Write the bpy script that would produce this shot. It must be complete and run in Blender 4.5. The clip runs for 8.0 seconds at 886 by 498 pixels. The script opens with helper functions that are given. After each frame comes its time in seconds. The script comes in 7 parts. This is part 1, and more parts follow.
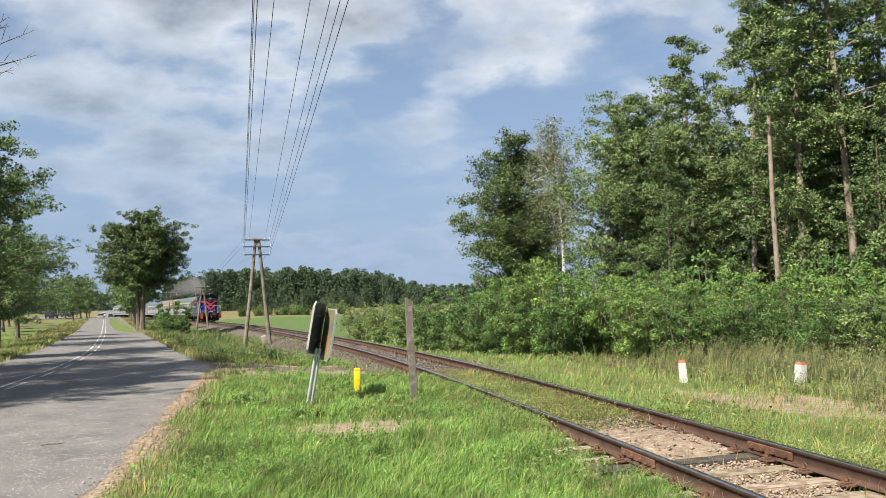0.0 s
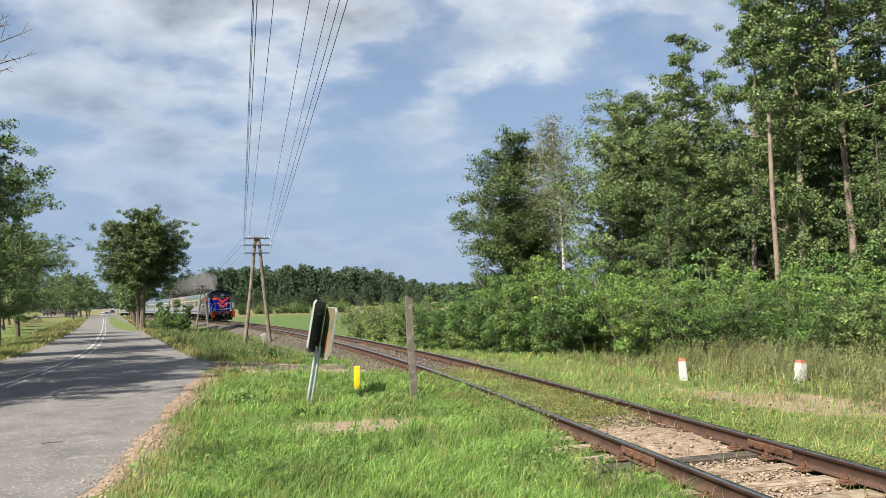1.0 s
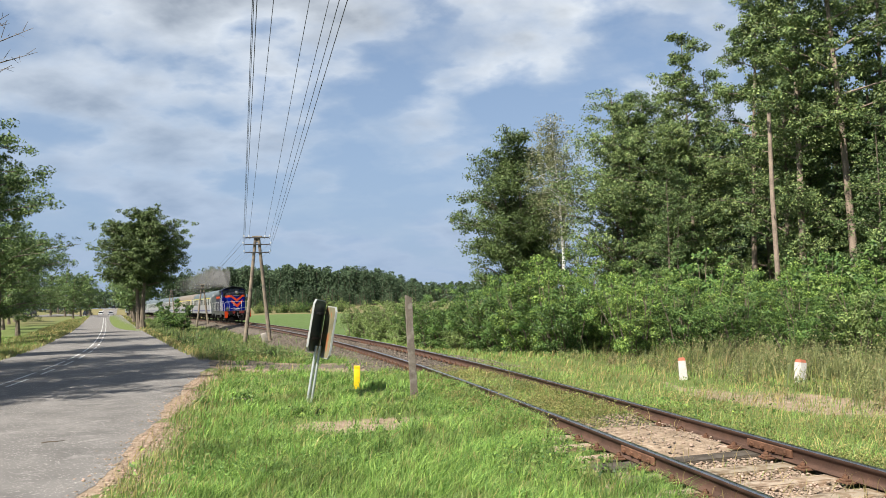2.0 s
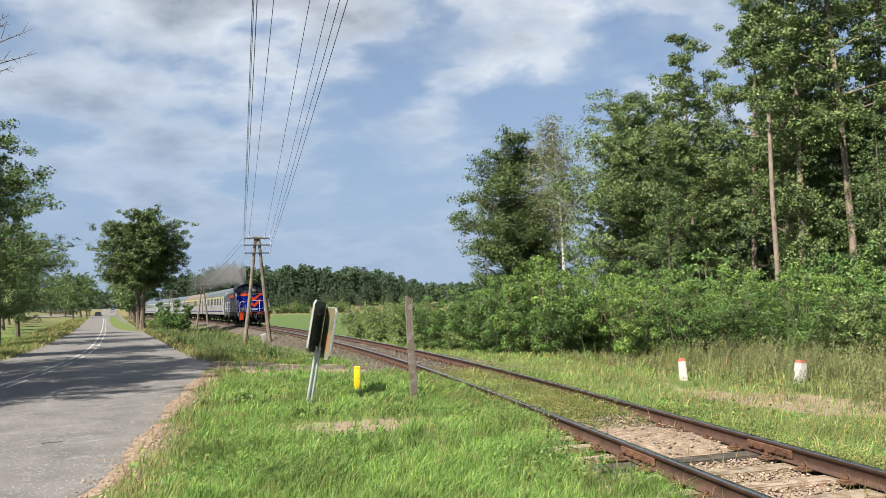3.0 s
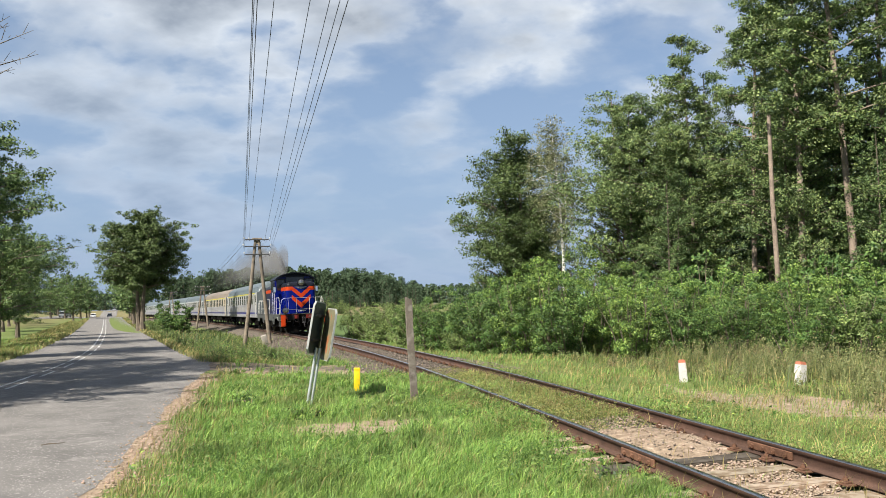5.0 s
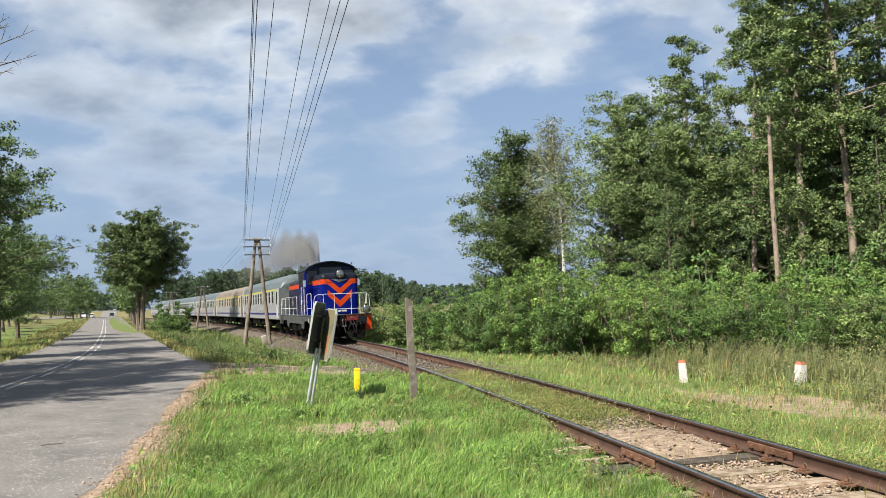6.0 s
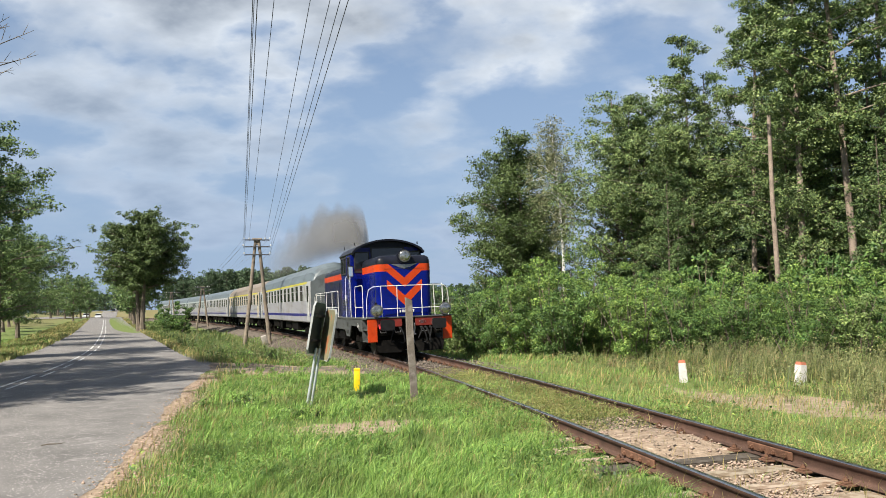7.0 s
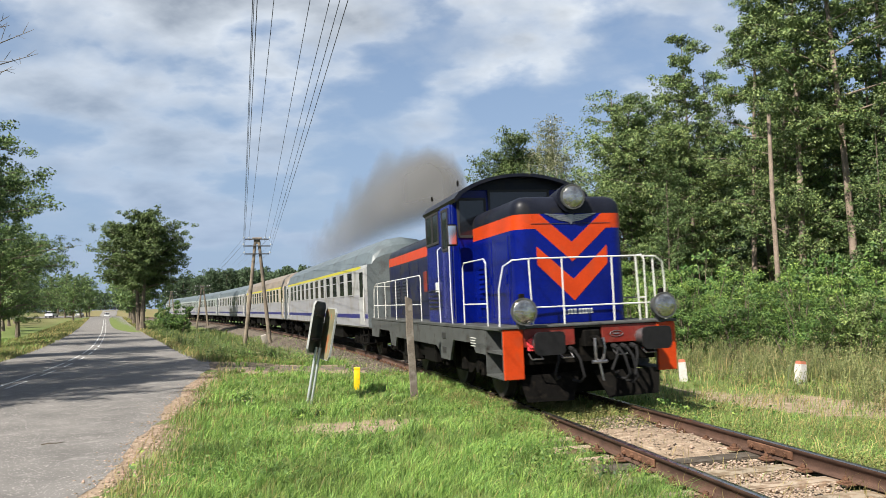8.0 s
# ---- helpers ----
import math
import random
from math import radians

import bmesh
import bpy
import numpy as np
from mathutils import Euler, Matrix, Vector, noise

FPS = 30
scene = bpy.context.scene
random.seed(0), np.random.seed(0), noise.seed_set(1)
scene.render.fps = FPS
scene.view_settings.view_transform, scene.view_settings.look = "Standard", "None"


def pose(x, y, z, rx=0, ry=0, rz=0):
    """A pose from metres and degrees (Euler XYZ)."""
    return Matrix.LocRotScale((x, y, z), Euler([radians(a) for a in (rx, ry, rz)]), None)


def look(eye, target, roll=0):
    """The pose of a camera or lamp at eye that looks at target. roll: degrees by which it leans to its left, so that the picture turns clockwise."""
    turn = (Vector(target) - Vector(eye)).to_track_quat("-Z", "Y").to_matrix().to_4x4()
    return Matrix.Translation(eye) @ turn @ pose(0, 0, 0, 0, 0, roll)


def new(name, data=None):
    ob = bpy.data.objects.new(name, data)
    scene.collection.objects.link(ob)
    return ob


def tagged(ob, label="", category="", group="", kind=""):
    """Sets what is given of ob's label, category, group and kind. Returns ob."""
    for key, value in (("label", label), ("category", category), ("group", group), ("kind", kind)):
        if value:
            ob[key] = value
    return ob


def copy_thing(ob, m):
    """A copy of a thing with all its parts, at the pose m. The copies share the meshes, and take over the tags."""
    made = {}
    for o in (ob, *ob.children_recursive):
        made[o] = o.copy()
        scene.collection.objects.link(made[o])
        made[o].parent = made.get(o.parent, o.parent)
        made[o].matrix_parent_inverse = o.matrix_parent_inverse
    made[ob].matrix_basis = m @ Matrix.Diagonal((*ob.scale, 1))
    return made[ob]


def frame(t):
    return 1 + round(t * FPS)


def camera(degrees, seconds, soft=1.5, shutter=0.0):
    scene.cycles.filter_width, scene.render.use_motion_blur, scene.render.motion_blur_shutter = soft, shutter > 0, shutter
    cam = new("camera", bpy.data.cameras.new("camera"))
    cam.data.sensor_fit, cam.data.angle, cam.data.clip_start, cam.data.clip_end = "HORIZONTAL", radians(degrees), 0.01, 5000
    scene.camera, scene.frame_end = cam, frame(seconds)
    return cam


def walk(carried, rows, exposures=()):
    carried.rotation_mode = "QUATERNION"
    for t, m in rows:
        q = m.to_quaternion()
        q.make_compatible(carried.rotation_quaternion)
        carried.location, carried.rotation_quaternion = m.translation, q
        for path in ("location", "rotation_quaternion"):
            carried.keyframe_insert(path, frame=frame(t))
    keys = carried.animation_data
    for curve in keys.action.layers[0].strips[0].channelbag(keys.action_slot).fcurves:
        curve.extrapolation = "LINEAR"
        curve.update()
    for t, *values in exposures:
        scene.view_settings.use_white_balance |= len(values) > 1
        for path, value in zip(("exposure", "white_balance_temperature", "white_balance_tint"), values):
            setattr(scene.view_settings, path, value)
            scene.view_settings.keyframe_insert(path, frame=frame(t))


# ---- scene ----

# The lens and the stand of the camera; z = 0 is the top of the low rail.
EYE = (0.0, 0.0, 1.657)
TILT = 4.154
cam = camera(60.17, 8.0, soft=0.6, shutter=0.15)


def stand(shift):
    up = radians(TILT + math.degrees(shift / 1353.4))
    return look(EYE, (0.0, 10 * math.cos(up), EYE[2] + 10 * math.sin(up)), -1.26)


walk(cam, [(t, stand(d)) for t, d in ((0, 1.5), (0.5, 0.9), (1.0, -1.5), (1.5, -2.9), (2.2, -2.4), (3.0, -1.5), (4.0, -1.5),
                                      (4.5, 0.1), (5.2, 1.0), (6.0, 1.5), (7.0, 1.5), (7.5, 0.1), (8.0, 0.1))])

# Daylight: sun behind the camera's left shoulder, broken cloud.
SUN_AZ = radians(220)
SUN_EL = radians(46)
SUN_WAY = Vector((math.sin(SUN_AZ) * math.cos(SUN_EL), math.cos(SUN_AZ) * math.cos(SUN_EL), math.sin(SUN_EL)))
sun_data = bpy.data.lights.new("sun", "SUN")
sun_data.energy, sun_data.angle, sun_data.color = 5.0, radians(0.6), (1.0, 0.94, 0.84)
sun = new("sun", sun_data)
sun.matrix_world = look(SUN_WAY * 100, (0, 0, 0))
scene.view_settings.exposure = 1.2


def sky():
    world = bpy.data.worlds.new("sky")
    scene.world = world
    world.use_nodes = True
    nt = world.node_tree
    nt.nodes.clear()
    L = nt.links.new

    def node(kind, **kw):
        n = nt.nodes.new(kind)
        for k, v in kw.items():
            n.inputs[k].default_value = v
        return n
    out = node("ShaderNodeOutputWorld")
    bg = node("ShaderNodeBackground", Strength=0.054)
    s = node("ShaderNodeTexSky")
    s.sky_type, s.sun_disc, s.sun_elevation, s.sun_rotation = "NISHITA", False, SUN_EL, SUN_AZ
    s.air_density, s.dust_density, s.ozone_density = 1.0, 0.7, 1.6
    co = node("ShaderNodeTexCoord")
    sep = node("ShaderNodeSeparateXYZ")
    L(co.outputs["Generated"], sep.inputs[0])
    # a cloud layer seen in perspective: direction divided by its height
    hgt = nt.nodes.new("ShaderNodeMath"); hgt.operation = "MAXIMUM"; hgt.inputs[1].default_value = 0.0
    L(sep.outputs["Z"], hgt.inputs[0])
    add = nt.nodes.new("ShaderNodeMath"); add.inputs[1].default_value = 0.30
    L(hgt.outputs[0], add.inputs[0])
    div = nt.nodes.new("ShaderNodeVectorMath"); div.operation = "DIVIDE"
    L(co.outputs["Generated"], div.inputs[0]); L(add.outputs[0], div.inputs[1])
    mp = node("ShaderNodeMapping"); mp.inputs["Location"].default_value = CLOUD_AT; mp.inputs["Rotation"].default_value = (0, 0, 0.35)
    mp.inputs["Scale"].default_value = (1.0, 1.15, 0.6)
    L(div.outputs[0], mp.inputs[0])
    n1 = node("ShaderNodeTexNoise", Scale=3.1, Detail=7.0, Roughness=0.5, Distortion=0.0)
    n2 = node("ShaderNodeTexNoise", Scale=5.0, Detail=5.0, Roughness=0.52, Distortion=0.1)
    n3 = node("ShaderNodeTexNoise", Scale=0.55, Detail=3.0, Roughness=0.5)
    for n in (n1, n2, n3):
        L(mp.outputs[0], n.inputs["Vector"])
    gather = nt.nodes.new("ShaderNodeVectorMath"); gather.operation = "DISTANCE"; gather.inputs[1].default_value = CLOUD_BANK
    L(co.outputs["Generated"], gather.inputs[0])
    near = nt.nodes.new("ShaderNodeMapRange"); near.interpolation_type = "SMOOTHSTEP"
    for nm, v in (("From Min", 0.04), ("From Max", 0.36), ("To Min", 0.115), ("To Max", -0.045)):
        near.inputs[nm].default_value = v
    L(gather.outputs["Value"], near.inputs[0])
    dens = nt.nodes.new("ShaderNodeMath")
    L(n1.outputs[0], dens.inputs[0]); L(near.outputs[0], dens.inputs[1])
    cover = node("ShaderNodeValToRGB")
    cover.color_ramp.elements[0].position, cover.color_ramp.elements[1].position = 0.45, 0.60
    cover.color_ramp.elements[0].color, cover.color_ramp.elements[1].color = (0.30, 0.30, 0.30, 1), (0.97, 0.97, 0.97, 1)
    L(dens.outputs[0], cover.inputs[0])
    # cloud tone: bright rims, grey bellies
    tone = node("ShaderNodeValToRGB")
    e = tone.color_ramp.elements
    e[0].position, e[0].color = 0.38, (3.0, 4.05, 5.9, 1)
    e[1].position, e[1].color = 0.80, (2.7, 3.0, 3.4, 1)
    m = e.new(0.54); m.color = (7.1, 7.5, 7.9, 1)
    mixn = nt.nodes.new("ShaderNodeMath"); mixn.operation = "MULTIPLY_ADD"; mixn.inputs[1].default_value = 0.65
    L(n2.outputs[0], mixn.inputs[0])
    sub = nt.nodes.new("ShaderNodeMath"); sub.operation = "MULTIPLY_ADD"; sub.inputs[1].default_value = 0.9; sub.inputs[2].default_value = -0.26
    L(dens.outputs[0], sub.inputs[0]); L(sub.outputs[0], mixn.inputs[2])
    L(mixn.outputs[0], tone.inputs[0])
    mix = node("ShaderNodeMixRGB")
    amount = nt.nodes.new("ShaderNodeMath"); amount.operation = "MULTIPLY"
    big = node("ShaderNodeValToRGB"); big.color_ramp.elements[0].position, big.color_ramp.elements[1].position = 0.3, 0.55
    big.color_ramp.elements[0].color = (0.8, 0.8, 0.8, 1)
    L(n3.outputs[0], big.inputs[0]); L(cover.outputs[0], amount.inputs[0]); L(big.outputs[0], amount.inputs[1])
    L(amount.outputs[0], mix.inputs[0]); L(s.outputs[0], mix.inputs[1]); L(tone.outputs[0], mix.inputs[2])
    haze = nt.nodes.new("ShaderNodeMapRange"); haze.interpolation_type = "SMOOTHSTEP"
    for nm, v in (("From Min", 0.0), ("From Max", 0.46), ("To Min", 0.88), ("To Max", 0.0)):
        haze.inputs[nm].default_value = v
    L(sep.outputs["Z"], haze.inputs[0])
    low = node("ShaderNodeMixRGB"); low.inputs[2].default_value = (2.75, 3.75, 5.35, 1)
    L(haze.outputs[0], low.inputs[0]); L(mix.outputs[0], low.inputs[1])
    L(low.outputs[0], bg.inputs[0]); L(bg.outputs[0], out.inputs[0])


CLOUD_AT = (3.5, 1.2, 0.0)
CLOUD_BANK = (-0.30, 0.88, 0.36)
sky()

# ---- materials ----


def material(name, colour, rough=0.7, metal=0.0, vary=0.25, scale=3.0, bump=0.0, fine=40.0, island=0.0, second=None, amount=0.5,
             spec=0.4, through_light=0.0, obj_random=0.0, speck=None):
    """Two scales of noise over a base colour, an optional second colour in blotches, relief, and variation by piece."""
    m = bpy.data.materials.new(name)
    m.use_nodes = True
    nt = m.node_tree
    L = nt.links.new
    p = nt.nodes["Principled BSDF"]
    p.inputs["Metallic"].default_value = metal
    p.inputs["Specular IOR Level"].default_value = spec
    co = nt.nodes.new("ShaderNodeTexCoord")
    a = nt.nodes.new("ShaderNodeTexNoise"); a.inputs["Scale"].default_value = scale; a.inputs["Detail"].default_value = 6
    b = nt.nodes.new("ShaderNodeTexNoise"); b.inputs["Scale"].default_value = fine; b.inputs["Detail"].default_value = 4
    L(co.outputs["Object"], a.inputs["Vector"]); L(co.outputs["Object"], b.inputs["Vector"])
    ra = nt.nodes.new("ShaderNodeValToRGB")
    c = colour
    lo, hi = [max(0, v * (1 - vary)) for v in c], [min(1, v * (1 + vary)) for v in c]
    ra.color_ramp.elements[0].color, ra.color_ramp.elements[1].color = (*lo, 1), (*hi, 1)
    ra.color_ramp.elements[0].position, ra.color_ramp.elements[1].position = 0.3, 0.7
    col = nt.nodes.new("ShaderNodeMixRGB"); col.blend_type = "MIX"; col.inputs[0].default_value = 0.45
    ma = nt.nodes.new("ShaderNodeMath"); ma.operation = "ADD"
    L(a.outputs[0], ma.inputs[0])
    half = nt.nodes.new("ShaderNodeMath"); half.operation = "MULTIPLY_ADD"; half.inputs[1].default_value = 0.6; half.inputs[2].default_value = -0.3
    L(b.outputs[0], half.inputs[0]); L(half.outputs[0], ma.inputs[1])
    L(ma.outputs[0], ra.inputs[0])
    last = ra.outputs[0]
    if second:
        rb = nt.nodes.new("ShaderNodeValToRGB")
        rb.color_ramp.elements[0].position, rb.color_ramp.elements[1].position = 0.62 - amount * 0.3, 0.74 - amount * 0.3
        a2 = nt.nodes.new("ShaderNodeTexNoise"); a2.inputs["Scale"].default_value = scale * 2.3; a2.inputs["Detail"].default_value = 8
        L(co.outputs["Object"], a2.inputs["Vector"]); L(a2.outputs[0], rb.inputs[0])
        mx = nt.nodes.new("ShaderNodeMixRGB"); mx.inputs[2].default_value = (*second, 1)
        L(rb.outputs[0], mx.inputs[0]); L(last, mx.inputs[1]); last = mx.outputs[0]
    if speck:
        sn = nt.nodes.new("ShaderNodeTexNoise"); sn.inputs["Scale"].default_value = 38; sn.inputs["Detail"].default_value = 1
        sr = nt.nodes.new("ShaderNodeValToRGB"); sr.color_ramp.elements[0].position, sr.color_ramp.elements[1].position = 0.64, 0.70
        L(co.outputs["Object"], sn.inputs["Vector"]); L(sn.outputs[0], sr.inputs[0])
        sm = nt.nodes.new("ShaderNodeMixRGB"); sm.inputs[2].default_value = (*speck, 1)
        L(sr.outputs[0], sm.inputs[0]); L(last, sm.inputs[1]); last = sm.outputs[0]
    if island or obj_random:
        if island:
            g = nt.nodes.new("ShaderNodeNewGeometry"); src = g.outputs["Random Per Island"]
        else:
            g = nt.nodes.new("ShaderNodeObjectInfo"); src = g.outputs["Random"]
        k = island or obj_random
        hs = nt.nodes.new("ShaderNodeHueSaturation")
        mr = nt.nodes.new("ShaderNodeMapRange"); mr.inputs["To Min"].default_value, mr.inputs["To Max"].default_value = 1 - k, 1 + k
        L(src, mr.inputs[0]); L(mr.outputs[0], hs.inputs["Value"])
        mh = nt.nodes.new("ShaderNodeMapRange"); mh.inputs["To Min"].default_value, mh.inputs["To Max"].default_value = 0.5 + k * 0.06, 0.5 - k * 0.05
        L(src, mh.inputs[0]); L(mh.outputs[0], hs.inputs["Hue"])
        L(last, hs.inputs["Color"]); last = hs.outputs[0]
    L(last, p.inputs["Base Color"])
    rr = nt.nodes.new("ShaderNodeMapRange"); rr.inputs["To Min"].default_value, rr.inputs["To Max"].default_value = max(0.02, rough - 0.12), min(1, rough + 0.12)
    L(a.outputs[0], rr.inputs[0]); L(rr.outputs[0], p.inputs["Roughness"])
    if bump:
        bp = nt.nodes.new("ShaderNodeBump"); bp.inputs["Strength"].default_value = 0.8; bp.inputs["Distance"].default_value = bump
        L(b.outputs[0], bp.inputs["Height"]); L(bp.outputs[0], p.inputs["Normal"])
    if through_light:
        tr = nt.nodes.new("ShaderNodeBsdfTranslucent")
        L(last, tr.inputs[0])
        ms = nt.nodes.new("ShaderNodeMixShader"); ms.inputs[0].default_value = through_light
        L(p.outputs[0], ms.inputs[1]); L(tr.outputs[0], ms.inputs[2]); L(ms.outputs[0], nt.nodes["Material Output"].inputs[0])
    return m


# ---- mesh helpers ----


def box(bm, x0, x1, y0, y1, z0, z1, bevel=0.0, seg=1, mat=0):
    r = bmesh.ops.create_cube(bm, size=1, matrix=Matrix.Translation(((x0 + x1) / 2, (y0 + y1) / 2, (z0 + z1) / 2)) @ Matrix.Diagonal((x1 - x0, y1 - y0, z1 - z0, 1)))
    vs = r["verts"]
    if bevel:
        es = list({e for v in vs for e in v.link_edges})
        bmesh.ops.bevel(bm, geom=es, offset=bevel, segments=seg, affect="EDGES", profile=0.5)
    return vs


def rod(bm, p, q, r, r2=None, seg=8, caps=True):
    p, q = Vector(p), Vector(q)
    d = q - p
    m = Matrix.Translation((p + q) / 2) @ d.to_track_quat("Z", "Y").to_matrix().to_4x4()
    bmesh.ops.create_cone(bm, cap_ends=caps, segments=seg, radius1=r, radius2=r if r2 is None else r2, depth=d.length, matrix=m)


def pipe(bm, pts, r, seg=6):
    """A round bar along a line of points, with joints closed by overlap."""
    pts = [Vector(p) for p in pts]
    rings = []
    for i, p in enumerate(pts):
        d = (pts[min(i + 1, len(pts) - 1)] - pts[max(i - 1, 0)]).normalized()
        u = d.orthogonal().normalized() if i == 0 else (u - d * u.dot(d)).normalized()
        v = d.cross(u)
        rings.append([bm.verts.new(p + (u * math.cos(2 * math.pi * k / seg) + v * math.sin(2 * math.pi * k / seg)) * (r[i] if isinstance(r, (list, tuple)) else r)) for k in range(seg)])
    for a, b in zip(rings, rings[1:]):
        for k in range(seg):
            bm.faces.new((a[k], a[(k + 1) % seg], b[(k + 1) % seg], b[k]))
    bm.faces.new(rings[0][::-1]); bm.faces.new(rings[-1])


def prism(bm, outline, lo, hi, axis="x"):
    """A flat outline pushed out along an axis from lo to hi. Outline pairs: (y, z) for x, (x, z) for y, (x, y) for z."""
    def at(a, b, c):
        return {"x": (c, a, b), "y": (a, c, b), "z": (a, b, c)}[axis]
    A = [bm.verts.new(at(a, b, lo)) for a, b in outline]
    B = [bm.verts.new(at(a, b, hi)) for a, b in outline]
    n = len(A)
    fs = [bm.faces.new(A[::-1]), bm.faces.new(B)]
    for i in range(n):
        fs.append(bm.faces.new((A[i], A[(i + 1) % n], B[(i + 1) % n], B[i])))
    bmesh.ops.recalc_face_normals(bm, faces=fs)


def mesh_of(name, bm, mats, smooth=False):
    me = bpy.data.meshes.new(name)
    bm.normal_update()
    bm.to_mesh(me)
    bm.free()
    for m in mats if isinstance(mats, (list, tuple)) else [mats]:
        me.materials.append(m)
    if smooth:
        me.polygons.foreach_set("use_smooth", [True] * len(me.polygons))
        me.set_sharp_from_angle(angle=radians(35))
    return me


def part(name, bm, mat, parent=None, label="", smooth=True, m=None):
    ob = new(name, mesh_of(name, bm, mat, smooth))
    if parent is not None:
        ob.parent = parent
    if m is not None:
        ob.matrix_basis = m
    return tagged(ob, label)


def quick(name, verts, faces, mat, smooth=False, parent=None):
    """A mesh object straight from arrays of places and corner numbers (all faces alike)."""
    me = bpy.data.meshes.new(name)
    verts, faces = np.asarray(verts, np.float32), np.asarray(faces, np.int32)
    n, k = faces.shape
    me.vertices.add(len(verts)); me.vertices.foreach_set("co", verts.ravel())
    me.loops.add(n * k); me.loops.foreach_set("vertex_index", faces.ravel())
    me.polygons.add(n); me.polygons.foreach_set("loop_start", np.arange(0, n * k, k, dtype=np.int32))
    me.update(calc_edges=True)
    me.materials.append(mat)
    if smooth:
        me.polygons.foreach_set("use_smooth", [True] * n)
    ob = new(name, me)
    if parent is not None:
        ob.parent = parent
    return ob


# ---- the plan: the track's curve, the road's curve, the lie of the land ----
CANT = 0.021
ARC = np.arange(-30, 420, 0.5)
BENDS = np.interp(ARC, (0, 14, 28, 45, 65, 90), (-0.00102, -0.00494, -0.00272, -0.00105, -0.00164, -0.00082))
ORIGIN = int(np.argmin(abs(ARC)))
YAW = np.cumsum(BENDS) * 0.5
YAW = YAW - YAW[ORIGIN] - 0.214
TX, TY = np.cumsum(np.sin(YAW)) * 0.5, np.cumsum(np.cos(YAW)) * 0.5
TX, TY = TX - TX[ORIGIN] + 3.13, TY - TY[ORIGIN] + 8.0


def track(s):
    """Place and heading (radians right of the y axis) of the track's middle at s metres along."""
    return float(np.interp(s, ARC, TX)), float(np.interp(s, ARC, TY)), float(np.interp(s, ARC, YAW))


def beside(s, x, z=0.0):
    """A point x metres to the right of the track's middle, in its canted plane."""
    a, b, w = track(s)
    return Vector((a + math.cos(w) * x, b - math.sin(w) * x, z + x * CANT))


ROAD_Y = np.array((-40, -10, 5, 12, 19, 25, 31, 41, 68, 100, 144, 200, 300))
ROAD_X = np.array((0.5, -5.2, -7.9, -9.25, -11.0, -12.75, -14.7, -18.6, -30.2, -44.3, -63.8, -89.0, -134.0))
"""Middle line of the road."""


def road_mid(y):
    return np.interp(y, ROAD_YS, ROAD_XS)


ROAD_YS = np.linspace(-40, 300, 681)
ROAD_XS = np.interp(ROAD_YS, ROAD_Y, ROAD_X)
for _ in range(3):
    pad = np.r_[[ROAD_XS[0]] * 8, ROAD_XS, [ROAD_XS[-1]] * 8]
    ROAD_XS[8:-8] = np.convolve(pad, np.ones(17) / 17, "valid")[8:-8]
ROAD_Z = -0.2


def road_right(y):
    """How far the asphalt reaches right of the middle line: wider near the farm track."""
    return np.interp(y, (5, 10, 15, 19, 22.5, 26, 29, 34, 40, 61, 100), (4.75, 4.62, 4.5, 4.6, 4.9, 5.0, 4.6, 4.05, 3.75, 3.4, 3.2))


ROAD_LEFT = -2.75


def road_dist(x, y):
    """Distance to the right of the road's middle line, square to it."""
    y = np.clip(y, -38, 298)
    lean = road_mid(y + 0.5) - road_mid(y - 0.5)
    return (x - road_mid(y)) / np.sqrt(1 + lean ** 2)


def to_track(x, y):
    """Signed distance to the right of the track and place along it, for arrays."""
    x, y = np.asarray(x, float), np.asarray(y, float)
    s = (y - 8) * 1.06
    for _ in range(6):
        tx, ty, w = np.interp(s, ARC, TX), np.interp(s, ARC, TY), np.interp(s, ARC, YAW)
        s = np.clip(s + (x - tx) * np.sin(w) + (y - ty) * np.cos(w), -29, 415)
    tx, ty, w = np.interp(s, ARC, TX), np.interp(s, ARC, TY), np.interp(s, ARC, YAW)
    return (x - tx) * np.cos(w) - (y - ty) * np.sin(w), s


def step(a, b, v):
    t = np.clip((v - a) / (b - a), 0, 1)
    return t * t * (3 - 2 * t)


def road_far(y):
    """The road dips behind a low crest."""
    return ROAD_Z + 0.85 * step(60, 170, y)


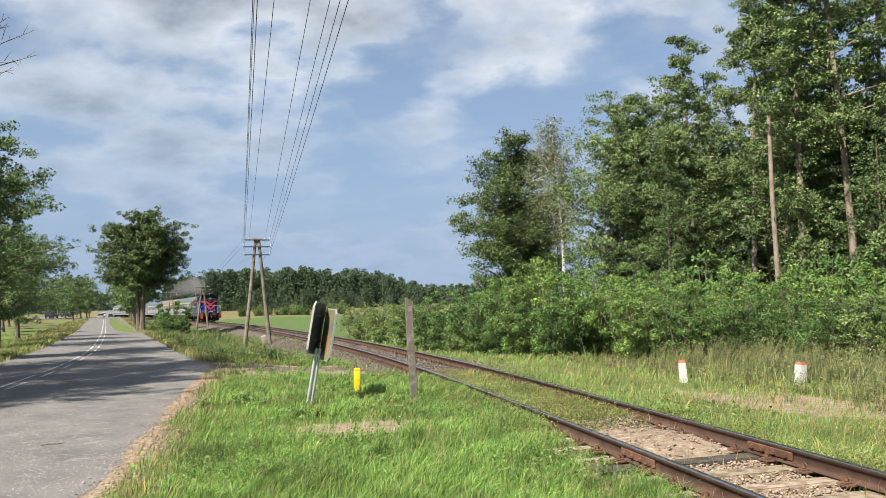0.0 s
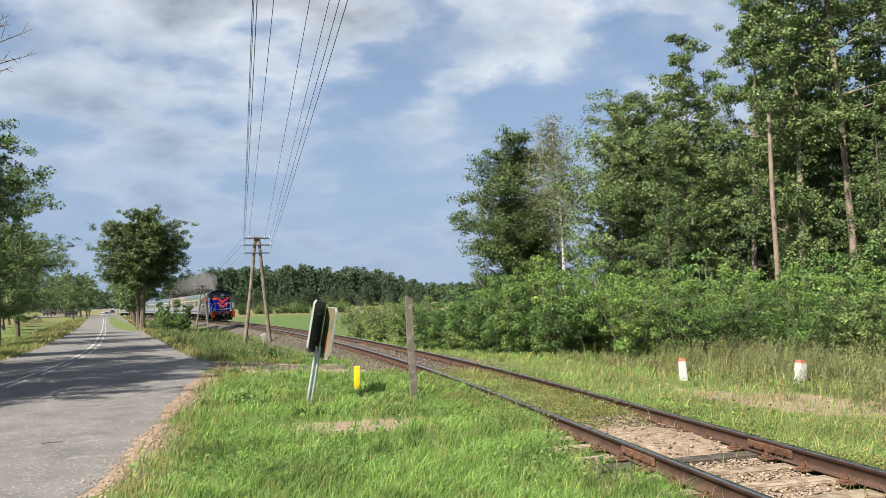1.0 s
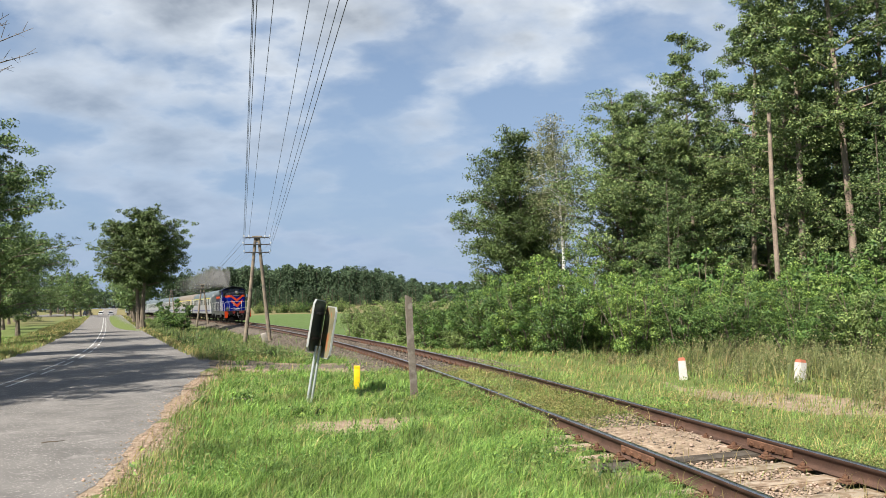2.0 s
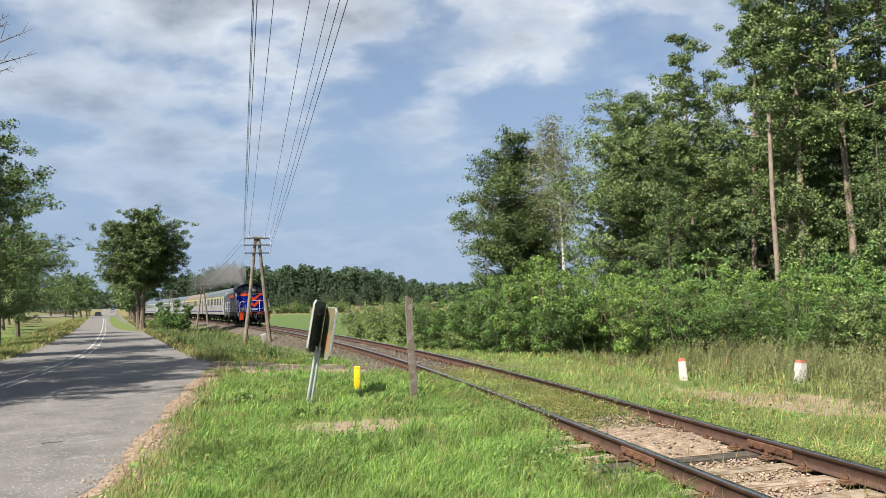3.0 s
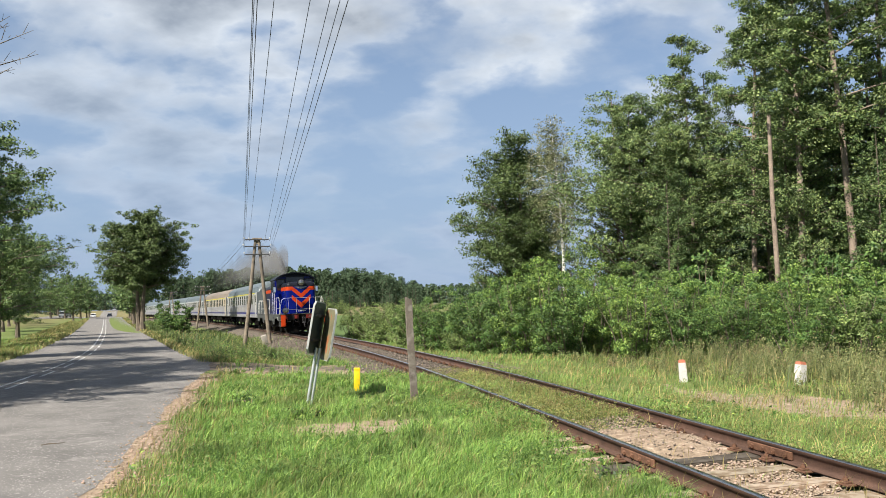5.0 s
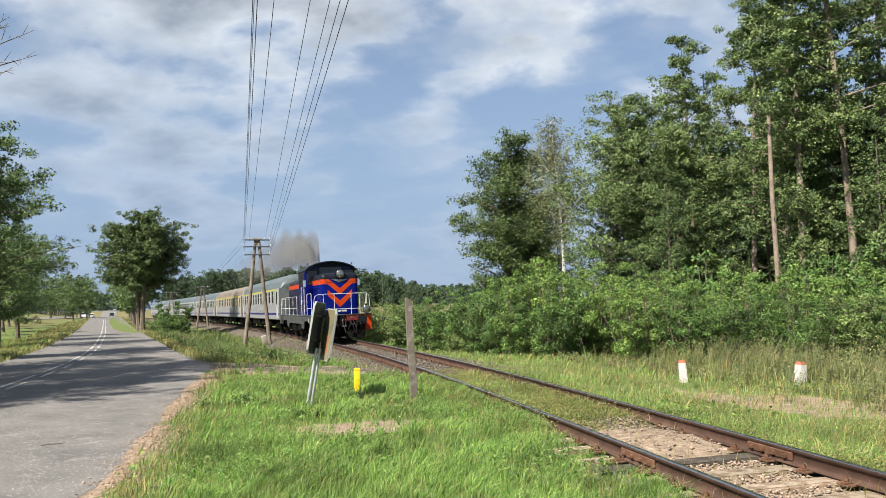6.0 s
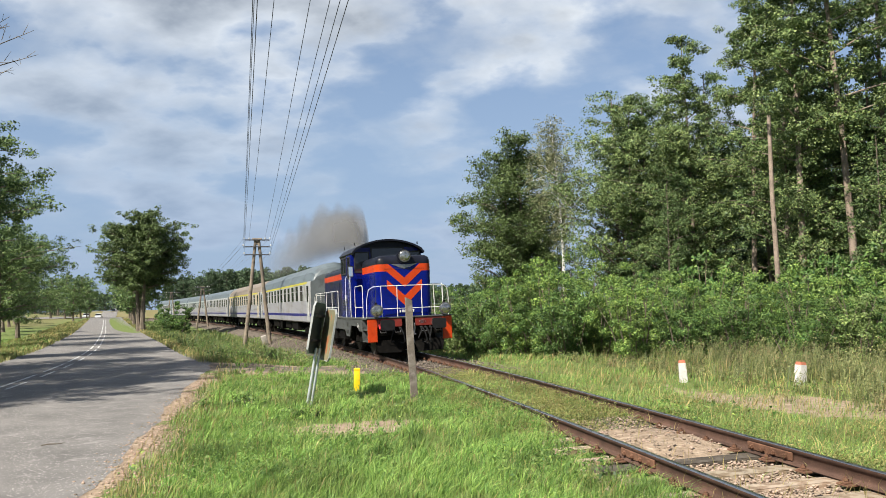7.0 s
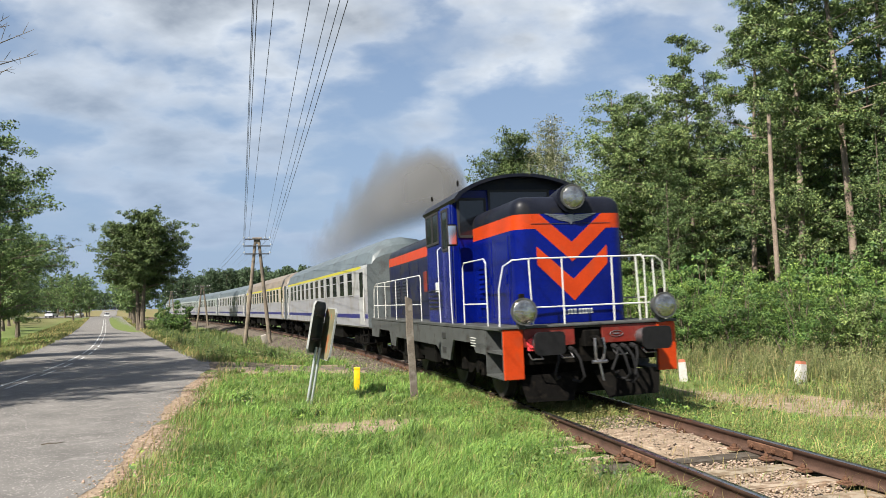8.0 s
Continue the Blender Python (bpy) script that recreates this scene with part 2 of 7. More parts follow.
def land(x, y):
    """Height of the ground for arrays of places."""
    x, y = np.asarray(x, float), np.asarray(y, float)
    d, s = to_track(x, y)
    rd = road_dist(x, y)
    z = -0.27 + 0.05 * np.sin(x * 0.9 + y * 0.31) * np.sin(y * 0.7 - x * 0.2) + 0.02 * np.sin(x * 3.1) * np.sin(y * 2.7)
    # ditch between road and embankment further on, low field beyond the track
    low = step(24, 40, y)
    z = z - 0.45 * low * step(1.2, 3.0, rd - road_right(y)) * (1 - step(250, 400, y)) 
    z = z - 0.3 * low * step(3, 9, d)
    # the land rises gently in the distance, most on the road's side
    rise = np.interp(y, (60, 170, 215, 330, 430, 800), (0, 0.9, 1.9, 3.5, 5.2, 6.0))
    z = z + rise * step(4, 30, abs(d)) * np.where(d > 0, 0.62, 1.0)
    # ballast bed
    bed = 1 - step(1.45, 2.3 + 0.9 * low, abs(d))
    z = z * (1 - bed) + (-0.235 + d * CANT) * bed
    # soil has drifted in between and beside the rails where the farm track crosses
    fill = step(3.0, 4.0, s) * (1 - step(11.0, 13.5, s)) * step(-4.0, -1.4, d) * (1 - step(1.0, 2.4, d))
    z = z + fill * np.where(d < -0.75, 0.125, 0.085)
    drift = step(1.1, 1.7, s) * (1 - step(2.9, 3.4, s)) * (1 - step(0.55, 0.72, abs(d)))
    z = z + drift * (0.105 + 0.02 * np.sin(x * 7) * np.sin(y * 5))
    # roadbed
    R = road_right(y)
    on = (1 - step(0.25, 1.4, rd - R)) * (1 - step(0.3, 1.6, ROAD_LEFT - rd))
    on = on * (1 - step(168, 178, y))
    far = (road_far(y) - 0.002)
    z = z * (1 - on) + far * on
    return z


def land1(x, y):
    return float(land(np.array([x]), np.array([y]))[0])

# ---- ground, road, track ----
M_ASPHALT = material("asphalt", (0.1307, 0.1231, 0.1155), 0.85, vary=0.24, scale=1.3, bump=0.012, fine=90, second=(0.1976, 0.1862, 0.1748), amount=0.1, spec=0.3, speck=(0.3648, 0.342, 0.3192))
M_LINE = material("road_paint", (0.4712, 0.4712, 0.456), 0.7, vary=0.2, scale=3, fine=30, second=(0.152, 0.152, 0.152), amount=0.35)
M_RAIL = material("rail_rust", (0.0646, 0.0342, 0.0228), 0.75, vary=0.35, scale=4, fine=60, bump=0.002)
M_RAILTOP = material("rail_shine", (0.42, 0.41, 0.40), 0.28, metal=1.0, vary=0.15, scale=6)
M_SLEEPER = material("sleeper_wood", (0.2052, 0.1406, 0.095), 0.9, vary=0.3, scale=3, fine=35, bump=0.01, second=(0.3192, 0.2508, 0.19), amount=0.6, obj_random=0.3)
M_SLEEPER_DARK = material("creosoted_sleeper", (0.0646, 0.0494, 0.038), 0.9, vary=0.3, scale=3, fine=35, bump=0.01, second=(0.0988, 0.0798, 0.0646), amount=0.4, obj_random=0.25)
M_STONE_DARK = material("old_ballast_stone", (0.133, 0.1102, 0.0874), 0.9, vary=0.3, scale=8, fine=70, bump=0.004, island=0.4)
M_STONE = material("ballast_stone", (0.2508, 0.19, 0.1444), 0.9, vary=0.3, scale=8, fine=70, bump=0.004, island=0.3)


def ground_material():
    """Grass, dry sand and ballast gravel by place on the plan, each with two scales of its own."""
    m = bpy.data.materials.new("ground_cover")
    m.use_nodes = True
    nt = m.node_tree
    L = nt.links.new
    p = nt.nodes["Principled BSDF"]
    p.inputs["Roughness"].default_value, p.inputs["Specular IOR Level"].default_value = 0.95, 0.15
    co = nt.nodes.new("ShaderNodeTexCoord")

    def tex(scale, detail=6):
        n = nt.nodes.new("ShaderNodeTexNoise"); n.inputs["Scale"].default_value, n.inputs["Detail"].default_value = scale, detail
        L(co.outputs["Object"], n.inputs["Vector"]); return n.outputs[0]

    def ramp(src, *stops):
        r = nt.nodes.new("ShaderNodeValToRGB"); e = r.color_ramp.elements
        e[0].position, e[0].color = stops[0][0], (*stops[0][1], 1)
        e[1].position, e[1].color = stops[-1][0], (*stops[-1][1], 1)
        for q, c in stops[1:-1]:
            e.new(q).color = (*c, 1)
        L(src, r.inputs[0]); return r.outputs[0]

    def mix(f, a, b):
        n = nt.nodes.new("ShaderNodeMixRGB"); L(f, n.inputs[0]); L(a, n.inputs[1]); L(b, n.inputs[2]); return n.outputs[0]
    grass = mix(tex(0.5), ramp(tex(14), (0.3, (0.0608, 0.0912, 0.0228)), (0.7, (0.1216, 0.1672, 0.0456))), ramp(tex(6), (0.3, (0.0836, 0.114, 0.0304)), (0.7, (0.1596, 0.1748, 0.0684))))
    sand = ramp(tex(9, 9), (0.3, (0.1824, 0.1368, 0.095)), (0.55, (0.266, 0.2014, 0.1444)), (0.75, (0.38, 0.3116, 0.2356)))
    gravel = ramp(tex(30, 9), (0.3, (0.0456, 0.038, 0.03192)), (0.7, (0.1596, 0.133, 0.1064)))
    field = ramp(tex(0.9, 9), (0.3, (0.0646, 0.1026, 0.0304)), (0.7, (0.0912, 0.133, 0.0418)))
    stubble = ramp(tex(0.4, 9), (0.3, (0.1178, 0.1064, 0.04712)), (0.7, (0.1672, 0.1444, 0.0684)))
    at = nt.nodes.new("ShaderNodeAttribute"); at.attribute_name = "cover"
    sp = nt.nodes.new("ShaderNodeSeparateColor"); L(at.outputs["Color"], sp.inputs[0])
    at2 = nt.nodes.new("ShaderNodeAttribute"); at2.attribute_name = "crop"
    sp2 = nt.nodes.new("ShaderNodeSeparateColor"); L(at2.outputs["Color"], sp2.inputs[0])

    def rough_edge(src):
        n = nt.nodes.new("ShaderNodeMath"); n.operation = "MULTIPLY_ADD"; n.inputs[1].default_value = 0.9
        L(tex(3.5, 8), n.inputs[0])
        s = nt.nodes.new("ShaderNodeMath"); s.operation = "MULTIPLY_ADD"; s.inputs[1].default_value = 1.0; s.inputs[2].default_value = -0.45
        L(src, s.inputs[0]); L(s.outputs[0], n.inputs[2])
        r = nt.nodes.new("ShaderNodeValToRGB"); r.color_ramp.elements[0].position, r.color_ramp.elements[1].position = 0.4, 0.6
        L(n.outputs[0], r.inputs[0]); return r.outputs[0]
    c = mix(sp2.outputs[0], grass, field)
    c = mix(sp2.outputs[1], c, stubble)
    c = mix(rough_edge(sp.outputs[0]), c, sand)
    c = mix(rough_edge(sp.outputs[1]), c, gravel)
    L(c, p.inputs["Base Color"])
    bp = nt.nodes.new("ShaderNodeBump"); bp.inputs["Distance"].default_value = 0.03
    L(tex(25, 8), bp.inputs["Height"]); L(bp.outputs[0], p.inputs["Normal"])
    return m


def sandy(x, y):
    """Where the soil is bare: the road's shoulder, the farm track over the rails, worn patches."""
    d, s = to_track(x, y)
    rd = road_dist(x, y)
    wob = 0.25 * np.sin(y * 1.3) + 0.15 * np.sin(y * 3.7 + 1)
    rr = rd - road_right(y)
    a = step(-0.5, -0.3, rr) * (1 - step(0.15 + wob * 0.4, 0.6 + wob * 0.8, rr)) * (1 - 0.8 * step(20, 24, y))
    # the farm track between road and rails, and on past them
    mid = 25.0 - (x + 6) * 0.22 + 0.4 * np.sin(x * 0.6)
    b = (1 - step(1.2, 2.4, abs(y - mid))) * step(-9.8, -8.6, x) * (1 - step(-1.5, 1.5, d)) * 0.9
    mid2 = np.interp(x, (3.5, 4.9, 5.8, 7.5, 10.0), (19.0, 16.4, 14.3, 13.1, 12.0)) + 0.2 * np.sin(x * 2)
    c = (1 - step(0.9, 2.5, abs(y - mid2))) * step(1.5, 2.4, d) * (0.74 + 0.2 * np.sin(x * 2.9 + y * 1.7)) * step(4.0, 5.3, x) * (1 - step(11, 14, x))
    e = (1 - step(0.5, 1.05, np.hypot((x + 1.55) * 0.65, (y - 12.2) * 0.9))) * 0.9
    dust = (1 - step(0.7, 0.95, abs(d))) * (1 - step(2.8, 3.6, s)) * 0.95
    return np.clip(np.maximum(np.maximum(np.maximum(a, b), np.maximum(c, e)), dust), 0, 1)


def gravelly(x, y):
    d, s = to_track(x, y)
    mid = step(19, 28, s)
    w = 1.05 + 1.2 * mid
    core = (1 - step(w - 0.3, w + 0.5, abs(d + 0.35 * mid)))
    worn = 1 - 0.6 * step(2.8, 4.5, s) * (1 - step(12.5, 15, s))
    mid = 25.0 - (x + 6) * 0.22 + 0.4 * np.sin(x * 0.6)
    lane = (1 - step(0.7, 1.9, abs(y - mid))) * step(-9.8, -8.6, x) * (1 - step(-1.5, 1.5, d)) * 0.62
    return np.maximum(lane, core * worn * np.where((s < 3.2) & (abs(d) < 0.9), 0.25, 1.0))


def ground():
    u = np.linspace(-1, 1, 360)
    gx = np.sinh(u * 6.6) / np.sinh(6.6) * 4000
    v = np.linspace(0, 1, 400)
    gy = -60 + (np.sinh((v - 0.22) * 7.2) + np.sinh(0.22 * 7.2)) / (np.sinh(0.78 * 7.2) + np.sinh(0.22 * 7.2)) * 4300
    gx = gx - 2
    X, Y = np.meshgrid(gx, gy)
    Z = land(X.ravel(), Y.ravel())
    nx, ny = len(gx), len(gy)
    i = np.arange(nx * ny).reshape(ny, nx)
    faces = np.stack([i[:-1, :-1], i[:-1, 1:], i[1:, 1:], i[1:, :-1]], -1).reshape(-1, 4)
    ob = quick("ground", np.c_[X.ravel(), Y.ravel(), Z], faces, ground_material(), True)
    x, y = X.ravel(), Y.ravel()
    d, s = to_track(x, y)
    rd = x - road_mid(np.clip(y, -40, 300))
    right = step(3.5, 5, d)
    fieldg = right * step(42, 46, s) * (1 - step(190, 200, y))
    stub = right * step(176, 182, y + x * 0.25)
    stub = np.maximum(stub, (1 - step(-9, -6, rd)) * step(85, 110, y) * 0.7)
    for name, cols in (("cover", (sandy(x, y), gravelly(x, y), 0 * x)), ("crop", (fieldg * (1 - stub), np.clip(stub, 0, 1), 0 * x))):
        at = ob.data.color_attributes.new(name, "FLOAT_COLOR", "POINT")
        at.data.foreach_set("color", np.c_[cols[0], cols[1], cols[2], np.ones(len(x))].astype(np.float32).ravel())
    return tagged(ob, "grassy verges, sandy shoulders and fields of flat farmland", "ground", kind="structure")


def ribbon(name, ys, left, right, lift, mat):
    v, f = [], []
    for k, y in enumerate(ys):
        m, m2 = road_mid(y), road_mid(y + 0.5)
        n = Vector((0.5, -(m2 - m))).normalized()
        a, b = (left(y), right(y)) if callable(left) else (left, right)
        for o in (a, b):
            v.append((m + n.x * o, y + n.y * o, float(road_far(y)) + lift))
        if k:
            f.append((2 * k - 2, 2 * k - 1, 2 * k + 1, 2 * k))
    return quick(name, v, f, mat, True)


def road():
    ys = np.linspace(-38, 170, 1041)
    r = ribbon("road", ys, lambda y: ROAD_LEFT + 0.06 * math.sin(y * 2.1), lambda y: float(road_right(y)) + 0.05 * math.sin(y * 1.7) + 0.02 * math.sin(y * 5.3) + 0.012 * math.sin(y * 13), 0.0012, M_ASPHALT)
    tagged(r, "worn grey asphalt country road with cracked edges", "road", kind="structure")
    # double centre line: one side broken, the other in long strokes
    for side, first, dash, gap in ((-0.16, 10.0, 4.0, 0.9), (0.16, 12.0, 2.0, 1.6)):
        y = first
        while y < 130:
            e = min(y + dash, 130)
            ln = ribbon("road_marking", np.linspace(y, e, max(3, int((e - y) * 2))), side - 0.045, side + 0.045, 0.008, M_LINE)
            tagged(ln, "worn white painted line on asphalt", "road marking", kind="structure")
            y = e + gap + 0.01


def rail_profile():
    return [(-0.075, -0.172), (0.075, -0.172), (0.075, -0.160), (0.020, -0.143), (0.011, -0.13), (0.011, -0.05), (0.036, -0.037), (0.036, -0.006), (0.028, 0.0),
            (-0.028, 0.0), (-0.036, -0.006), (-0.036, -0.037), (-0.011, -0.05), (-0.011, -0.13), (-0.020, -0.143), (-0.075, -0.160)]


def rails():
    prof = rail_profile()
    n = len(prof)
    ss = np.r_[np.arange(-14, 40, 0.5), np.arange(40, 400, 2.0)]
    for side in (-1, 1):
        v, f, tops = [], [], []
        for k, s in enumerate(ss):
            for a, b in prof:
                v.append(beside(s, side * 0.7535 + a, b))
            if k:
                for j in range(n):
                    f.append(((k - 1) * n + j, (k - 1) * n + (j + 1) % n, k * n + (j + 1) % n, k * n + j))
        ob = quick("rail", v, [c for j, c in enumerate(f) if j % n not in (7, 8, 9)], M_RAIL)
        top = quick("running_surface", v, [c for j, c in enumerate(f) if j % n in (7, 8, 9)], M_RAILTOP, parent=ob)
        tagged(top, "polished steel running surface")
        tagged(ob, "rusty brown steel rail with a polished running surface", "rail", group="rails of the track")


def sleepers():
    """Timber sleepers, each its own thing where the track is open; further on they sink in ballast."""
    metas = []
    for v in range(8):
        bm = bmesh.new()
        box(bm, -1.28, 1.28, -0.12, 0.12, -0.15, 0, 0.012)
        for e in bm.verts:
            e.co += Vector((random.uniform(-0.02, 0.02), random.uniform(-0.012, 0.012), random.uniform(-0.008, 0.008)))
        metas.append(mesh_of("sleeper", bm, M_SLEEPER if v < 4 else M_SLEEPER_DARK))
    s, k = -12.0, 0
    while s < 95:
        buried = 2.9 < s < 13.5
        a, b, w = track(s)
        lift = -0.185 + (-0.10 if buried else -0.03 if s > 13 else 0.0) + random.uniform(-0.006, 0.006)
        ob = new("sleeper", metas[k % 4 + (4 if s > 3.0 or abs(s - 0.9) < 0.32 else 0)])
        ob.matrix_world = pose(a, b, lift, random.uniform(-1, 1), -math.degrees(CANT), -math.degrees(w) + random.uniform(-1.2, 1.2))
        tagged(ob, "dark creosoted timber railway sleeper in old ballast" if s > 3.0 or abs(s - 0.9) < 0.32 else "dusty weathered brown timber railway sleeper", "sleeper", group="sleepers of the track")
        s += 0.62 + random.uniform(-0.03, 0.03)
        k += 1


def fastenings():
    """Base plates, bolts and the joint bars of the near rails."""
    bm = bmesh.new()
    box(bm, -0.17, 0.17, -0.08, 0.08, 0, 0.02, 0.004)
    for x in (-0.12, 0.12):
        box(bm, x - 0.045, x + 0.045, -0.04, 0.04, 0.018, 0.042, 0.006)
        rod(bm, (x, 0, 0.03), (x, 0, 0.085), 0.016, seg=6)
        rod(bm, (x, 0, 0.045), (x, 0, 0.07), 0.03, seg=6)
    me = mesh_of("rail_fastening", bm, M_RUSTY)
    s = -8.0
    while s < 30:
        a, b, w = track(s)
        for side in (-1, 1):
            q = beside(s, side * 0.7535, -0.188)
            ob = new("rail_fastening", me)
            ob.matrix_world = pose(*q, 0, -math.degrees(CANT), -math.degrees(w))
            tagged(ob, "rusty orange-brown rail base plate with bolts", "rail fastening", group="rail fastenings")
        s += 0.62
    bm = bmesh.new()
    for x in (-0.03, 0.03):
        box(bm, x - 0.014, x + 0.014, -0.4, 0.4, -0.05, 0.04, 0.006)
    for y in (-0.3, -0.1, 0.1, 0.3):
        rod(bm, (-0.08, y, -0.01), (0.08, y, -0.01), 0.017, seg=6)
        rod(bm, (-0.07, y, -0.01), (-0.045, y, -0.01), 0.03, seg=6)
        rod(bm, (0.045, y, -0.01), (0.07, y, -0.01), 0.03, seg=6)
    me = mesh_of("rail_joint_bar", bm, M_RUSTY)
    for s, side in ((0.75, 1), (1.0, -1)):
        a, b, w = track(s)
        ob = new("rail_joint_bar", me)
        ob.matrix_world = pose(*beside(s, side * 0.7535, -0.085), 0, -math.degrees(CANT), -math.degrees(w))
        tagged(ob, "rusty bolted fishplate joining two rail ends", "fishplate", group="rail joints")


M_RUSTY = material("fresh_rust", (0.1178, 0.057, 0.03192), 0.85, vary=0.35, scale=9, fine=60, bump=0.002)


def stone_shapes(count):
    shapes = []
    for k in range(count):
        bm = bmesh.new()
        bmesh.ops.create_icosphere(bm, subdivisions=1, radius=0.5)
        for v in bm.verts:
            v.co *= random.uniform(0.5, 1.25)
            v.co.z *= 0.55
        bm.verts.index_update()
        shapes.append((np.array([v.co[:] for v in bm.verts]), np.array([[v.index for v in f.verts] for f in bm.faces])))
        bm.free()
    return shapes


def scatter_stones(name, pts, sizes, mat, label, parent=None):
    shapes = stone_shapes(6)
    rng = np.random.default_rng(5)
    V, F, n = [], [], 0
    for p, r in zip(pts, sizes):
        v, f = shapes[rng.integers(6)]
        a = rng.uniform(0, 6.28)
        R = np.array([[math.cos(a), -math.sin(a), 0], [math.sin(a), math.cos(a), 0], [0, 0, 1]])
        V.append((v * r) @ R.T + p); F.append(f + n); n += len(v)
    ob = quick(name, np.concatenate(V), np.concatenate(F), mat)
    return tagged(ob, label, "ballast", kind="stuff")


def ballast():
    rng = np.random.default_rng(11)
    s = np.r_[rng.uniform(-9, 4, 19000), rng.uniform(12, 46, 11000)]
    d = np.where(s < 12, rng.uniform(-1.5, 1.5, len(s)), rng.normal(-0.3, 1.55, len(s)))
    d = np.where((s > 22) & (d > 1.9), rng.uniform(-3.2, -1.2, len(s)), d)
    d = np.clip(d, -1.7 - 1.2 * step(22, 28, s) + rng.normal(0, 0.2, len(s)), 2.4)
    near = (abs(abs(d) - 0.7535) > 0.09)
    cover_up = np.where((s > 0.9) & (s < 4) & (abs(d) < 0.66), -0.005, 0.0)
    near &= ~((s > 1.2) & (s < 3.4) & (rng.random(len(s)) < 0.78))
    keep = near & ~((s > 11) & (s < 14) & (rng.random(len(s)) < 0.75)) & ~((s < 11) & (d < -0.82) & (rng.random(len(s)) < 0.8)) & ~((s < 11) & (d > 0.95))
    s, d, cover_up = s[keep], d[keep], cover_up[keep]
    x = np.interp(s, ARC, TX) + np.cos(np.interp(s, ARC, YAW)) * d
    y = np.interp(s, ARC, TY) - np.sin(np.interp(s, ARC, YAW)) * d
    r = np.where(s < 5, rng.uniform(0.018, 0.055, len(s)), rng.uniform(0.035, 0.085, len(s)))
    z = land(x, y) + r * 0.15 + rng.uniform(0, 0.03, len(s)) + cover_up
    k = s < 6
    scatter_stones("ballast_stones", np.c_[x, y, z][k], r[k], M_STONE, "loose pinkish brown crushed stone between the sleepers")
    scatter_stones("old_ballast", np.c_[x, y, z][~k], r[~k], M_STONE_DARK, "dark old ballast of the embankment")


ground()
road()
rails()
sleepers()
fastenings()
ballast()

# ---- the train ----
M_BLUE = material("blue_enamel", (0.000988, 0.00494, 0.1064), 0.2, vary=0.2, scale=1.6, fine=25, second=(0.00228, 0.00608, 0.0912), amount=0.25, spec=0.2)
# A darker, mottled blue for the rear hood.
M_DARKBLUE = material("dark_blue_enamel", (0.00304, 0.00456, 0.03192), 0.5, vary=0.3, scale=1.6, fine=25, second=(0.01368, 0.01292, 0.019), amount=0.5, spec=0.35)
M_ORANGE = material("orange_enamel", (0.38, 0.03496, 0.0038), 0.4, vary=0.14, scale=2, fine=25, second=(0.3192, 0.038, 0.00912), amount=0.2, spec=0.25)
M_RED = material("red_buffer_beam", (0.1292, 0.01064, 0.00608), 0.5, vary=0.25, scale=4, fine=30, second=(0.1216, 0.0228, 0.0152), amount=0.3)
M_ROOF = material("navy_roof_paint", (0.00684, 0.00798, 0.01368), 0.42, vary=0.3, scale=2, fine=30, second=(0.01216, 0.01216, 0.01444), amount=0.3, spec=0.14)
M_FRAME = material("grey_frame_paint", (0.05016, 0.0532, 0.05168), 0.75, vary=0.2, scale=2.5, fine=30, second=(0.0304, 0.02736, 0.02432), amount=0.2, spec=0.25)
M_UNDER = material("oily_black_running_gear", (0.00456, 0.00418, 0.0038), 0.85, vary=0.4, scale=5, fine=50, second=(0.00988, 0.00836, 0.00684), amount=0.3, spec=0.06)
M_WHITE = material("white_rail_paint", (0.5016, 0.5016, 0.4788), 0.5, vary=0.08, scale=6)
M_PANE = material("dark_window_glass", (0.00912, 0.01064, 0.01368), 0.06, vary=0.2, scale=2, spec=0.6)
M_RUBBER = material("black_rubber", (0.0152, 0.0152, 0.0152), 0.7, vary=0.2, scale=8)
M_STEEL = material("worn_steel", (0.24, 0.24, 0.25), 0.42, metal=0.9, vary=0.2, scale=10)
M_BUFFER = material("greased_buffer_face", (0.00608, 0.00608, 0.00684), 0.7, vary=0.35, scale=9, fine=60, spec=0.2)
M_WHEEL = material("wheel_steel", (0.0228, 0.01824, 0.0152), 0.7, vary=0.3, scale=8)
M_LENS = material("lamp_lens", (0.33, 0.32, 0.30), 0.14, metal=0.9, vary=0.45, scale=11, fine=24, spec=0.8, bump=0.01)
M_MIRROR = material("mirror_glass", (0.8, 0.8, 0.8), 0.08, metal=1.0, vary=0.05)
M_HOSE = material("grey_air_hose", (0.00988, 0.00988, 0.01064), 0.75, vary=0.2, scale=10, spec=0.15)


def lamp(parent, x, y, z, r, name="headlight"):
    bm = bmesh.new()
    rod(bm, (x, y - 0.03, z), (x, y + 0.18, z), r, r * 0.72, seg=20)
    rod(bm, (x, y - 0.05, z), (x, y - 0.02, z), r * 1.04, seg=20)
    ob = part(name, bm, M_FRAME, parent)
    bm = bmesh.new()
    bmesh.ops.create_uvsphere(bm, u_segments=18, v_segments=8, radius=r * 0.9, matrix=Matrix.Translation((x, y - 0.045, z)) @ Matrix.Diagonal((1, 0.22, 1, 1)))
    part("lens", bm, M_LENS, ob, "clear ribbed glass lens")
    return ob


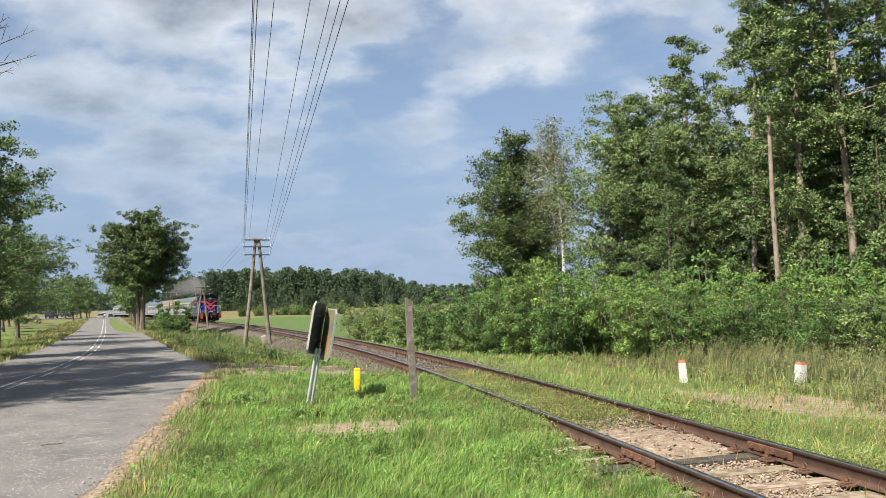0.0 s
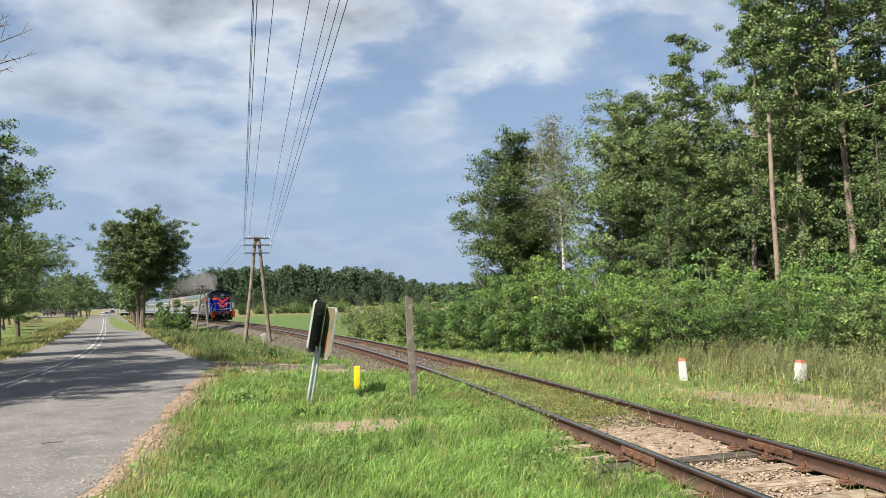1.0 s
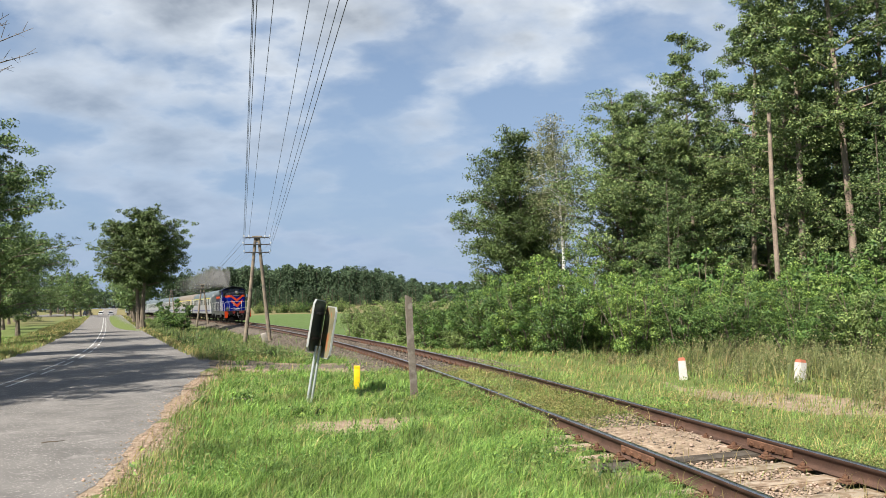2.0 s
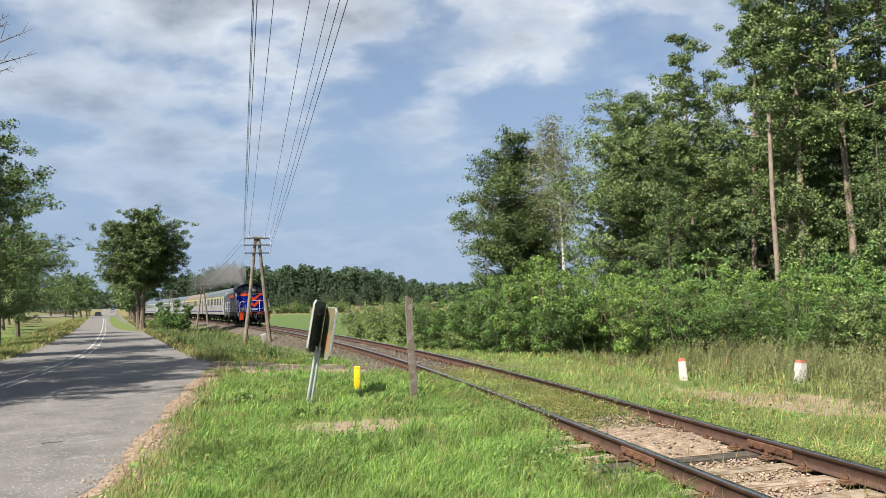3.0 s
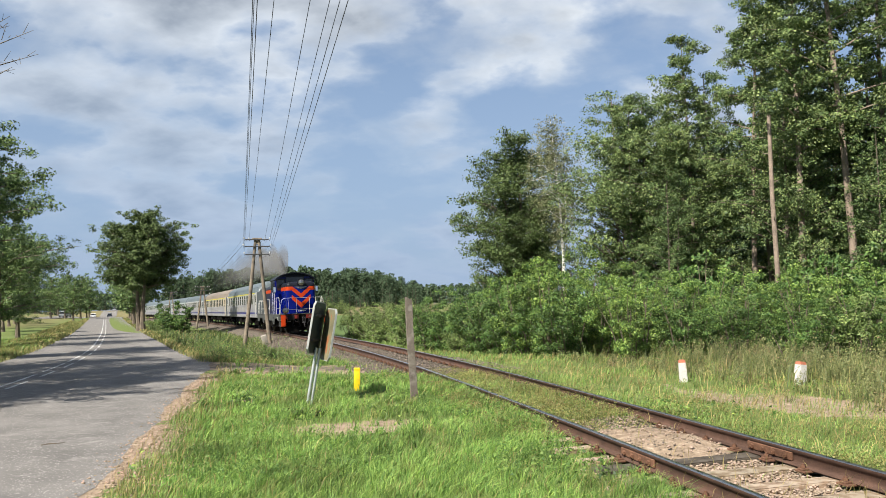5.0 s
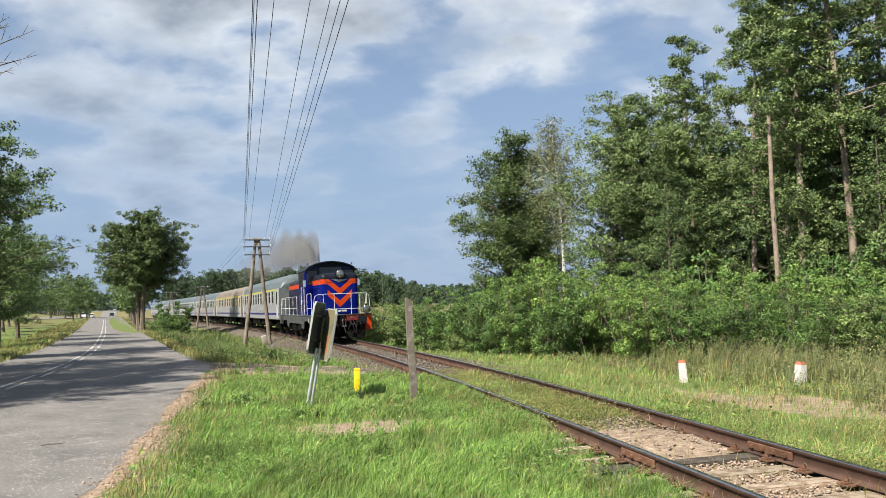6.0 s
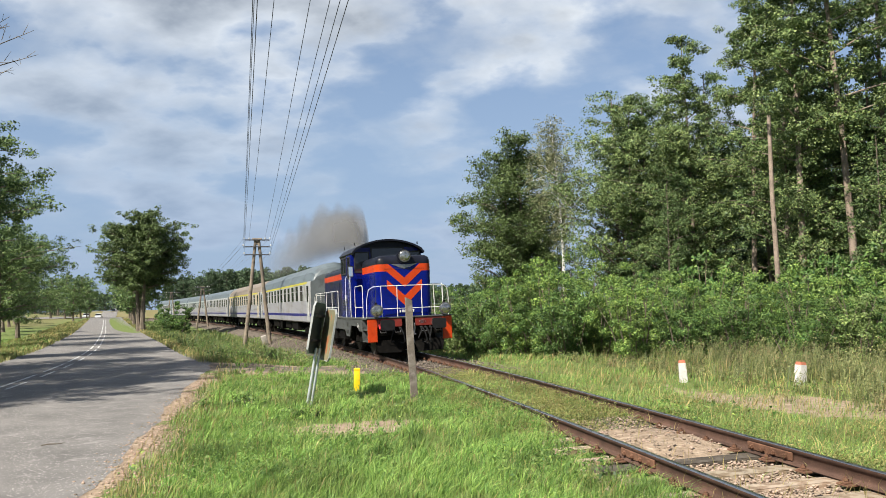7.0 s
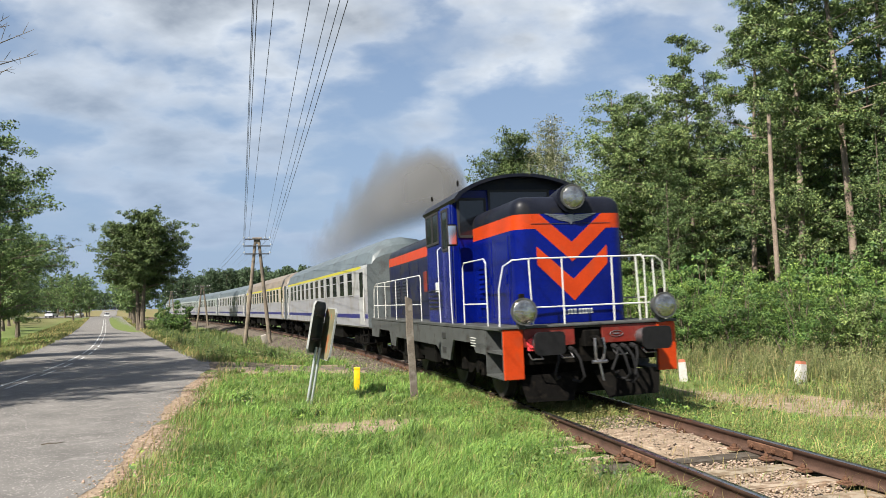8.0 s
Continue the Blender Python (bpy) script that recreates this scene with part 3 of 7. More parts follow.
def wheelset(r, dark):
    bm = bmesh.new()
    rod(bm, (-0.95, 0, 0), (0.95, 0, 0), 0.085, seg=10)
    for s in (-1, 1):
        rod(bm, (s * 0.685, 0, 0), (s * 0.82, 0, 0), r, seg=28)
        rod(bm, (s * 0.655, 0, 0), (s * 0.69, 0, 0), r + 0.03, seg=28)
        rod(bm, (s * 0.82, 0, 0), (s * 0.835, 0, 0), r * 0.84, r * 0.8, seg=28)
        rod(bm, (s * 0.83, 0, 0), (s * 0.90, 0, 0), 0.16, seg=12)
        for k in range(6):
            a = k * math.pi / 3
            rod(bm, (s * 0.834, math.cos(a) * r * 0.5, math.sin(a) * r * 0.5), (s * 0.85, math.cos(a) * r * 0.5, math.sin(a) * r * 0.5), 0.05, seg=8)
    return mesh_of("wheelset", bm, dark, True)


SPIN = []


def wheels(parent, me, r, ys):
    for y in ys:
        ob = new("wheelset", me)
        ob.parent = parent
        ob.matrix_basis = pose(0, y, r)
        tagged(ob, "steel wheels on an axle")
        SPIN.append((ob, y, r))


def bogie(parent, y, base, r, w=1.03):
    """Side frames with axle boxes, coil springs and brake rigging round two axles."""
    bm = bmesh.new()
    for s in (-1, 1):
        x = s * w
        prism(bm, [(y - base / 2 - 0.5, r - 0.02), (y - base / 2 - 0.5, r + 0.2), (y - 0.6, r + 0.28), (y + 0.6, r + 0.28), (y + base / 2 + 0.5, r + 0.2), (y + base / 2 + 0.5, r - 0.02),
                   (y + base / 2 - 0.35, r + 0.02), (y + 0.55, r - 0.16), (y - 0.55, r - 0.16), (y - base / 2 + 0.35, r + 0.02)], x - 0.05, x + 0.05)
        for a in (-1, 1):
            yy = y + a * base / 2
            box(bm, x + s * 0.02 - 0.09, x + s * 0.02 + 0.09, yy - 0.15, yy + 0.15, r - 0.16, r + 0.14, 0.03)
            rod(bm, (x + s * 0.09, yy, r), (x + s * 0.15, yy, r), 0.11, seg=10)
            for o in (-0.27, 0.27):
                for k in range(5):
                    rod(bm, (x, yy + o, r - 0.05 + k * 0.05), (x, yy + o, r - 0.02 + k * 0.05), 0.085, seg=8)
            box(bm, s * 0.75 - 0.06, s * 0.75 + 0.06, yy + a * (r + 0.05) - 0.04, yy + a * (r + 0.05) + 0.04, r - 0.2, r + 0.18, 0.01)
        rod(bm, (x + s * 0.04, y - 0.25, r - 0.1), (x + s * 0.04, y - 0.25, r + 0.4), 0.12, seg=10)
        rod(bm, (x + s * 0.04, y + 0.25, r - 0.1), (x + s * 0.04, y + 0.25, r + 0.4), 0.12, seg=10)
    box(bm, -w, w, y - 0.35, y + 0.35, r + 0.05, r + 0.35, 0.03)
    for a in (-1, 1):
        box(bm, -w, w, y + a * (base / 2 + 0.45) - 0.05, y + a * (base / 2 + 0.45) + 0.05, r, r + 0.18, 0.01)
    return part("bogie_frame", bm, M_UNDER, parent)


def hood(parent, y0, y1, hw, ztop, round_front, paint):
    """A bonnet with rounded shoulders, striped orange under its dark top."""
    bm = bmesh.new()
    box(bm, -hw, hw, y0, y1, 1.325, ztop)
    keep = [e for e in bm.edges if not all(abs(v.co.z - 1.325) < 1e-4 for v in e.verts) and not all(abs(v.co.y - (y1 if round_front else y0)) < 1e-4 for v in e.verts)]
    bmesh.ops.bevel(bm, geom=keep, offset=0.27, segments=6, affect="EDGES", profile=0.55)
    for z in (2.865, 3.11):
        bmesh.ops.bisect_plane(bm, geom=bm.verts[:] + bm.edges[:] + bm.faces[:], plane_co=(0, 0, z), plane_no=(0, 0, 1))
    for f in bm.faces:
        z = f.calc_center_median().z
        f.material_index = 2 if z > 3.11 else 1 if z > 2.865 else 0
    face_y = y0 if round_front else y1
    flat = 0.0006
    # below the band the nose itself is blue between the painted chevrons
    if round_front:
        for f in bm.faces:
            c = f.calc_center_median()
            if f.material_index == 1 and abs(c.y - y0) < flat:
                f.material_index = 0
    return part("hood", bm, [paint, M_ORANGE, M_ROOF], parent)


def plate(parent, name, pts, y, mat, label="", deep=0.004):
    bm = bmesh.new()
    prism(bm, pts, y - deep, y, "y")
    return part(name, bm, mat, parent, label, smooth=False)


def railing(parent, lines, r=0.0125, name="railing"):
    bm = bmesh.new()
    for pts in lines:
        pipe(bm, pts, r, 6)
    return part(name, bm, M_WHITE, parent, "white tubular handrail")


def locomotive():
    loco = tagged(new("locomotive"), "blue diesel shunting locomotive with orange chevrons and white railings", "locomotive")
    Y0, YE = 0.5, 13.74
    # frame: deck plate, side sills with wheel cut-outs, steps
    bm = bmesh.new()
    box(bm, -1.46, 1.46, Y0, YE, 1.255, 1.32, 0.012)
    part("deck", bm, M_FRAME, loco)
    cut = [(Y0 + 0.9, 1.25), (Y0 + 0.9, 0.86), (1.95, 0.86), (2.15, 1.02), (3.45, 1.02), (3.75, 0.62), (4.45, 0.62), (4.62, 0.78), (4.85, 0.86), (9.4, 0.86), (9.6, 0.62), (10.2, 0.62), (10.5, 1.0), (12.2, 1.0), (12.4, 0.75), (YE, 0.75), (YE, 1.25)]
    for s in (-1, 1):
        bm = bmesh.new()
        prism(bm, cut, s * 1.44 - 0.02, s * 1.44 + 0.02)
        part("side_sill", bm, M_FRAME, loco, "dull grey pressed-steel side sill")
        bm = bmesh.new()
        x0, x1 = (s * 1.45, s * 1.12) if s < 0 else (s * 1.12, s * 1.45)
        box(bm, x0, x1, Y0 + 0.02, Y0 + 0.05, 0.52, 1.25)
        box(bm, x0, x1, Y0 + 0.86, Y0 + 0.9, 0.52, 1.25)
        for z in (0.52, 0.9):
            box(bm, x0, x1, Y0 + 0.05, Y0 + 0.86, z, z + 0.03)
        part("corner_step", bm, M_FRAME, loco, "open steel corner step box")
        bm = bmesh.new()
        box(bm, min(s * 1.13, s * 1.45), max(s * 1.13, s * 1.45), Y0 - 0.03, Y0 + 0.016, 0.52, 1.283, 0.008)
        part("corner_panel", bm, M_ORANGE, loco, "orange-red corner panel")
        # door steps in the sill: flat dark plates stand in for the shaded holes
        for z in (0.80, 1.08):
            bm = bmesh.new()
            box(bm, s * 1.463 - 0.006, s * 1.463 + 0.006, 4.02, 4.3, z - 0.06, z + 0.06, 0.004)
            part("step_hole_plate", bm, M_RUBBER, loco, "dark plate standing in for a shaded foot hole")
        if s < 0:
            for k in range(4):
                bm = bmesh.new()
                box(bm, -1.464, -1.460, 1.92 + 0.05 * (k % 2), 2.24, 1.10 - k * 0.045, 1.115 - k * 0.045)
                part("stencil_bar", bm, M_WHITE, loco, smooth=False)
    # buffer beam
    bm = bmesh.new()
    box(bm, -1.13, -0.28, Y0 - 0.02, Y0 + 0.06, 1.0, 1.283, 0.008)
    box(bm, 0.18, 1.13, Y0 - 0.02, Y0 + 0.06, 1.0, 1.283, 0.008)
    part("buffer_beam", bm, M_RED, loco, "dark red buffer beam")
    bm = bmesh.new()
    box(bm, -1.48, 1.48, Y0 - 0.05, Y0 + 0.12, 1.285, 1.325, 0.01)
    part("deck_edge", bm, M_FRAME, loco)
    for yb, sg in ((0.0, 1), (14.24, -1)):
        for s in (-1, 1):
            bm = bmesh.new()
            rod(bm, (s * 0.875, yb + sg * 0.05, 1.07), (s * 0.875, yb + sg * 0.55, 1.07), 0.09, seg=14)
            rod(bm, (s * 0.875, yb + sg * 0.24, 1.07), (s * 0.875, yb + sg * 0.55, 1.07), 0.135, seg=14)
            buf = part("buffer", bm, M_STEEL, loco)
            bm = bmesh.new()
            face = [(s * 0.875 + cx * 0.165 + 0.07 * math.cos(a), 1.07 + cz * 0.10 + 0.07 * math.sin(a)) for cx, cz, a0 in ((1, 1, 0), (-1, 1, 90), (-1, -1, 180), (1, -1, 270)) for a in [radians(a0 + 22.5 * k) for k in range(5)]]
            prism(bm, face, min(yb, yb + sg * 0.06), max(yb, yb + sg * 0.06), "y")
            part("buffer_head", bm, M_BUFFER, buf, "dark greasy rectangular buffer head")
    # coupling hook, screw link, hoses
    bm = bmesh.new()
    box(bm, -0.14, 0.14, Y0 - 0.05, Y0 + 0.1, 0.95, 1.22, 0.02)
    pipe(bm, [(0, Y0 - 0.05, 1.1), (0, 0.3, 1.1), (0, 0.18, 1.06), (0, 0.15, 0.98), (0, 0.22, 0.95)], 0.04, 8)
    hook = part("coupling_hook", bm, M_UNDER, loco)
    bm = bmesh.new()
    for x in (-0.07, 0.07):
        pipe(bm, [(x, 0.22, 1.1), (x * 1.1, 0.2, 0.95), (x * 0.9, 0.22, 0.8), (x * 0.4, 0.24, 0.74)], 0.022, 6)
    rod(bm, (-0.12, 0.24, 0.74), (0.12, 0.24, 0.74), 0.03)
    rod(bm, (0, 0.24, 0.74), (0.05, 0.24, 0.45), 0.018)
    part("screw_link", bm, M_STEEL, hook, "bright steel screw coupling link")
    for x, drop, sw in ((-0.62, 0.36, -0.12), (-0.36, 0.42, 0.1), (0.38, 0.42, 0.12), (0.52, 0.48, 0.1), (0.68, 0.44, -0.1), (0.36, 0.34, -0.16)):
        bm = bmesh.new()
        pipe(bm, [(x, Y0 - 0.02, 0.95), (x, 0.33, 0.92), (x + sw * 0.4, 0.24, 0.8), (x + sw, 0.23, 0.95 - drop), (x + sw * 0.6, 0.3, 0.87 - drop), (x - sw * 0.2, 0.4, 0.89 - drop)], 0.021, 8)
        rod(bm, (x, Y0, 0.95), (x, 0.34, 0.92), 0.04)
        part("air_hose", bm, M_HOSE, loco, "grey rubber brake hose")
    for x in (-0.95, -0.45, 0.45, 0.95):
        bm = bmesh.new()
        pipe(bm, [(x - 0.09, 0.5, 0.9), (x - 0.09, 0.38, 0.82), (x + 0.09, 0.38, 0.82), (x + 0.09, 0.5, 0.9)], 0.012, 6)
        part("shunter_grip", bm, M_STEEL, loco, "thin steel hand grip below the buffer beam")
    bm = bmesh.new()
    rod(bm, (-1.0, 0.44, 1.06), (-1.0, 0.5, 1.06), 0.075, seg=14)
    box(bm, -1.06, -0.94, 0.46, 0.5, 0.94, 1.12, 0.01)
    part("tail_lamp", bm, material("red_lamp_glass", (0.65, 0.05, 0.06), 0.25), loco, "round red tail lamp")
    # maker's oval: a plain raised ring and bar
    bm = bmesh.new()
    ring = [(0.42 + 0.11 * math.cos(a), Y0 - 0.028, 1.14 + 0.045 * math.sin(a)) for a in np.linspace(0, 2 * math.pi, 25)]
    pipe(bm, ring, 0.005, 5)
    box(bm, 0.36, 0.48, Y0 - 0.03, Y0 - 0.024, 1.13, 1.15)
    part("maker_plate", bm, M_STEEL, loco, "small oval plate with a pale rim")
    # plough
    for s in (-1, 1):
        bm = bmesh.new()
        prism(bm, [(s * 0.12, 0.56), (s * 1.2, 0.56), (s * 1.1, 0.17), (s * 0.3, 0.14)], 0.5, 0.53, "y")
        for v in bm.verts:
            v.co.y += 0.25 - abs(v.co.x) * 0.16 - (v.co.z - 0.56) * -0.25
        part("rail_guard", bm, M_UNDER, loco, "dark scratched rail guard plate", smooth=False)
    # tanks and boxes under the deck
    bm = bmesh.new()
    box(bm, -1.3, 1.3, 5.1, 9.1, 0.5, 1.0, 0.08, 2)
    box(bm, -1.38, -0.9, 5.3, 6.4, 0.45, 0.95, 0.03)
    box(bm, -1.38, -0.9, 7.2, 8.8, 0.4, 0.95, 0.03)
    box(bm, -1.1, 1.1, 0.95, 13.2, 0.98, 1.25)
    # Added dark plate that hides the sunlit ground beneath the frame.
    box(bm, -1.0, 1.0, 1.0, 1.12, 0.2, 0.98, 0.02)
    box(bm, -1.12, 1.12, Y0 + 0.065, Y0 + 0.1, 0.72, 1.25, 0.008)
    for y in (1.35, 2.0, 6.0, 8.4, 12.0):   # added blocks that black out the underside, in place of its shade
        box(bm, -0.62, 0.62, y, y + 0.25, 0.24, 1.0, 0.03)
    part("tank_and_dark_fill", bm, M_UNDER, loco)
    me = wheelset(0.55, M_WHEEL)
    for y in (3.97, 10.27):
        bogie(loco, y, 2.6, 0.55, 1.08)
        wheels(loco, me, 0.55, (y - 1.3, y + 1.3))
    # hoods
    nose = hood(loco, 1.05, 3.6, 0.97, 3.42, True, M_BLUE)
    rear = hood(loco, 5.9, 13.15, 0.97, 3.36, False, M_DARKBLUE)
    plate(nose, "chevron", [(-0.70, 3.11), (-0.55, 3.11), (0, 2.64), (0.55, 3.11), (0.70, 3.11), (0.70, 2.865), (0.62, 2.865), (0, 2.32), (-0.62, 2.865), (-0.70, 2.865)], 1.05, M_ORANGE, "orange painted chevron")
    plate(nose, "chevron", [(-0.62, 2.58), (0, 2.03), (0.62, 2.58), (0.62, 2.28), (0, 1.68), (-0.62, 2.28)], 1.05, M_ORANGE, "orange painted chevron")
    # winged emblem as plain feathers
    for s in (-1, 1):
        for k in range(4):
            plate(nose, "emblem_feather", [(s * 0.03, 3.085 - k * 0.03), (s * (0.46 - k * 0.07), 3.115 - k * 0.03), (s * (0.42 - k * 0.07), 3.092 - k * 0.03), (s * 0.03, 3.06 - k * 0.03)], 1.04, M_STEEL, "pale metal emblem bar")
    plate(nose, "emblem_shield", [(-0.05, 3.1), (0.05, 3.1), (0.04, 2.98), (0, 2.93), (-0.04, 2.98)], 1.038, M_STEEL, "pale metal emblem shield")
    # hatch seam over the nose and the number as bars
    plate(nose, "hatch_seam", [(-0.7, 2.952), (0.7, 2.952), (0.7, 2.944), (-0.7, 2.944)], 1.043, M_RUBBER)
    for k, (a, b) in enumerate(((-0.21, -0.17), (-0.13, -0.1), (-0.085, -0.04), (-0.025, 0.02), (0.06, 0.1), (0.115, 0.155), (0.17, 0.21), (0.225, 0.25), (0.265, 0.30))):
        plate(nose, "number_bar", [(a, 1.46), (b, 1.46), (b, 1.545), (a, 1.545)], 1.046, M_WHITE, "white bar of the running number")
    for s in (-1, 1):
        # side doors of the hoods, louvres, handles
        for (ya, yb, hd) in ((1.45, 2.3, nose), (2.35, 3.3, nose), (6.2, 7.3, rear), (7.4, 8.5, rear), (8.6, 9.7, rear), (9.8, 10.9, rear), (11.0, 12.6, rear)):
            bm = bmesh.new()
            box(bm, s * 0.972 - 0.006, s * 0.972 + 0.006, ya, yb, 1.42, 2.82, 0.005)
            box(bm, s * 0.985 - 0.012, s * 0.985 + 0.012, ya + 0.08, ya + 0.14, 2.0, 2.16, 0.004)
            d = part("side_door", bm, M_BLUE if hd is nose else M_DARKBLUE, hd)
            if yb > 9.7 or (ya == 2.35):
                for k in range(9):
                    bm = bmesh.new()
                    z = 1.6 + k * 0.09
                    prism(bm, [(s * 0.979, z), (s * 1.0, z), (s * 0.979, z + 0.05)], ya + 0.2, yb - 0.15, "y")
                    part("louvre", bm, M_ROOF if yb > 9.7 else M_BLUE, d, smooth=False)
        bm = bmesh.new()
        box(bm, s * 0.985 - 0.008, s * 0.985 + 0.008, 7.6, 7.95, 2.0, 2.5, 0.004)
        part("warning_panel", bm, M_RED, rear, "small red panel")
    bm = bmesh.new()
    box(bm, -0.7, 0.7, 7.0, 12.5, 3.34, 3.42, 0.03)
    for y in (8.4, 10.2, 11.6):
        rod(bm, (0, y, 3.38), (0, y, 3.5), 0.45 if y > 9 else 0.16, seg=20)
    part("roof_vents", bm, M_ROOF, rear)
    bm = bmesh.new()
    rod(bm, (0, 6.9, 3.3), (0, 6.9, 3.72), 0.16, seg=14)
    part("exhaust_stack", bm, M_UNDER, rear, "sooty exhaust stack")
    # headlamp on the nose in its round housing
    bm = bmesh.new()
    rod(bm, (0, 0.98, 3.36), (0, 1.55, 3.33), 0.25, 0.2, seg=24)
    part("lamp_housing", bm, M_ROOF, nose)
    lamp(loco, 0, 0.95, 3.37, 0.2)
    for s in (-1, 1):
        lamp(loco, s * 1.17, 0.30, 1.55, 0.2)
        bm = bmesh.new()
        box(bm, s * 1.17 - 0.05, s * 1.17 + 0.05, 0.36, 0.52, 1.28, 1.5, 0.01)
        part("lamp_bracket", bm, M_FRAME, loco)
        bm = bmesh.new()
        box(bm, s * 1.17 - 0.04, s * 1.17 + 0.04, 0.32, 0.4, 1.74, 1.82, 0.01)
        part("lamp_cap", bm, M_UNDER, loco)
    # cab
    W, YC, YR = 1.335, 3.5, 6.0
    side = [(YC, 1.325), (YR, 1.325), (YR, 3.74), (YC, 3.74)]
    arc = [(x, 3.70 + 0.46 * (1 - (x / 1.385) ** 2) ** 0.75) for x in np.linspace(-1.385, 1.385, 25)]
    arc[0], arc[-1] = (-1.385, 3.68), (1.385, 3.68)
    bm = bmesh.new()
    box(bm, -W, W, YC, YR, 1.325, 3.72)
    bmesh.ops.bevel(bm, geom=[e for e in bm.edges if abs(e.verts[0].co.z - e.verts[1].co.z) > 1], offset=0.1, segments=4, affect="EDGES")
    inner = [(x * 0.92, 3.7 + (z - 3.7) * 0.9) for x, z in arc]
    prism(bm, [(-W + 0.02, 3.6)] + inner + [(W - 0.02, 3.6)], YC + 0.03, YR - 0.03, "y")
    cab = part("cab", bm, M_BLUE, loco)
    bm = bmesh.new()
    inner = [(x * 0.965, z - 0.06) for x, z in arc[::-1]]
    prism(bm, arc + inner, YC - 0.26, YR + 0.05, "y")
    prism(bm, [(x, z - 0.012) for x, z in arc[2:-2]] , YC - 0.02, YR + 0.02, "y")
    roof = part("roof", bm, M_ROOF, cab, "dark arched cab roof with overhanging brim")
    bm = bmesh.new()
    for s in (-1, 1):
        for y in (3.6, 5.8):
            ring = [(s * 1.2, y + 0.04 * math.cos(a), 4.02 + 0.05 * math.sin(a)) for a in np.linspace(0, 2 * math.pi, 11)]
            pipe(bm, ring, 0.012, 5)
    part("lifting_eyes", bm, M_UNDER, cab)

    def window(x0, x1, z0, z1, y, out):
        bm = bmesh.new()
        for a, b, c, d in ((x0, x1, z0, z0 + 0.05), (x0, x1, z1 - 0.05, z1), (x0, x0 + 0.05, z0 + 0.05, z1 - 0.05), (x1 - 0.05, x1, z0 + 0.05, z1 - 0.05)):
            box(bm, a, b, min(y, y + out * 0.02), max(y, y + out * 0.02), c, d)
        fr = part("cab_window", bm, M_RUBBER, cab, smooth=False)
        bm = bmesh.new()
        box(bm, x0 + 0.04, x1 - 0.04, min(y, y + out * 0.01), max(y, y + out * 0.01), z0 + 0.04, z1 - 0.04)
        part("pane", bm, M_PANE, fr, "dark reflecting window pane", smooth=False)

    def side_window(y0, y1, z0, z1, s):
        x = s * W
        bm = bmesh.new()
        for a, b, c, d in ((y0, y1, z0, z0 + 0.05), (y0, y1, z1 - 0.05, z1), (y0, y0 + 0.05, z0 + 0.05, z1 - 0.05), (y1 - 0.05, y1, z0 + 0.05, z1 - 0.05)):
            box(bm, min(x, x + s * 0.02), max(x, x + s * 0.02), a, b, c, d)
        fr = part("cab_window", bm, M_RUBBER, cab, smooth=False)
        bm = bmesh.new()
        box(bm, min(x, x + s * 0.01), max(x, x + s * 0.01), y0 + 0.04, y1 - 0.04, z0 + 0.04, z1 - 0.04)
        part("pane", bm, M_PANE, fr, "dark reflecting window pane", smooth=False)
    for a, b in ((-1.27, -0.68), (-0.64, 0.64), (0.68, 1.27)):
        window(a, b, 3.4 if abs(a + b) < 0.5 else 2.95, 3.88 if abs(a + b) < 0.5 else 3.72, YC, -1)
        window(a, b, 3.4 if abs(a + b) < 0.5 else 2.95, 3.88 if abs(a + b) < 0.5 else 3.72, YR, 1)
    for s in (-1, 1):
        side_window(4.75, 5.3, 2.95, 3.62, s)
        side_window(5.32, 5.9, 2.95, 3.62, s)
        # door with its own narrow window and kick strips
        bm = bmesh.new()
        box(bm, s * 1.34 - 0.01, s * 1.34 + 0.01, 3.72, 4.55, 1.4, 3.68, 0.008)
        d = part("cab_door", bm, M_BLUE, cab)
        side_window(3.9, 4.4, 2.75, 3.58, s * 1.012)
        for k in range(5):
            bm = bmesh.new()
            box(bm, s * 1.353 - 0.02, s * 1.353 + 0.004, 4.7, 5.85, 1.62 + k * 0.09, 1.635 + k * 0.09)
            part("grille_bar", bm, M_ROOF, cab, smooth=False)
        bm = bmesh.new()
        box(bm, s * 1.35 - 0.018, s * 1.35 + 0.003, 4.85, 5.1, 1.95, 2.15)
        part("notice", bm, M_WHITE, cab, "small white notice", smooth=False)
        # mirror on the cab's front corner
        bm = bmesh.new()
        box(bm, s * 1.45 - 0.1, s * 1.45 + 0.1, 3.22, 3.27, 2.78, 3.19, 0.04, 3)
        pipe(bm, [(s * 1.31, 3.52, 3.2), (s * 1.45, 3.27, 3.15)], 0.012)
        pipe(bm, [(s * 1.31, 3.52, 2.9), (s * 1.45, 3.27, 2.9)], 0.012)
        mir = part("mirror", bm, M_RUBBER, cab)
        bm = bmesh.new()
        box(bm, s * 1.45 - 0.075, s * 1.45 + 0.075, 3.214, 3.222, 2.81, 3.16, 0.002)
        part("mirror_glass", bm, M_MIRROR, mir, "silver rear-view glass", smooth=False)
    # railings
    f = 0.56
    top = 2.36
    railing(loco, [[(-1.42, 0.7, 1.32), (-1.42, 0.66, 1.9), (-1.36, 0.6, 2.25), (-1.22, f, top - 0.02), (-0.9, f, top), (0.9, f, top), (1.22, f, top - 0.02), (1.36, 0.6, 2.25), (1.42, 0.66, 1.9), (1.42, 0.7, 1.32)]])
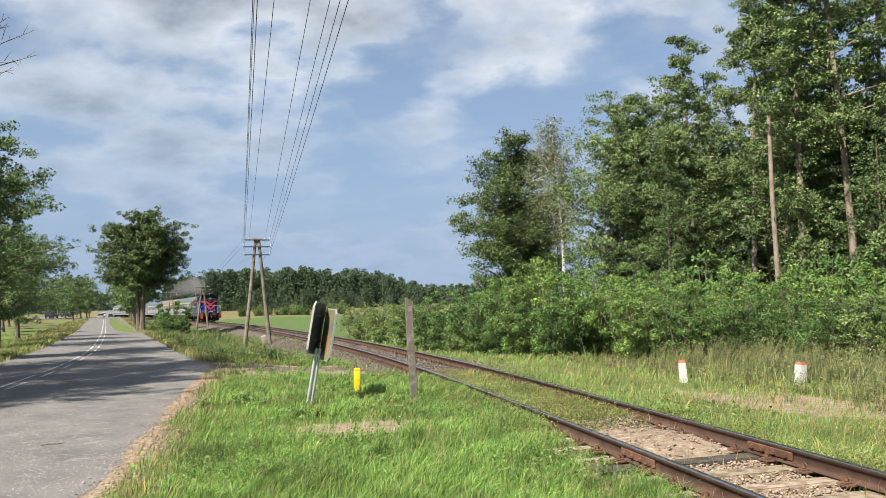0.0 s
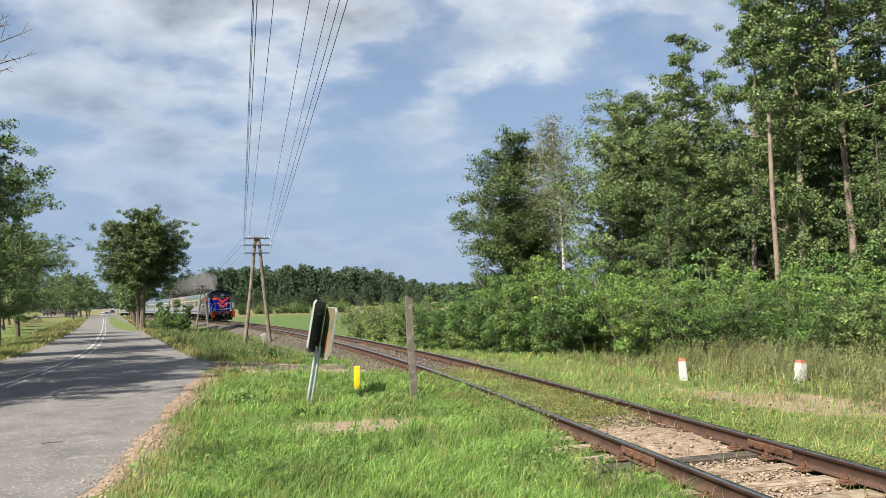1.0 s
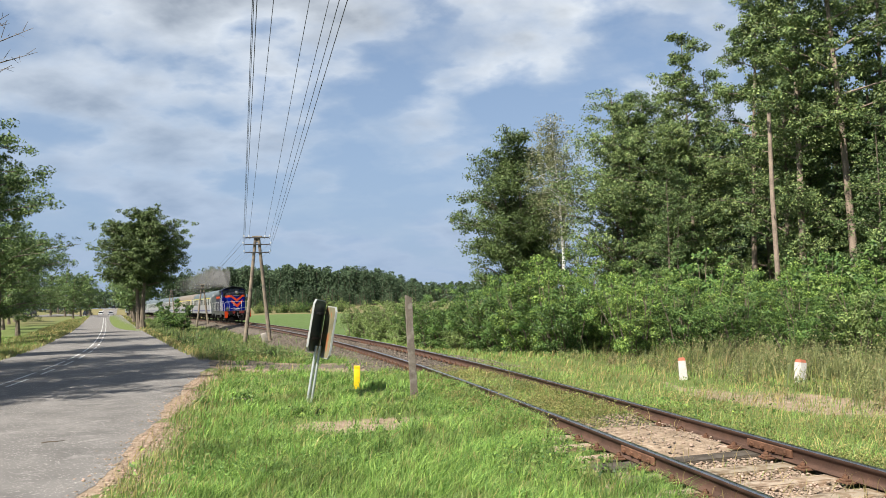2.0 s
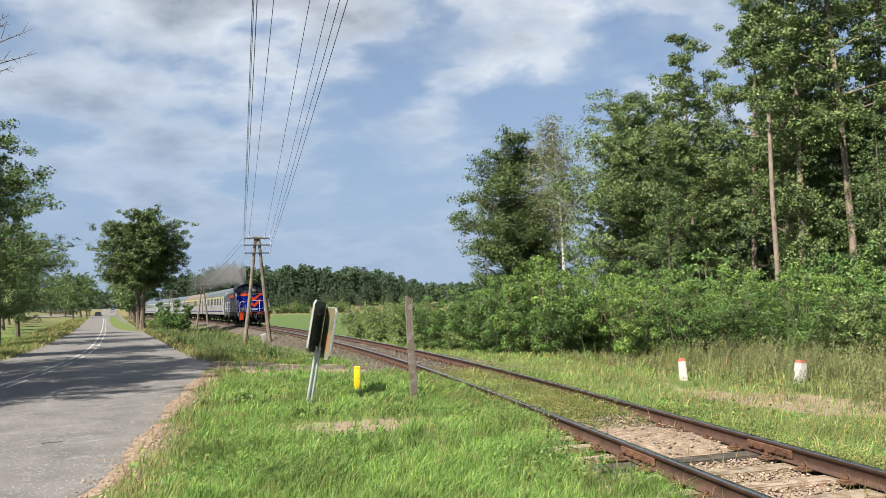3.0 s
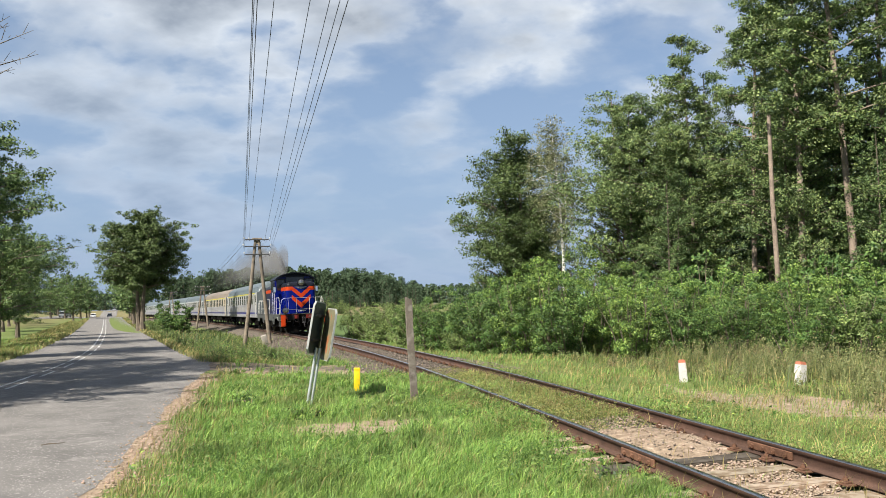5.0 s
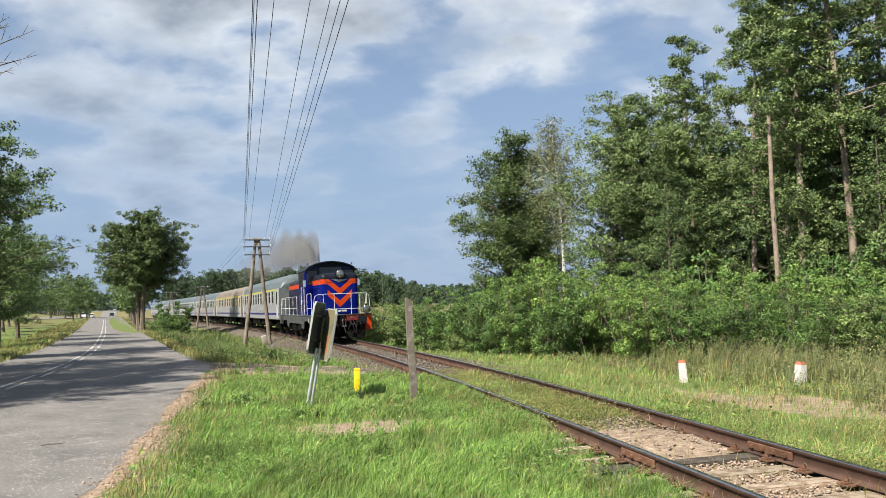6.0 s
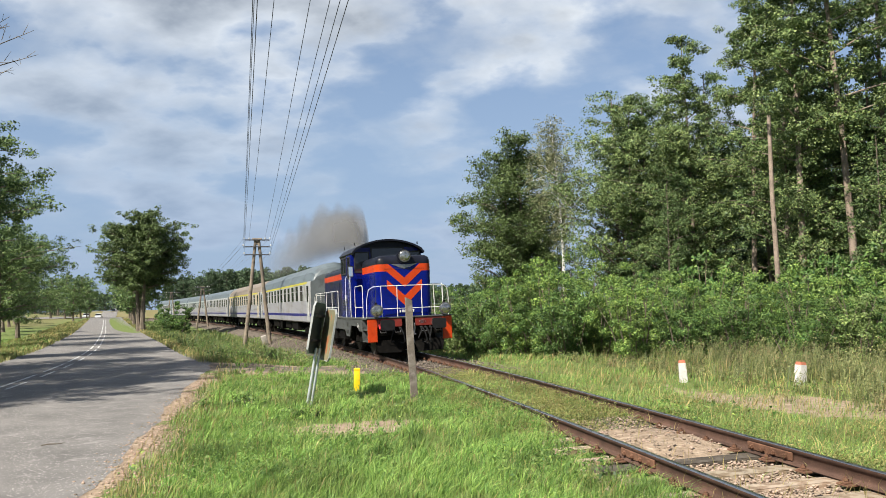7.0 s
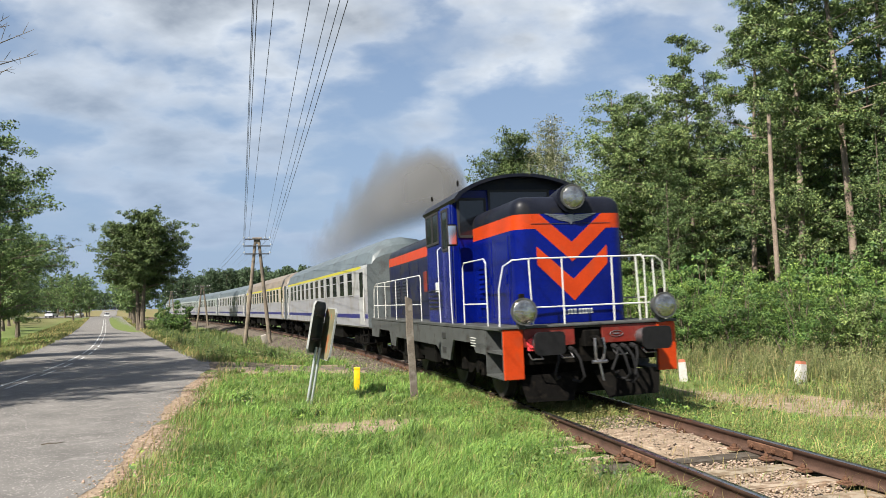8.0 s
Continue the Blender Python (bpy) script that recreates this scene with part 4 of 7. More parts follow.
    railing(loco, [[(x, f, 1.32), (x, f, top)] for x in (-0.4, 0.45)] + [[(-0.92, f, 1.32), (-0.95, f, top)], [(0.90, f, 1.32), (0.87, f, top)], [(-0.92, f, 1.6), (1.1, f, 1.6)]])
    railing(loco, [[(1.2, f + 0.02, 1.32), (1.18, f + 0.02, top)]])
    for s in (-1, 1):
        x = s * 1.42
        railing(loco, [[(x, 1.3, 1.32), (x, 1.3, 2.34), (x, 1.4, 2.42), (x, 2.62, 2.42), (x, 2.72, 2.34), (x, 2.72, 1.32)], [(x, 1.3, 1.68), (x, 2.72, 1.68)]])
        for y in (3.66, 4.62):
            railing(loco, [[(s * 1.40, y, 1.32), (s * 1.41, y, 1.7), (s * 1.41, y, 2.8), (s * 1.345, y, 2.86)]], name="grab_rail")
        railing(loco, [[(x, 6.35, 1.32), (x, 6.35, 2.28), (x, 6.45, 2.36), (x, 12.9, 2.36), (x, 13.3, 2.2), (x, 13.4, 1.32)], [(x, 6.35, 1.7), (x, 13.35, 1.7)]] + [[(x, y, 1.32), (x, y, 2.36)] for y in (7.9, 9.5, 11.2, 12.6)])
    railing(loco, [[(-1.4, 13.6, 1.32), (-1.35, 13.6, 2.3), (1.35, 13.6, 2.3), (1.4, 13.6, 1.32)], [(-0.5, 13.6, 1.32), (-0.5, 13.6, 2.3)], [(0.5, 13.6, 1.32), (0.5, 13.6, 2.3)]])
    return loco


def coach(paint, low_paint, roof_paint, stripe, label):
    """A long express coach: body shell with window row, ribbed roof, doors, gangway and bogies."""
    c = tagged(new("coach"), label, "railway coach", group="coaches of the train")
    L0, L1, W = 0.45, 24.05, 1.41
    outline = [(-W, 1.0), (-W, 2.98), (-W + 0.03, 3.1), (-1.22, 3.52), (-0.9, 3.8), (-0.5, 3.97), (0, 4.04), (0.5, 3.97), (0.9, 3.8), (1.22, 3.52), (W - 0.03, 3.1), (W, 2.98), (W, 1.0), (1.25, 0.93), (-1.25, 0.93)]
    bm = bmesh.new()
    prism(bm, outline[:], L0, L1, "y")
    ends = [e for e in bm.edges if abs(e.verts[0].co.y - e.verts[1].co.y) < 1e-4]
    for z in (1.42, 2.08, 3.07):
        bmesh.ops.bisect_plane(bm, geom=bm.verts[:] + bm.edges[:] + bm.faces[:], plane_co=(0, 0, z), plane_no=(0, 0, 1))
    for f in bm.faces:
        z = f.calc_center_median().z
        f.material_index = 3 if abs(f.normal.y) > 0.5 else 2 if z > 3.07 else 1 if z < 2.08 else 0
    for o in (0.1, 0.25, 0.5, 0.85):
        for y in (L0 + o, L1 - o):
            bmesh.ops.bisect_plane(bm, geom=bm.verts[:] + bm.edges[:] + bm.faces[:], plane_co=(0, y, 0), plane_no=(0, 1, 0))
    for v in bm.verts:      # the roof rolls down to the ends in a dome
        e = min(v.co.y - L0, L1 - v.co.y)
        if v.co.z > 3.08 and e < 0.85:
            f = math.sqrt(max(0.0, 1 - (1 - e / 0.85) ** 2))
            v.co.z = 3.08 + (v.co.z - 3.08) * (0.42 + 0.58 * f)
            v.co.x *= 0.9 + 0.1 * f
    part("body", bm, [paint, low_paint, roof_paint, M_CEND], c, smooth=False)
    for s in (-1, 1):
        for z, x in ((3.225, 1.315), (3.437, 1.18), (3.638, 0.95), (3.803, 0.62)):
            bm = bmesh.new()
            box(bm, s * x - 0.014, s * x + 0.014, L0 + 0.9, L1 - 0.9, z - 0.010, z + 0.010)
            part("roof_rib", bm, roof_paint, c, smooth=False)
        if stripe:
            bm = bmesh.new()
            box(bm, s * W - 0.004, s * W + 0.004, L0 + 1.0, L1 - 1.0, 2.96, 3.06)
            part("class_stripe", bm, stripe, c, "yellow band above the windows", smooth=False)
        bm = bmesh.new()
        box(bm, s * W - 0.004, s * W + 0.004, L0 + 0.05, L1 - 0.05, 1.28, 1.42)
        part("waist_stripe", bm, M_STRIPE, c, "dark blue painted stripe", smooth=False)
        for k in range(12):
            y = 3.4 + k * 1.61
            bm = bmesh.new()
            for a, b, z0, z1 in ((y - 0.48, y + 0.48, 2.06, 2.10), (y - 0.48, y + 0.48, 2.9, 2.94), (y - 0.48, y - 0.44, 2.10, 2.9), (y + 0.44, y + 0.48, 2.10, 2.9), (y - 0.44, y + 0.44, 2.60, 2.63)):
                box(bm, s * W - 0.014, s * W + 0.014, a, b, z0, z1)
            fr = part("window", bm, M_ALU, c, smooth=False)
            bm = bmesh.new()
            box(bm, s * W - 0.006, s * W + 0.006, y - 0.44, y + 0.44, 2.10, 2.9)
            part("pane", bm, M_PANE, fr, "dark tinted window pane", smooth=False)
        for y in (1.35, 23.15):
            bm = bmesh.new()
            box(bm, s * W - 0.012, s * W + 0.012, y - 0.42, y + 0.42, 1.05, 2.98, 0.006)
            d = part("door", bm, paint, c)
            bm = bmesh.new()
            box(bm, s * W - 0.018, s * W + 0.018, y - 0.28, y + 0.28, 2.0, 2.85)
            part("pane", bm, M_PANE, d, "dark door window", smooth=False)
            bm = bmesh.new()
            pipe(bm, [(s * 1.44, y - 0.47, 1.2), (s * 1.46, y - 0.47, 1.3), (s * 1.46, y - 0.47, 2.2), (s * 1.44, y - 0.47, 2.3)], 0.014)
            part("grab_rail", bm, M_WHITE, d)
            bm = bmesh.new()
            for z in (0.42, 0.68):
                box(bm, s * 1.25 - 0.14, s * 1.25 + 0.14, y - 0.36, y + 0.36, z, z + 0.03)
            for o in (-0.36, 0.36):
                box(bm, s * 1.3 - 0.02, s * 1.3 + 0.02, y + o - 0.015, y + o + 0.015, 0.42, 0.98)
            part("steps", bm, M_UNDER, c, smooth=False)
    for y, o in ((L0, -1), (L1, 1)):
        bm = bmesh.new()
        for a, b, z0, z1 in ((-0.62, -0.42, 1.15, 3.25), (0.42, 0.62, 1.15, 3.25), (-0.62, 0.62, 3.05, 3.3)):
            box(bm, a, b, min(y, y + o * 0.36), max(y, y + o * 0.36), z0, z1, 0.06, 2)
        part("gangway", bm, M_RUBBER, c, "black rubber gangway tubes")
        bm = bmesh.new()
        for s in (-1, 1):
            rod(bm, (s * 0.875, y, 1.06), (s * 0.875, y + o * 0.42, 1.06), 0.1, seg=10)
            rod(bm, (s * 0.875, y + o * 0.4, 1.06), (s * 0.875, y + o * 0.45, 1.06), 0.22, seg=16)
        part("buffers", bm, M_UNDER, c)
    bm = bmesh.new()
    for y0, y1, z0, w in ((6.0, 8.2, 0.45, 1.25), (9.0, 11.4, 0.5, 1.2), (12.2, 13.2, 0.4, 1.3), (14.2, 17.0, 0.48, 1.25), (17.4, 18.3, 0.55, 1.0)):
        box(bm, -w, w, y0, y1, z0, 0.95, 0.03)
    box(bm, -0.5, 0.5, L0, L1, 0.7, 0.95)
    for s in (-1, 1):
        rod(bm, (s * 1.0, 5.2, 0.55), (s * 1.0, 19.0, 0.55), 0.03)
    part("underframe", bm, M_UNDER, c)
    for y in (2.75, 21.75):
        bogie(c, y, 2.5, 0.46, 1.02)
        wheels(c, COACH_WHEELS, 0.46, (y - 1.25, y + 1.25))
    return c


M_STRIPE = material("dark_blue_stripe", (0.0152, 0.0152, 0.1064), 0.4)
M_ALU = material("aluminium_frame", (0.3192, 0.3192, 0.3192), 0.45, metal=0.3, vary=0.1)
M_YELLOW = material("yellow_band", (0.38, 0.3496, 0.0266), 0.45, vary=0.1)
M_CWHITE = material("light_grey_coach", (0.2812, 0.285, 0.285), 0.4, vary=0.12, scale=0.8, fine=18, second=(0.1786, 0.1748, 0.1634), amount=0.35)
# End faces get a darker grey than the sides.
M_CEND = material("dark_grey_coach_end", (0.095, 0.1102, 0.114), 0.6, vary=0.2, scale=1.2, fine=18, second=(0.0646, 0.0684, 0.0684), amount=0.3)
M_CLOW = material("silver_lilac_coach", (0.2204, 0.2204, 0.2394), 0.42, vary=0.12, scale=0.8, fine=18, second=(0.1824, 0.171, 0.1596), amount=0.35)
M_CREAM = material("cream_coach", (0.304, 0.2622, 0.1976), 0.42, vary=0.12, scale=0.8, fine=18, second=(0.342, 0.2888, 0.2128), amount=0.3)
M_CROOF = material("grey_roof", (0.08208, 0.1026, 0.1125), 0.5, vary=0.2, scale=0.7, fine=12, second=(0.0646, 0.076, 0.08208), amount=0.35)
M_BROOF = material("brown_grey_roof", (0.152, 0.1254, 0.0988), 0.55, vary=0.2, scale=0.7, fine=12)
M_GREENW = material("pale_green_coach", (0.2204, 0.2508, 0.2432), 0.4, vary=0.12, scale=0.8, fine=18)
COACH_WHEELS = wheelset(0.46, M_WHEEL)

TRAIN = [(locomotive(), 0.0, 3.97, 10.27)]
for k in range(6):
    if k == 0:
        c = coach(M_CWHITE, M_CLOW, M_CROOF, M_YELLOW, "light grey first-class coach with yellow band and blue stripe")
    elif k == 1:
        c = coach(M_CREAM, M_CLOW, M_BROOF, M_YELLOW, "cream and grey coach with a brownish roof")
    elif k == 2:
        c = coach(M_CWHITE, M_CLOW, M_CROOF, None, "white and pale grey second-class coach with blue stripe")
    else:
        c = coach(M_GREENW, M_CLOW, M_CROOF, None, "pale grey-green express coach far down the train")
    TRAIN.append((c, 14.24 + 24.5 * k, 2.75, 21.75))

# ---- trees, bushes, grass ----


def leaf_material(name, colour, vary=0.55, light=0.09, rough=0.55, straw=None):
    # Tone noise by leaf and clump also imitates lit and shaded foliage.
    m = material(name, colour, rough, vary=0.42, scale=0.8, fine=6, island=vary, through_light=light, spec=0.28, second=straw, amount=0.25 if straw else 0.5)
    return m


M_BARK = material("grey_brown_bark", (0.114, 0.0912, 0.0684), 0.95, vary=0.35, scale=3, fine=22, bump=0.02)
M_PINEBARK = material("pale_sunlit_bark", (0.19, 0.1482, 0.114), 0.95, vary=0.35, scale=2, fine=18, bump=0.02)
M_BIRCHBARK = material("white_birch_bark", (0.4712, 0.456, 0.4256), 0.8, vary=0.2, scale=2, fine=12, second=(0.0456, 0.038, 0.038), amount=0.2)
M_ALDER = leaf_material("alder_leaves", (0.07843, 0.1242, 0.04052))
M_ALDER2 = leaf_material("poplar_leaves", (0.1111, 0.1569, 0.05229))
M_MAPLE = leaf_material("maple_leaves", (0.0722, 0.1047, 0.03249), 0.3)
M_ROADSIDE = leaf_material("roadside_leaves", (0.0874, 0.1368, 0.0418))
M_BIRCH = leaf_material("birch_leaves", (0.1444, 0.152, 0.076), 0.3)
M_SHRUB = leaf_material("hazel_leaves", (0.1122, 0.1822, 0.03864), 0.6)
M_SHRUB2 = leaf_material("bird_cherry_leaves", (0.07022, 0.1271, 0.0301), 0.6)
M_WILLOW = leaf_material("grey_willow_leaves", (0.1368, 0.19, 0.057), 0.35)
M_PINE_SHADE = leaf_material("pine_and_shade_leaves", (0.05609, 0.08892, 0.04514), 0.25, 0.1, 0.8)
M_GRASS = leaf_material("green_grass", (0.1482, 0.2356, 0.057), 0.5, 0.28, 0.5, straw=(0.228, 0.2356, 0.0836))
M_GRIT = material("sandy_grit", (0.2584, 0.19, 0.1368), 0.95, vary=0.3, scale=8, fine=70, bump=0.004, island=0.45)
M_TUSSOCK = leaf_material("bright_tussock_grass", (0.1634, 0.2736, 0.0608), 0.5, 0.3, 0.5)
M_CLOVER = leaf_material("clover_leaves", (0.114, 0.2052, 0.04408), 0.5, 0.2)
M_STRAW = leaf_material("dry_grass", (0.2736, 0.228, 0.0912), 0.35, 0.3)
M_LITTER = leaf_material("brown_leaf_litter", (0.1976, 0.133, 0.0798), 0.5, 0.1)
M_RANK = leaf_material("rank_weed_leaves", (0.076, 0.114, 0.038), 0.45, 0.2)
M_OLIVE = leaf_material("creeping_weed_leaves", (0.1976, 0.2014, 0.0646), 0.45, 0.25, straw=(0.2052, 0.152, 0.0684))
M_BUSHY = leaf_material("mugwort_leaves", (0.152, 0.1672, 0.0684), 0.45, 0.25, straw=(0.2204, 0.1748, 0.0912))
M_WEED = leaf_material("verge_weeds", (0.1216, 0.152, 0.0456), 0.45, 0.35)


def leaves(rng, centres, spread, count, size, flat=0.5, droop=0.0):
    """Small bent leaves in clumps: arrays of corners and faces."""
    k = rng.integers(0, len(centres), count)
    q = rng.normal(0, 1, (count, 3)); q /= np.linalg.norm(q, axis=1)[:, None]
    p = centres[k] + q * (rng.uniform(0, 1, count) ** 0.45)[:, None] * spread * 1.55 * np.array((1, 1, 0.62))
    # leaves turn outwards from their spray and up to the light
    n = q * 0.9 + rng.normal(0, 0.62, (count, 3)); n[:, 2] += flat
    n /= np.linalg.norm(n, axis=1)[:, None]
    a = np.cross(n, rng.normal(0, 1, (count, 3))); a /= np.linalg.norm(a, axis=1)[:, None]
    a[:, 2] -= droop; a /= np.linalg.norm(a, axis=1)[:, None]
    b = np.cross(n, a)
    s = (size * rng.uniform(0.6, 1.35, count))[:, None]
    tip, left, right = p + a * s * 0.5, p - a * s * 0.35 + b * s * 0.33, p - a * s * 0.45 - b * s * 0.27
    V = np.stack([right, tip, left], 1).reshape(-1, 3)
    return V, np.arange(count * 3).reshape(-1, 3)


def tree(seed, height, radius, base, count, size, leaf, bark, label, trunk_r=0.16, shape="oval", limbs=26, lean=0.0, stems=1, droop=0.0, name="tree", clump=0.34, category="tree"):
    rng = np.random.default_rng(seed)
    root = tagged(new(name), label, category)
    bm = bmesh.new()
    centres = []
    for st in range(stems):
        off = Vector((rng.normal(0, 0.5), rng.normal(0, 0.5), 0)) if stems > 1 else Vector((0, 0, 0))
        hh = height * (1 if st == 0 else rng.uniform(0.75, 0.97))
        spine = []
        wx, wy = rng.normal(0, 0.014), rng.normal(0, 0.014)
        for k in range(9):
            u = k / 8
            spine.append(off + Vector((off.x * u * 1.6 + wx * hh * u + 0.12 * math.sin(u * 5 + seed) + lean * hh * u * u, off.y * u * 1.6 + wy * hh * u + 0.1 * math.cos(u * 4 + seed), -0.15 + u * hh * 0.97)))
        pipe(bm, spine, [trunk_r * (1 - 0.88 * k / 8) * (1.35 if k == 0 else 1) for k in range(9)], 8)

        def on(u):
            i = min(7, int(u * 8)); f = u * 8 - i
            return spine[i].lerp(spine[i + 1], f)
        for j in range(limbs):
            u = (base / hh) + (1 - base / hh) * (j + rng.uniform(0.1, 0.9)) / limbs
            u = min(u, 0.985)
            v = (u - base / hh) / (1 - base / hh)
            prof = {"oval": math.sin(math.pi * (0.12 + 0.83 * v)) ** 0.7, "cone": (1 - v) ** 0.75 * 0.95 + 0.1, "tall": (0.55 + 0.45 * math.sin(math.pi * (0.1 + 0.85 * v))) * (1 - 0.6 * v ** 3),
                    "ball": math.sin(math.pi * (0.2 + 0.76 * v)) ** 0.55}[shape]
            reach = radius * prof * (rng.uniform(0.75, 1.02) if shape == 'ball' else rng.uniform(0.6, 1.18))
            ang = rng.uniform(0, 2 * math.pi)
            p0 = on(u)
            rise = reach * rng.uniform(0.05, 0.55) * (1 if shape != "cone" else 0.4)
            d = Vector((math.cos(ang), math.sin(ang), 0))
            p1 = p0 + d * reach * 0.5 + Vector((0, 0, rise * 0.7))
            p2 = p0 + d * reach + Vector((0, 0, rise - droop * reach * 0.6))
            tr = trunk_r * (1 - 0.85 * u) * 0.5
            pipe(bm, [p0, p1, p2], [max(tr, 0.015), max(tr * 0.6, 0.01), 0.008], 5)
            m = max(4, int(6 + reach * 3.4))
            for q in range(m):
                f = (q + 0.6) / m
                c = p1.lerp(p2, (f - 0.4) / 0.6) if f > 0.4 else p0.lerp(p1, f / 0.4)
                c = c + Vector((rng.normal(0, 0.3), rng.normal(0, 0.3), rng.normal(0, 0.22))) * (0.5 + reach * 0.25)
                centres.append(c[:])
                if droop:
                    for h in range(3):
                        centres.append((c.x, c.y, c.z - 0.6 * (h + 1)))
    part("trunk", bm, bark, root)
    V, F = leaves(rng, np.array(centres), clump * (0.46 + radius * 0.075), count, size, droop=droop)
    quick("crown", V, F, leaf, False, root)
    return root


def set_at(ob, x, y, turn=0.0, size=1.0, sink=0.05):
    ob.scale = (size, size, size)
    ob.matrix_basis = pose(x, y, land1(x, y) - sink, 0, 0, turn) @ Matrix.Diagonal((size, size, size, 1))
    return ob


def grove(models, places, group):
    """One tree of each model, the rest copies of them."""
    used = set()
    for k, (i, x, y, turn, size) in enumerate(places):
        ob = models[i]
        if i in used:
            ob = copy_thing(models[i], Matrix())
        used.add(i)
        set_at(ob, x, y, turn, size)
        tagged(ob, group=group)


def shrub(seed, height, radius, count, size, leaf, label, name="bush"):
    rng = np.random.default_rng(seed)
    root = tagged(new(name), label, "bush")
    bm = bmesh.new()
    centres = []
    for j in range(18):
        ang, out = rng.uniform(0, 2 * math.pi), radius * rng.uniform(0.2, 1.0)
        h = height * rng.uniform(0.5, 1.08) * (1 - 0.35 * (out / radius) ** 2)
        foot = Vector((math.cos(ang) * out * 0.3, math.sin(ang) * out * 0.3, -0.1))
        top = Vector((math.cos(ang) * out, math.sin(ang) * out, h))
        mid = foot.lerp(top, 0.5) + Vector((rng.normal(0, 0.1), rng.normal(0, 0.1), 0.15))
        pipe(bm, [foot, mid, top], [0.03, 0.02, 0.006], 5)
        for q in range(8):
            f = 0.12 + 0.88 * q / 7
            c = foot.lerp(mid, f * 2) if f < 0.5 else mid.lerp(top, f * 2 - 1)
            centres.append((c + Vector((rng.normal(0, 0.22), rng.normal(0, 0.22), rng.normal(0, 0.12))) * radius * 0.6)[:])
    part("branchwork", bm, M_BARK, root)
    c = np.array(centres); c[:, 2] = np.maximum(c[:, 2], 0.1)
    V, F = leaves(rng, c, 0.105 + 0.034 * radius, count, size, 0.35)
    quick("foliage", V, F, leaf, False, root)
    return root


def wood_on_the_right():
    rng = np.random.default_rng(21)
    tall = "tall leafy alder with a slim grey trunk at the wood's edge"
    models = [tree(1, 21, 3.3, 3.0, 30000, 0.14, M_ALDER, M_BARK, tall, 0.17, "tall", 34),
              tree(2, 19, 3.0, 2.0, 29000, 0.135, M_ALDER2, M_BARK, "light green poplar at the edge of the wood", 0.16, "tall", 34),
              tree(3, 23, 3.4, 9.0, 26000, 0.14, M_ALDER2, M_PINEBARK, "tall tree with a long bare pale trunk", 0.19, "tall", 30),
              tree(4, 16, 2.9, 1.0, 25000, 0.135, M_ALDER, M_BARK, "young dense alder with leaves to the ground", 0.13, "oval", 30, stems=2),
              tree(5, 22, 2.4, 9.0, 9000, 0.165, M_ALDER, M_PINEBARK, "tall thin tree with a bare sunlit trunk", 0.15, "tall", 22),
              # Same kind of tree again; the dark needle colour stands in for shade.
              tree(6, 20, 3.8, 0.8, 5200, 0.42, M_PINE_SHADE, M_BARK, "back-row tree of the wood, dark leaves standing in for shade", 0.17, "tall", 34)]
    models.append(tree(7, 14.6, 3.7, 1.6, 30000, 0.135, M_ALDER2, M_BARK, "broad open-crowned alder at the far corner of the wood", 0.15, "oval", 36, stems=2))
    places = [
        (6, 10.0, 43.0, 80, 1.03), (6, 12.2, 41.0, 200, 1.0), (6, 19.6, 29.5, 10, 0.8), (6, 15.6, 34.5, 130, 0.8),
        # along the edge, from the far end towards the camera's right
        (1, 10.3, 41.5, 20, 0.74), (2, 9.7, 43.5, 40, 0.63), (3, 11.3, 43, 70, 0.9), (0, 11.2, 42, 190, 0.70), (1, 13.0, 40, 110, 0.92), (3, 11.4, 38, 30, 0.6),
        (0, 14.6, 41, 60, 0.74), (2, 14.9, 37, 10, 0.84), (1, 17.2, 40, 300, 0.98), (0, 16.4, 36, 140, 0.9), 
        (2, 15.4, 33.2, 80, 0.95), (1, 19.4, 37.5, 40, 1.1), (2, 17.6, 32.3, 200, 1.0), (4, 21.5, 38, 0, 0.9), (0, 20.8, 35.5, 270, 1.08), (3, 17.8, 30.6, 10, 0.62),
        (1, 22.0, 31.5, 150, 1.1), (0, 22.6, 28.6, 20, 1.05), (3, 20.6, 28.8, 120, 0.7), (2, 24.5, 33.0, 10, 1.05), (1, 25.0, 28.0, 220, 1.0)]
    for k in range(62):   # the wood behind: its shade is put into dark leaves and added rows
        u = rng.uniform(0, 1)
        deep = rng.uniform(0, 1)
        places.append((5, 15.0 + 17 * u + 4 * deep + rng.normal(0, 1), 46.5 - 9 * u + 22 * deep, rng.uniform(0, 360), rng.uniform(0.6, 0.8) + 0.15 * u))
    grove(models, places, "trees of the wood")
    bm = bmesh.new()
    pipe(bm, [(0, 0, -0.2), (0.03, 0, 3.2), (-0.02, 0.02, 6.5), (0.0, 0, 10.1)], [0.125, 0.105, 0.095, 0.075], 10)
    for z, a in ((7.2, 0.4), (8.4, 2.5), (5.6, 4.4)):
        pipe(bm, [(0, 0, z), (0.35 * math.cos(a), 0.35 * math.sin(a), z + 0.12)], [0.03, 0.012], 5)
    snag = tagged(part("dead_tree", bm, M_PINEBARK), "bare broken-off pale trunk before the wood", "dead tree")
    set_at(snag, 13.95, 32.0)
    # a clump further along with a birch
    a = tree(11, 17.6, 4.7, 2.2, 62000, 0.2, M_MAPLE, M_BARK, "broad dark green deciduous tree beside a birch", 0.26, "oval", 52, stems=2, clump=0.5)
    set_at(a, 6.6, 66, 0, 1.03)
    b = tree(12, 18.9, 2.9, 9.0, 13000, 0.16, M_BIRCH, M_BIRCHBARK, "slender birch with a white trunk and drooping twigs", 0.15, "oval", 40, lean=-0.03, droop=0.4)
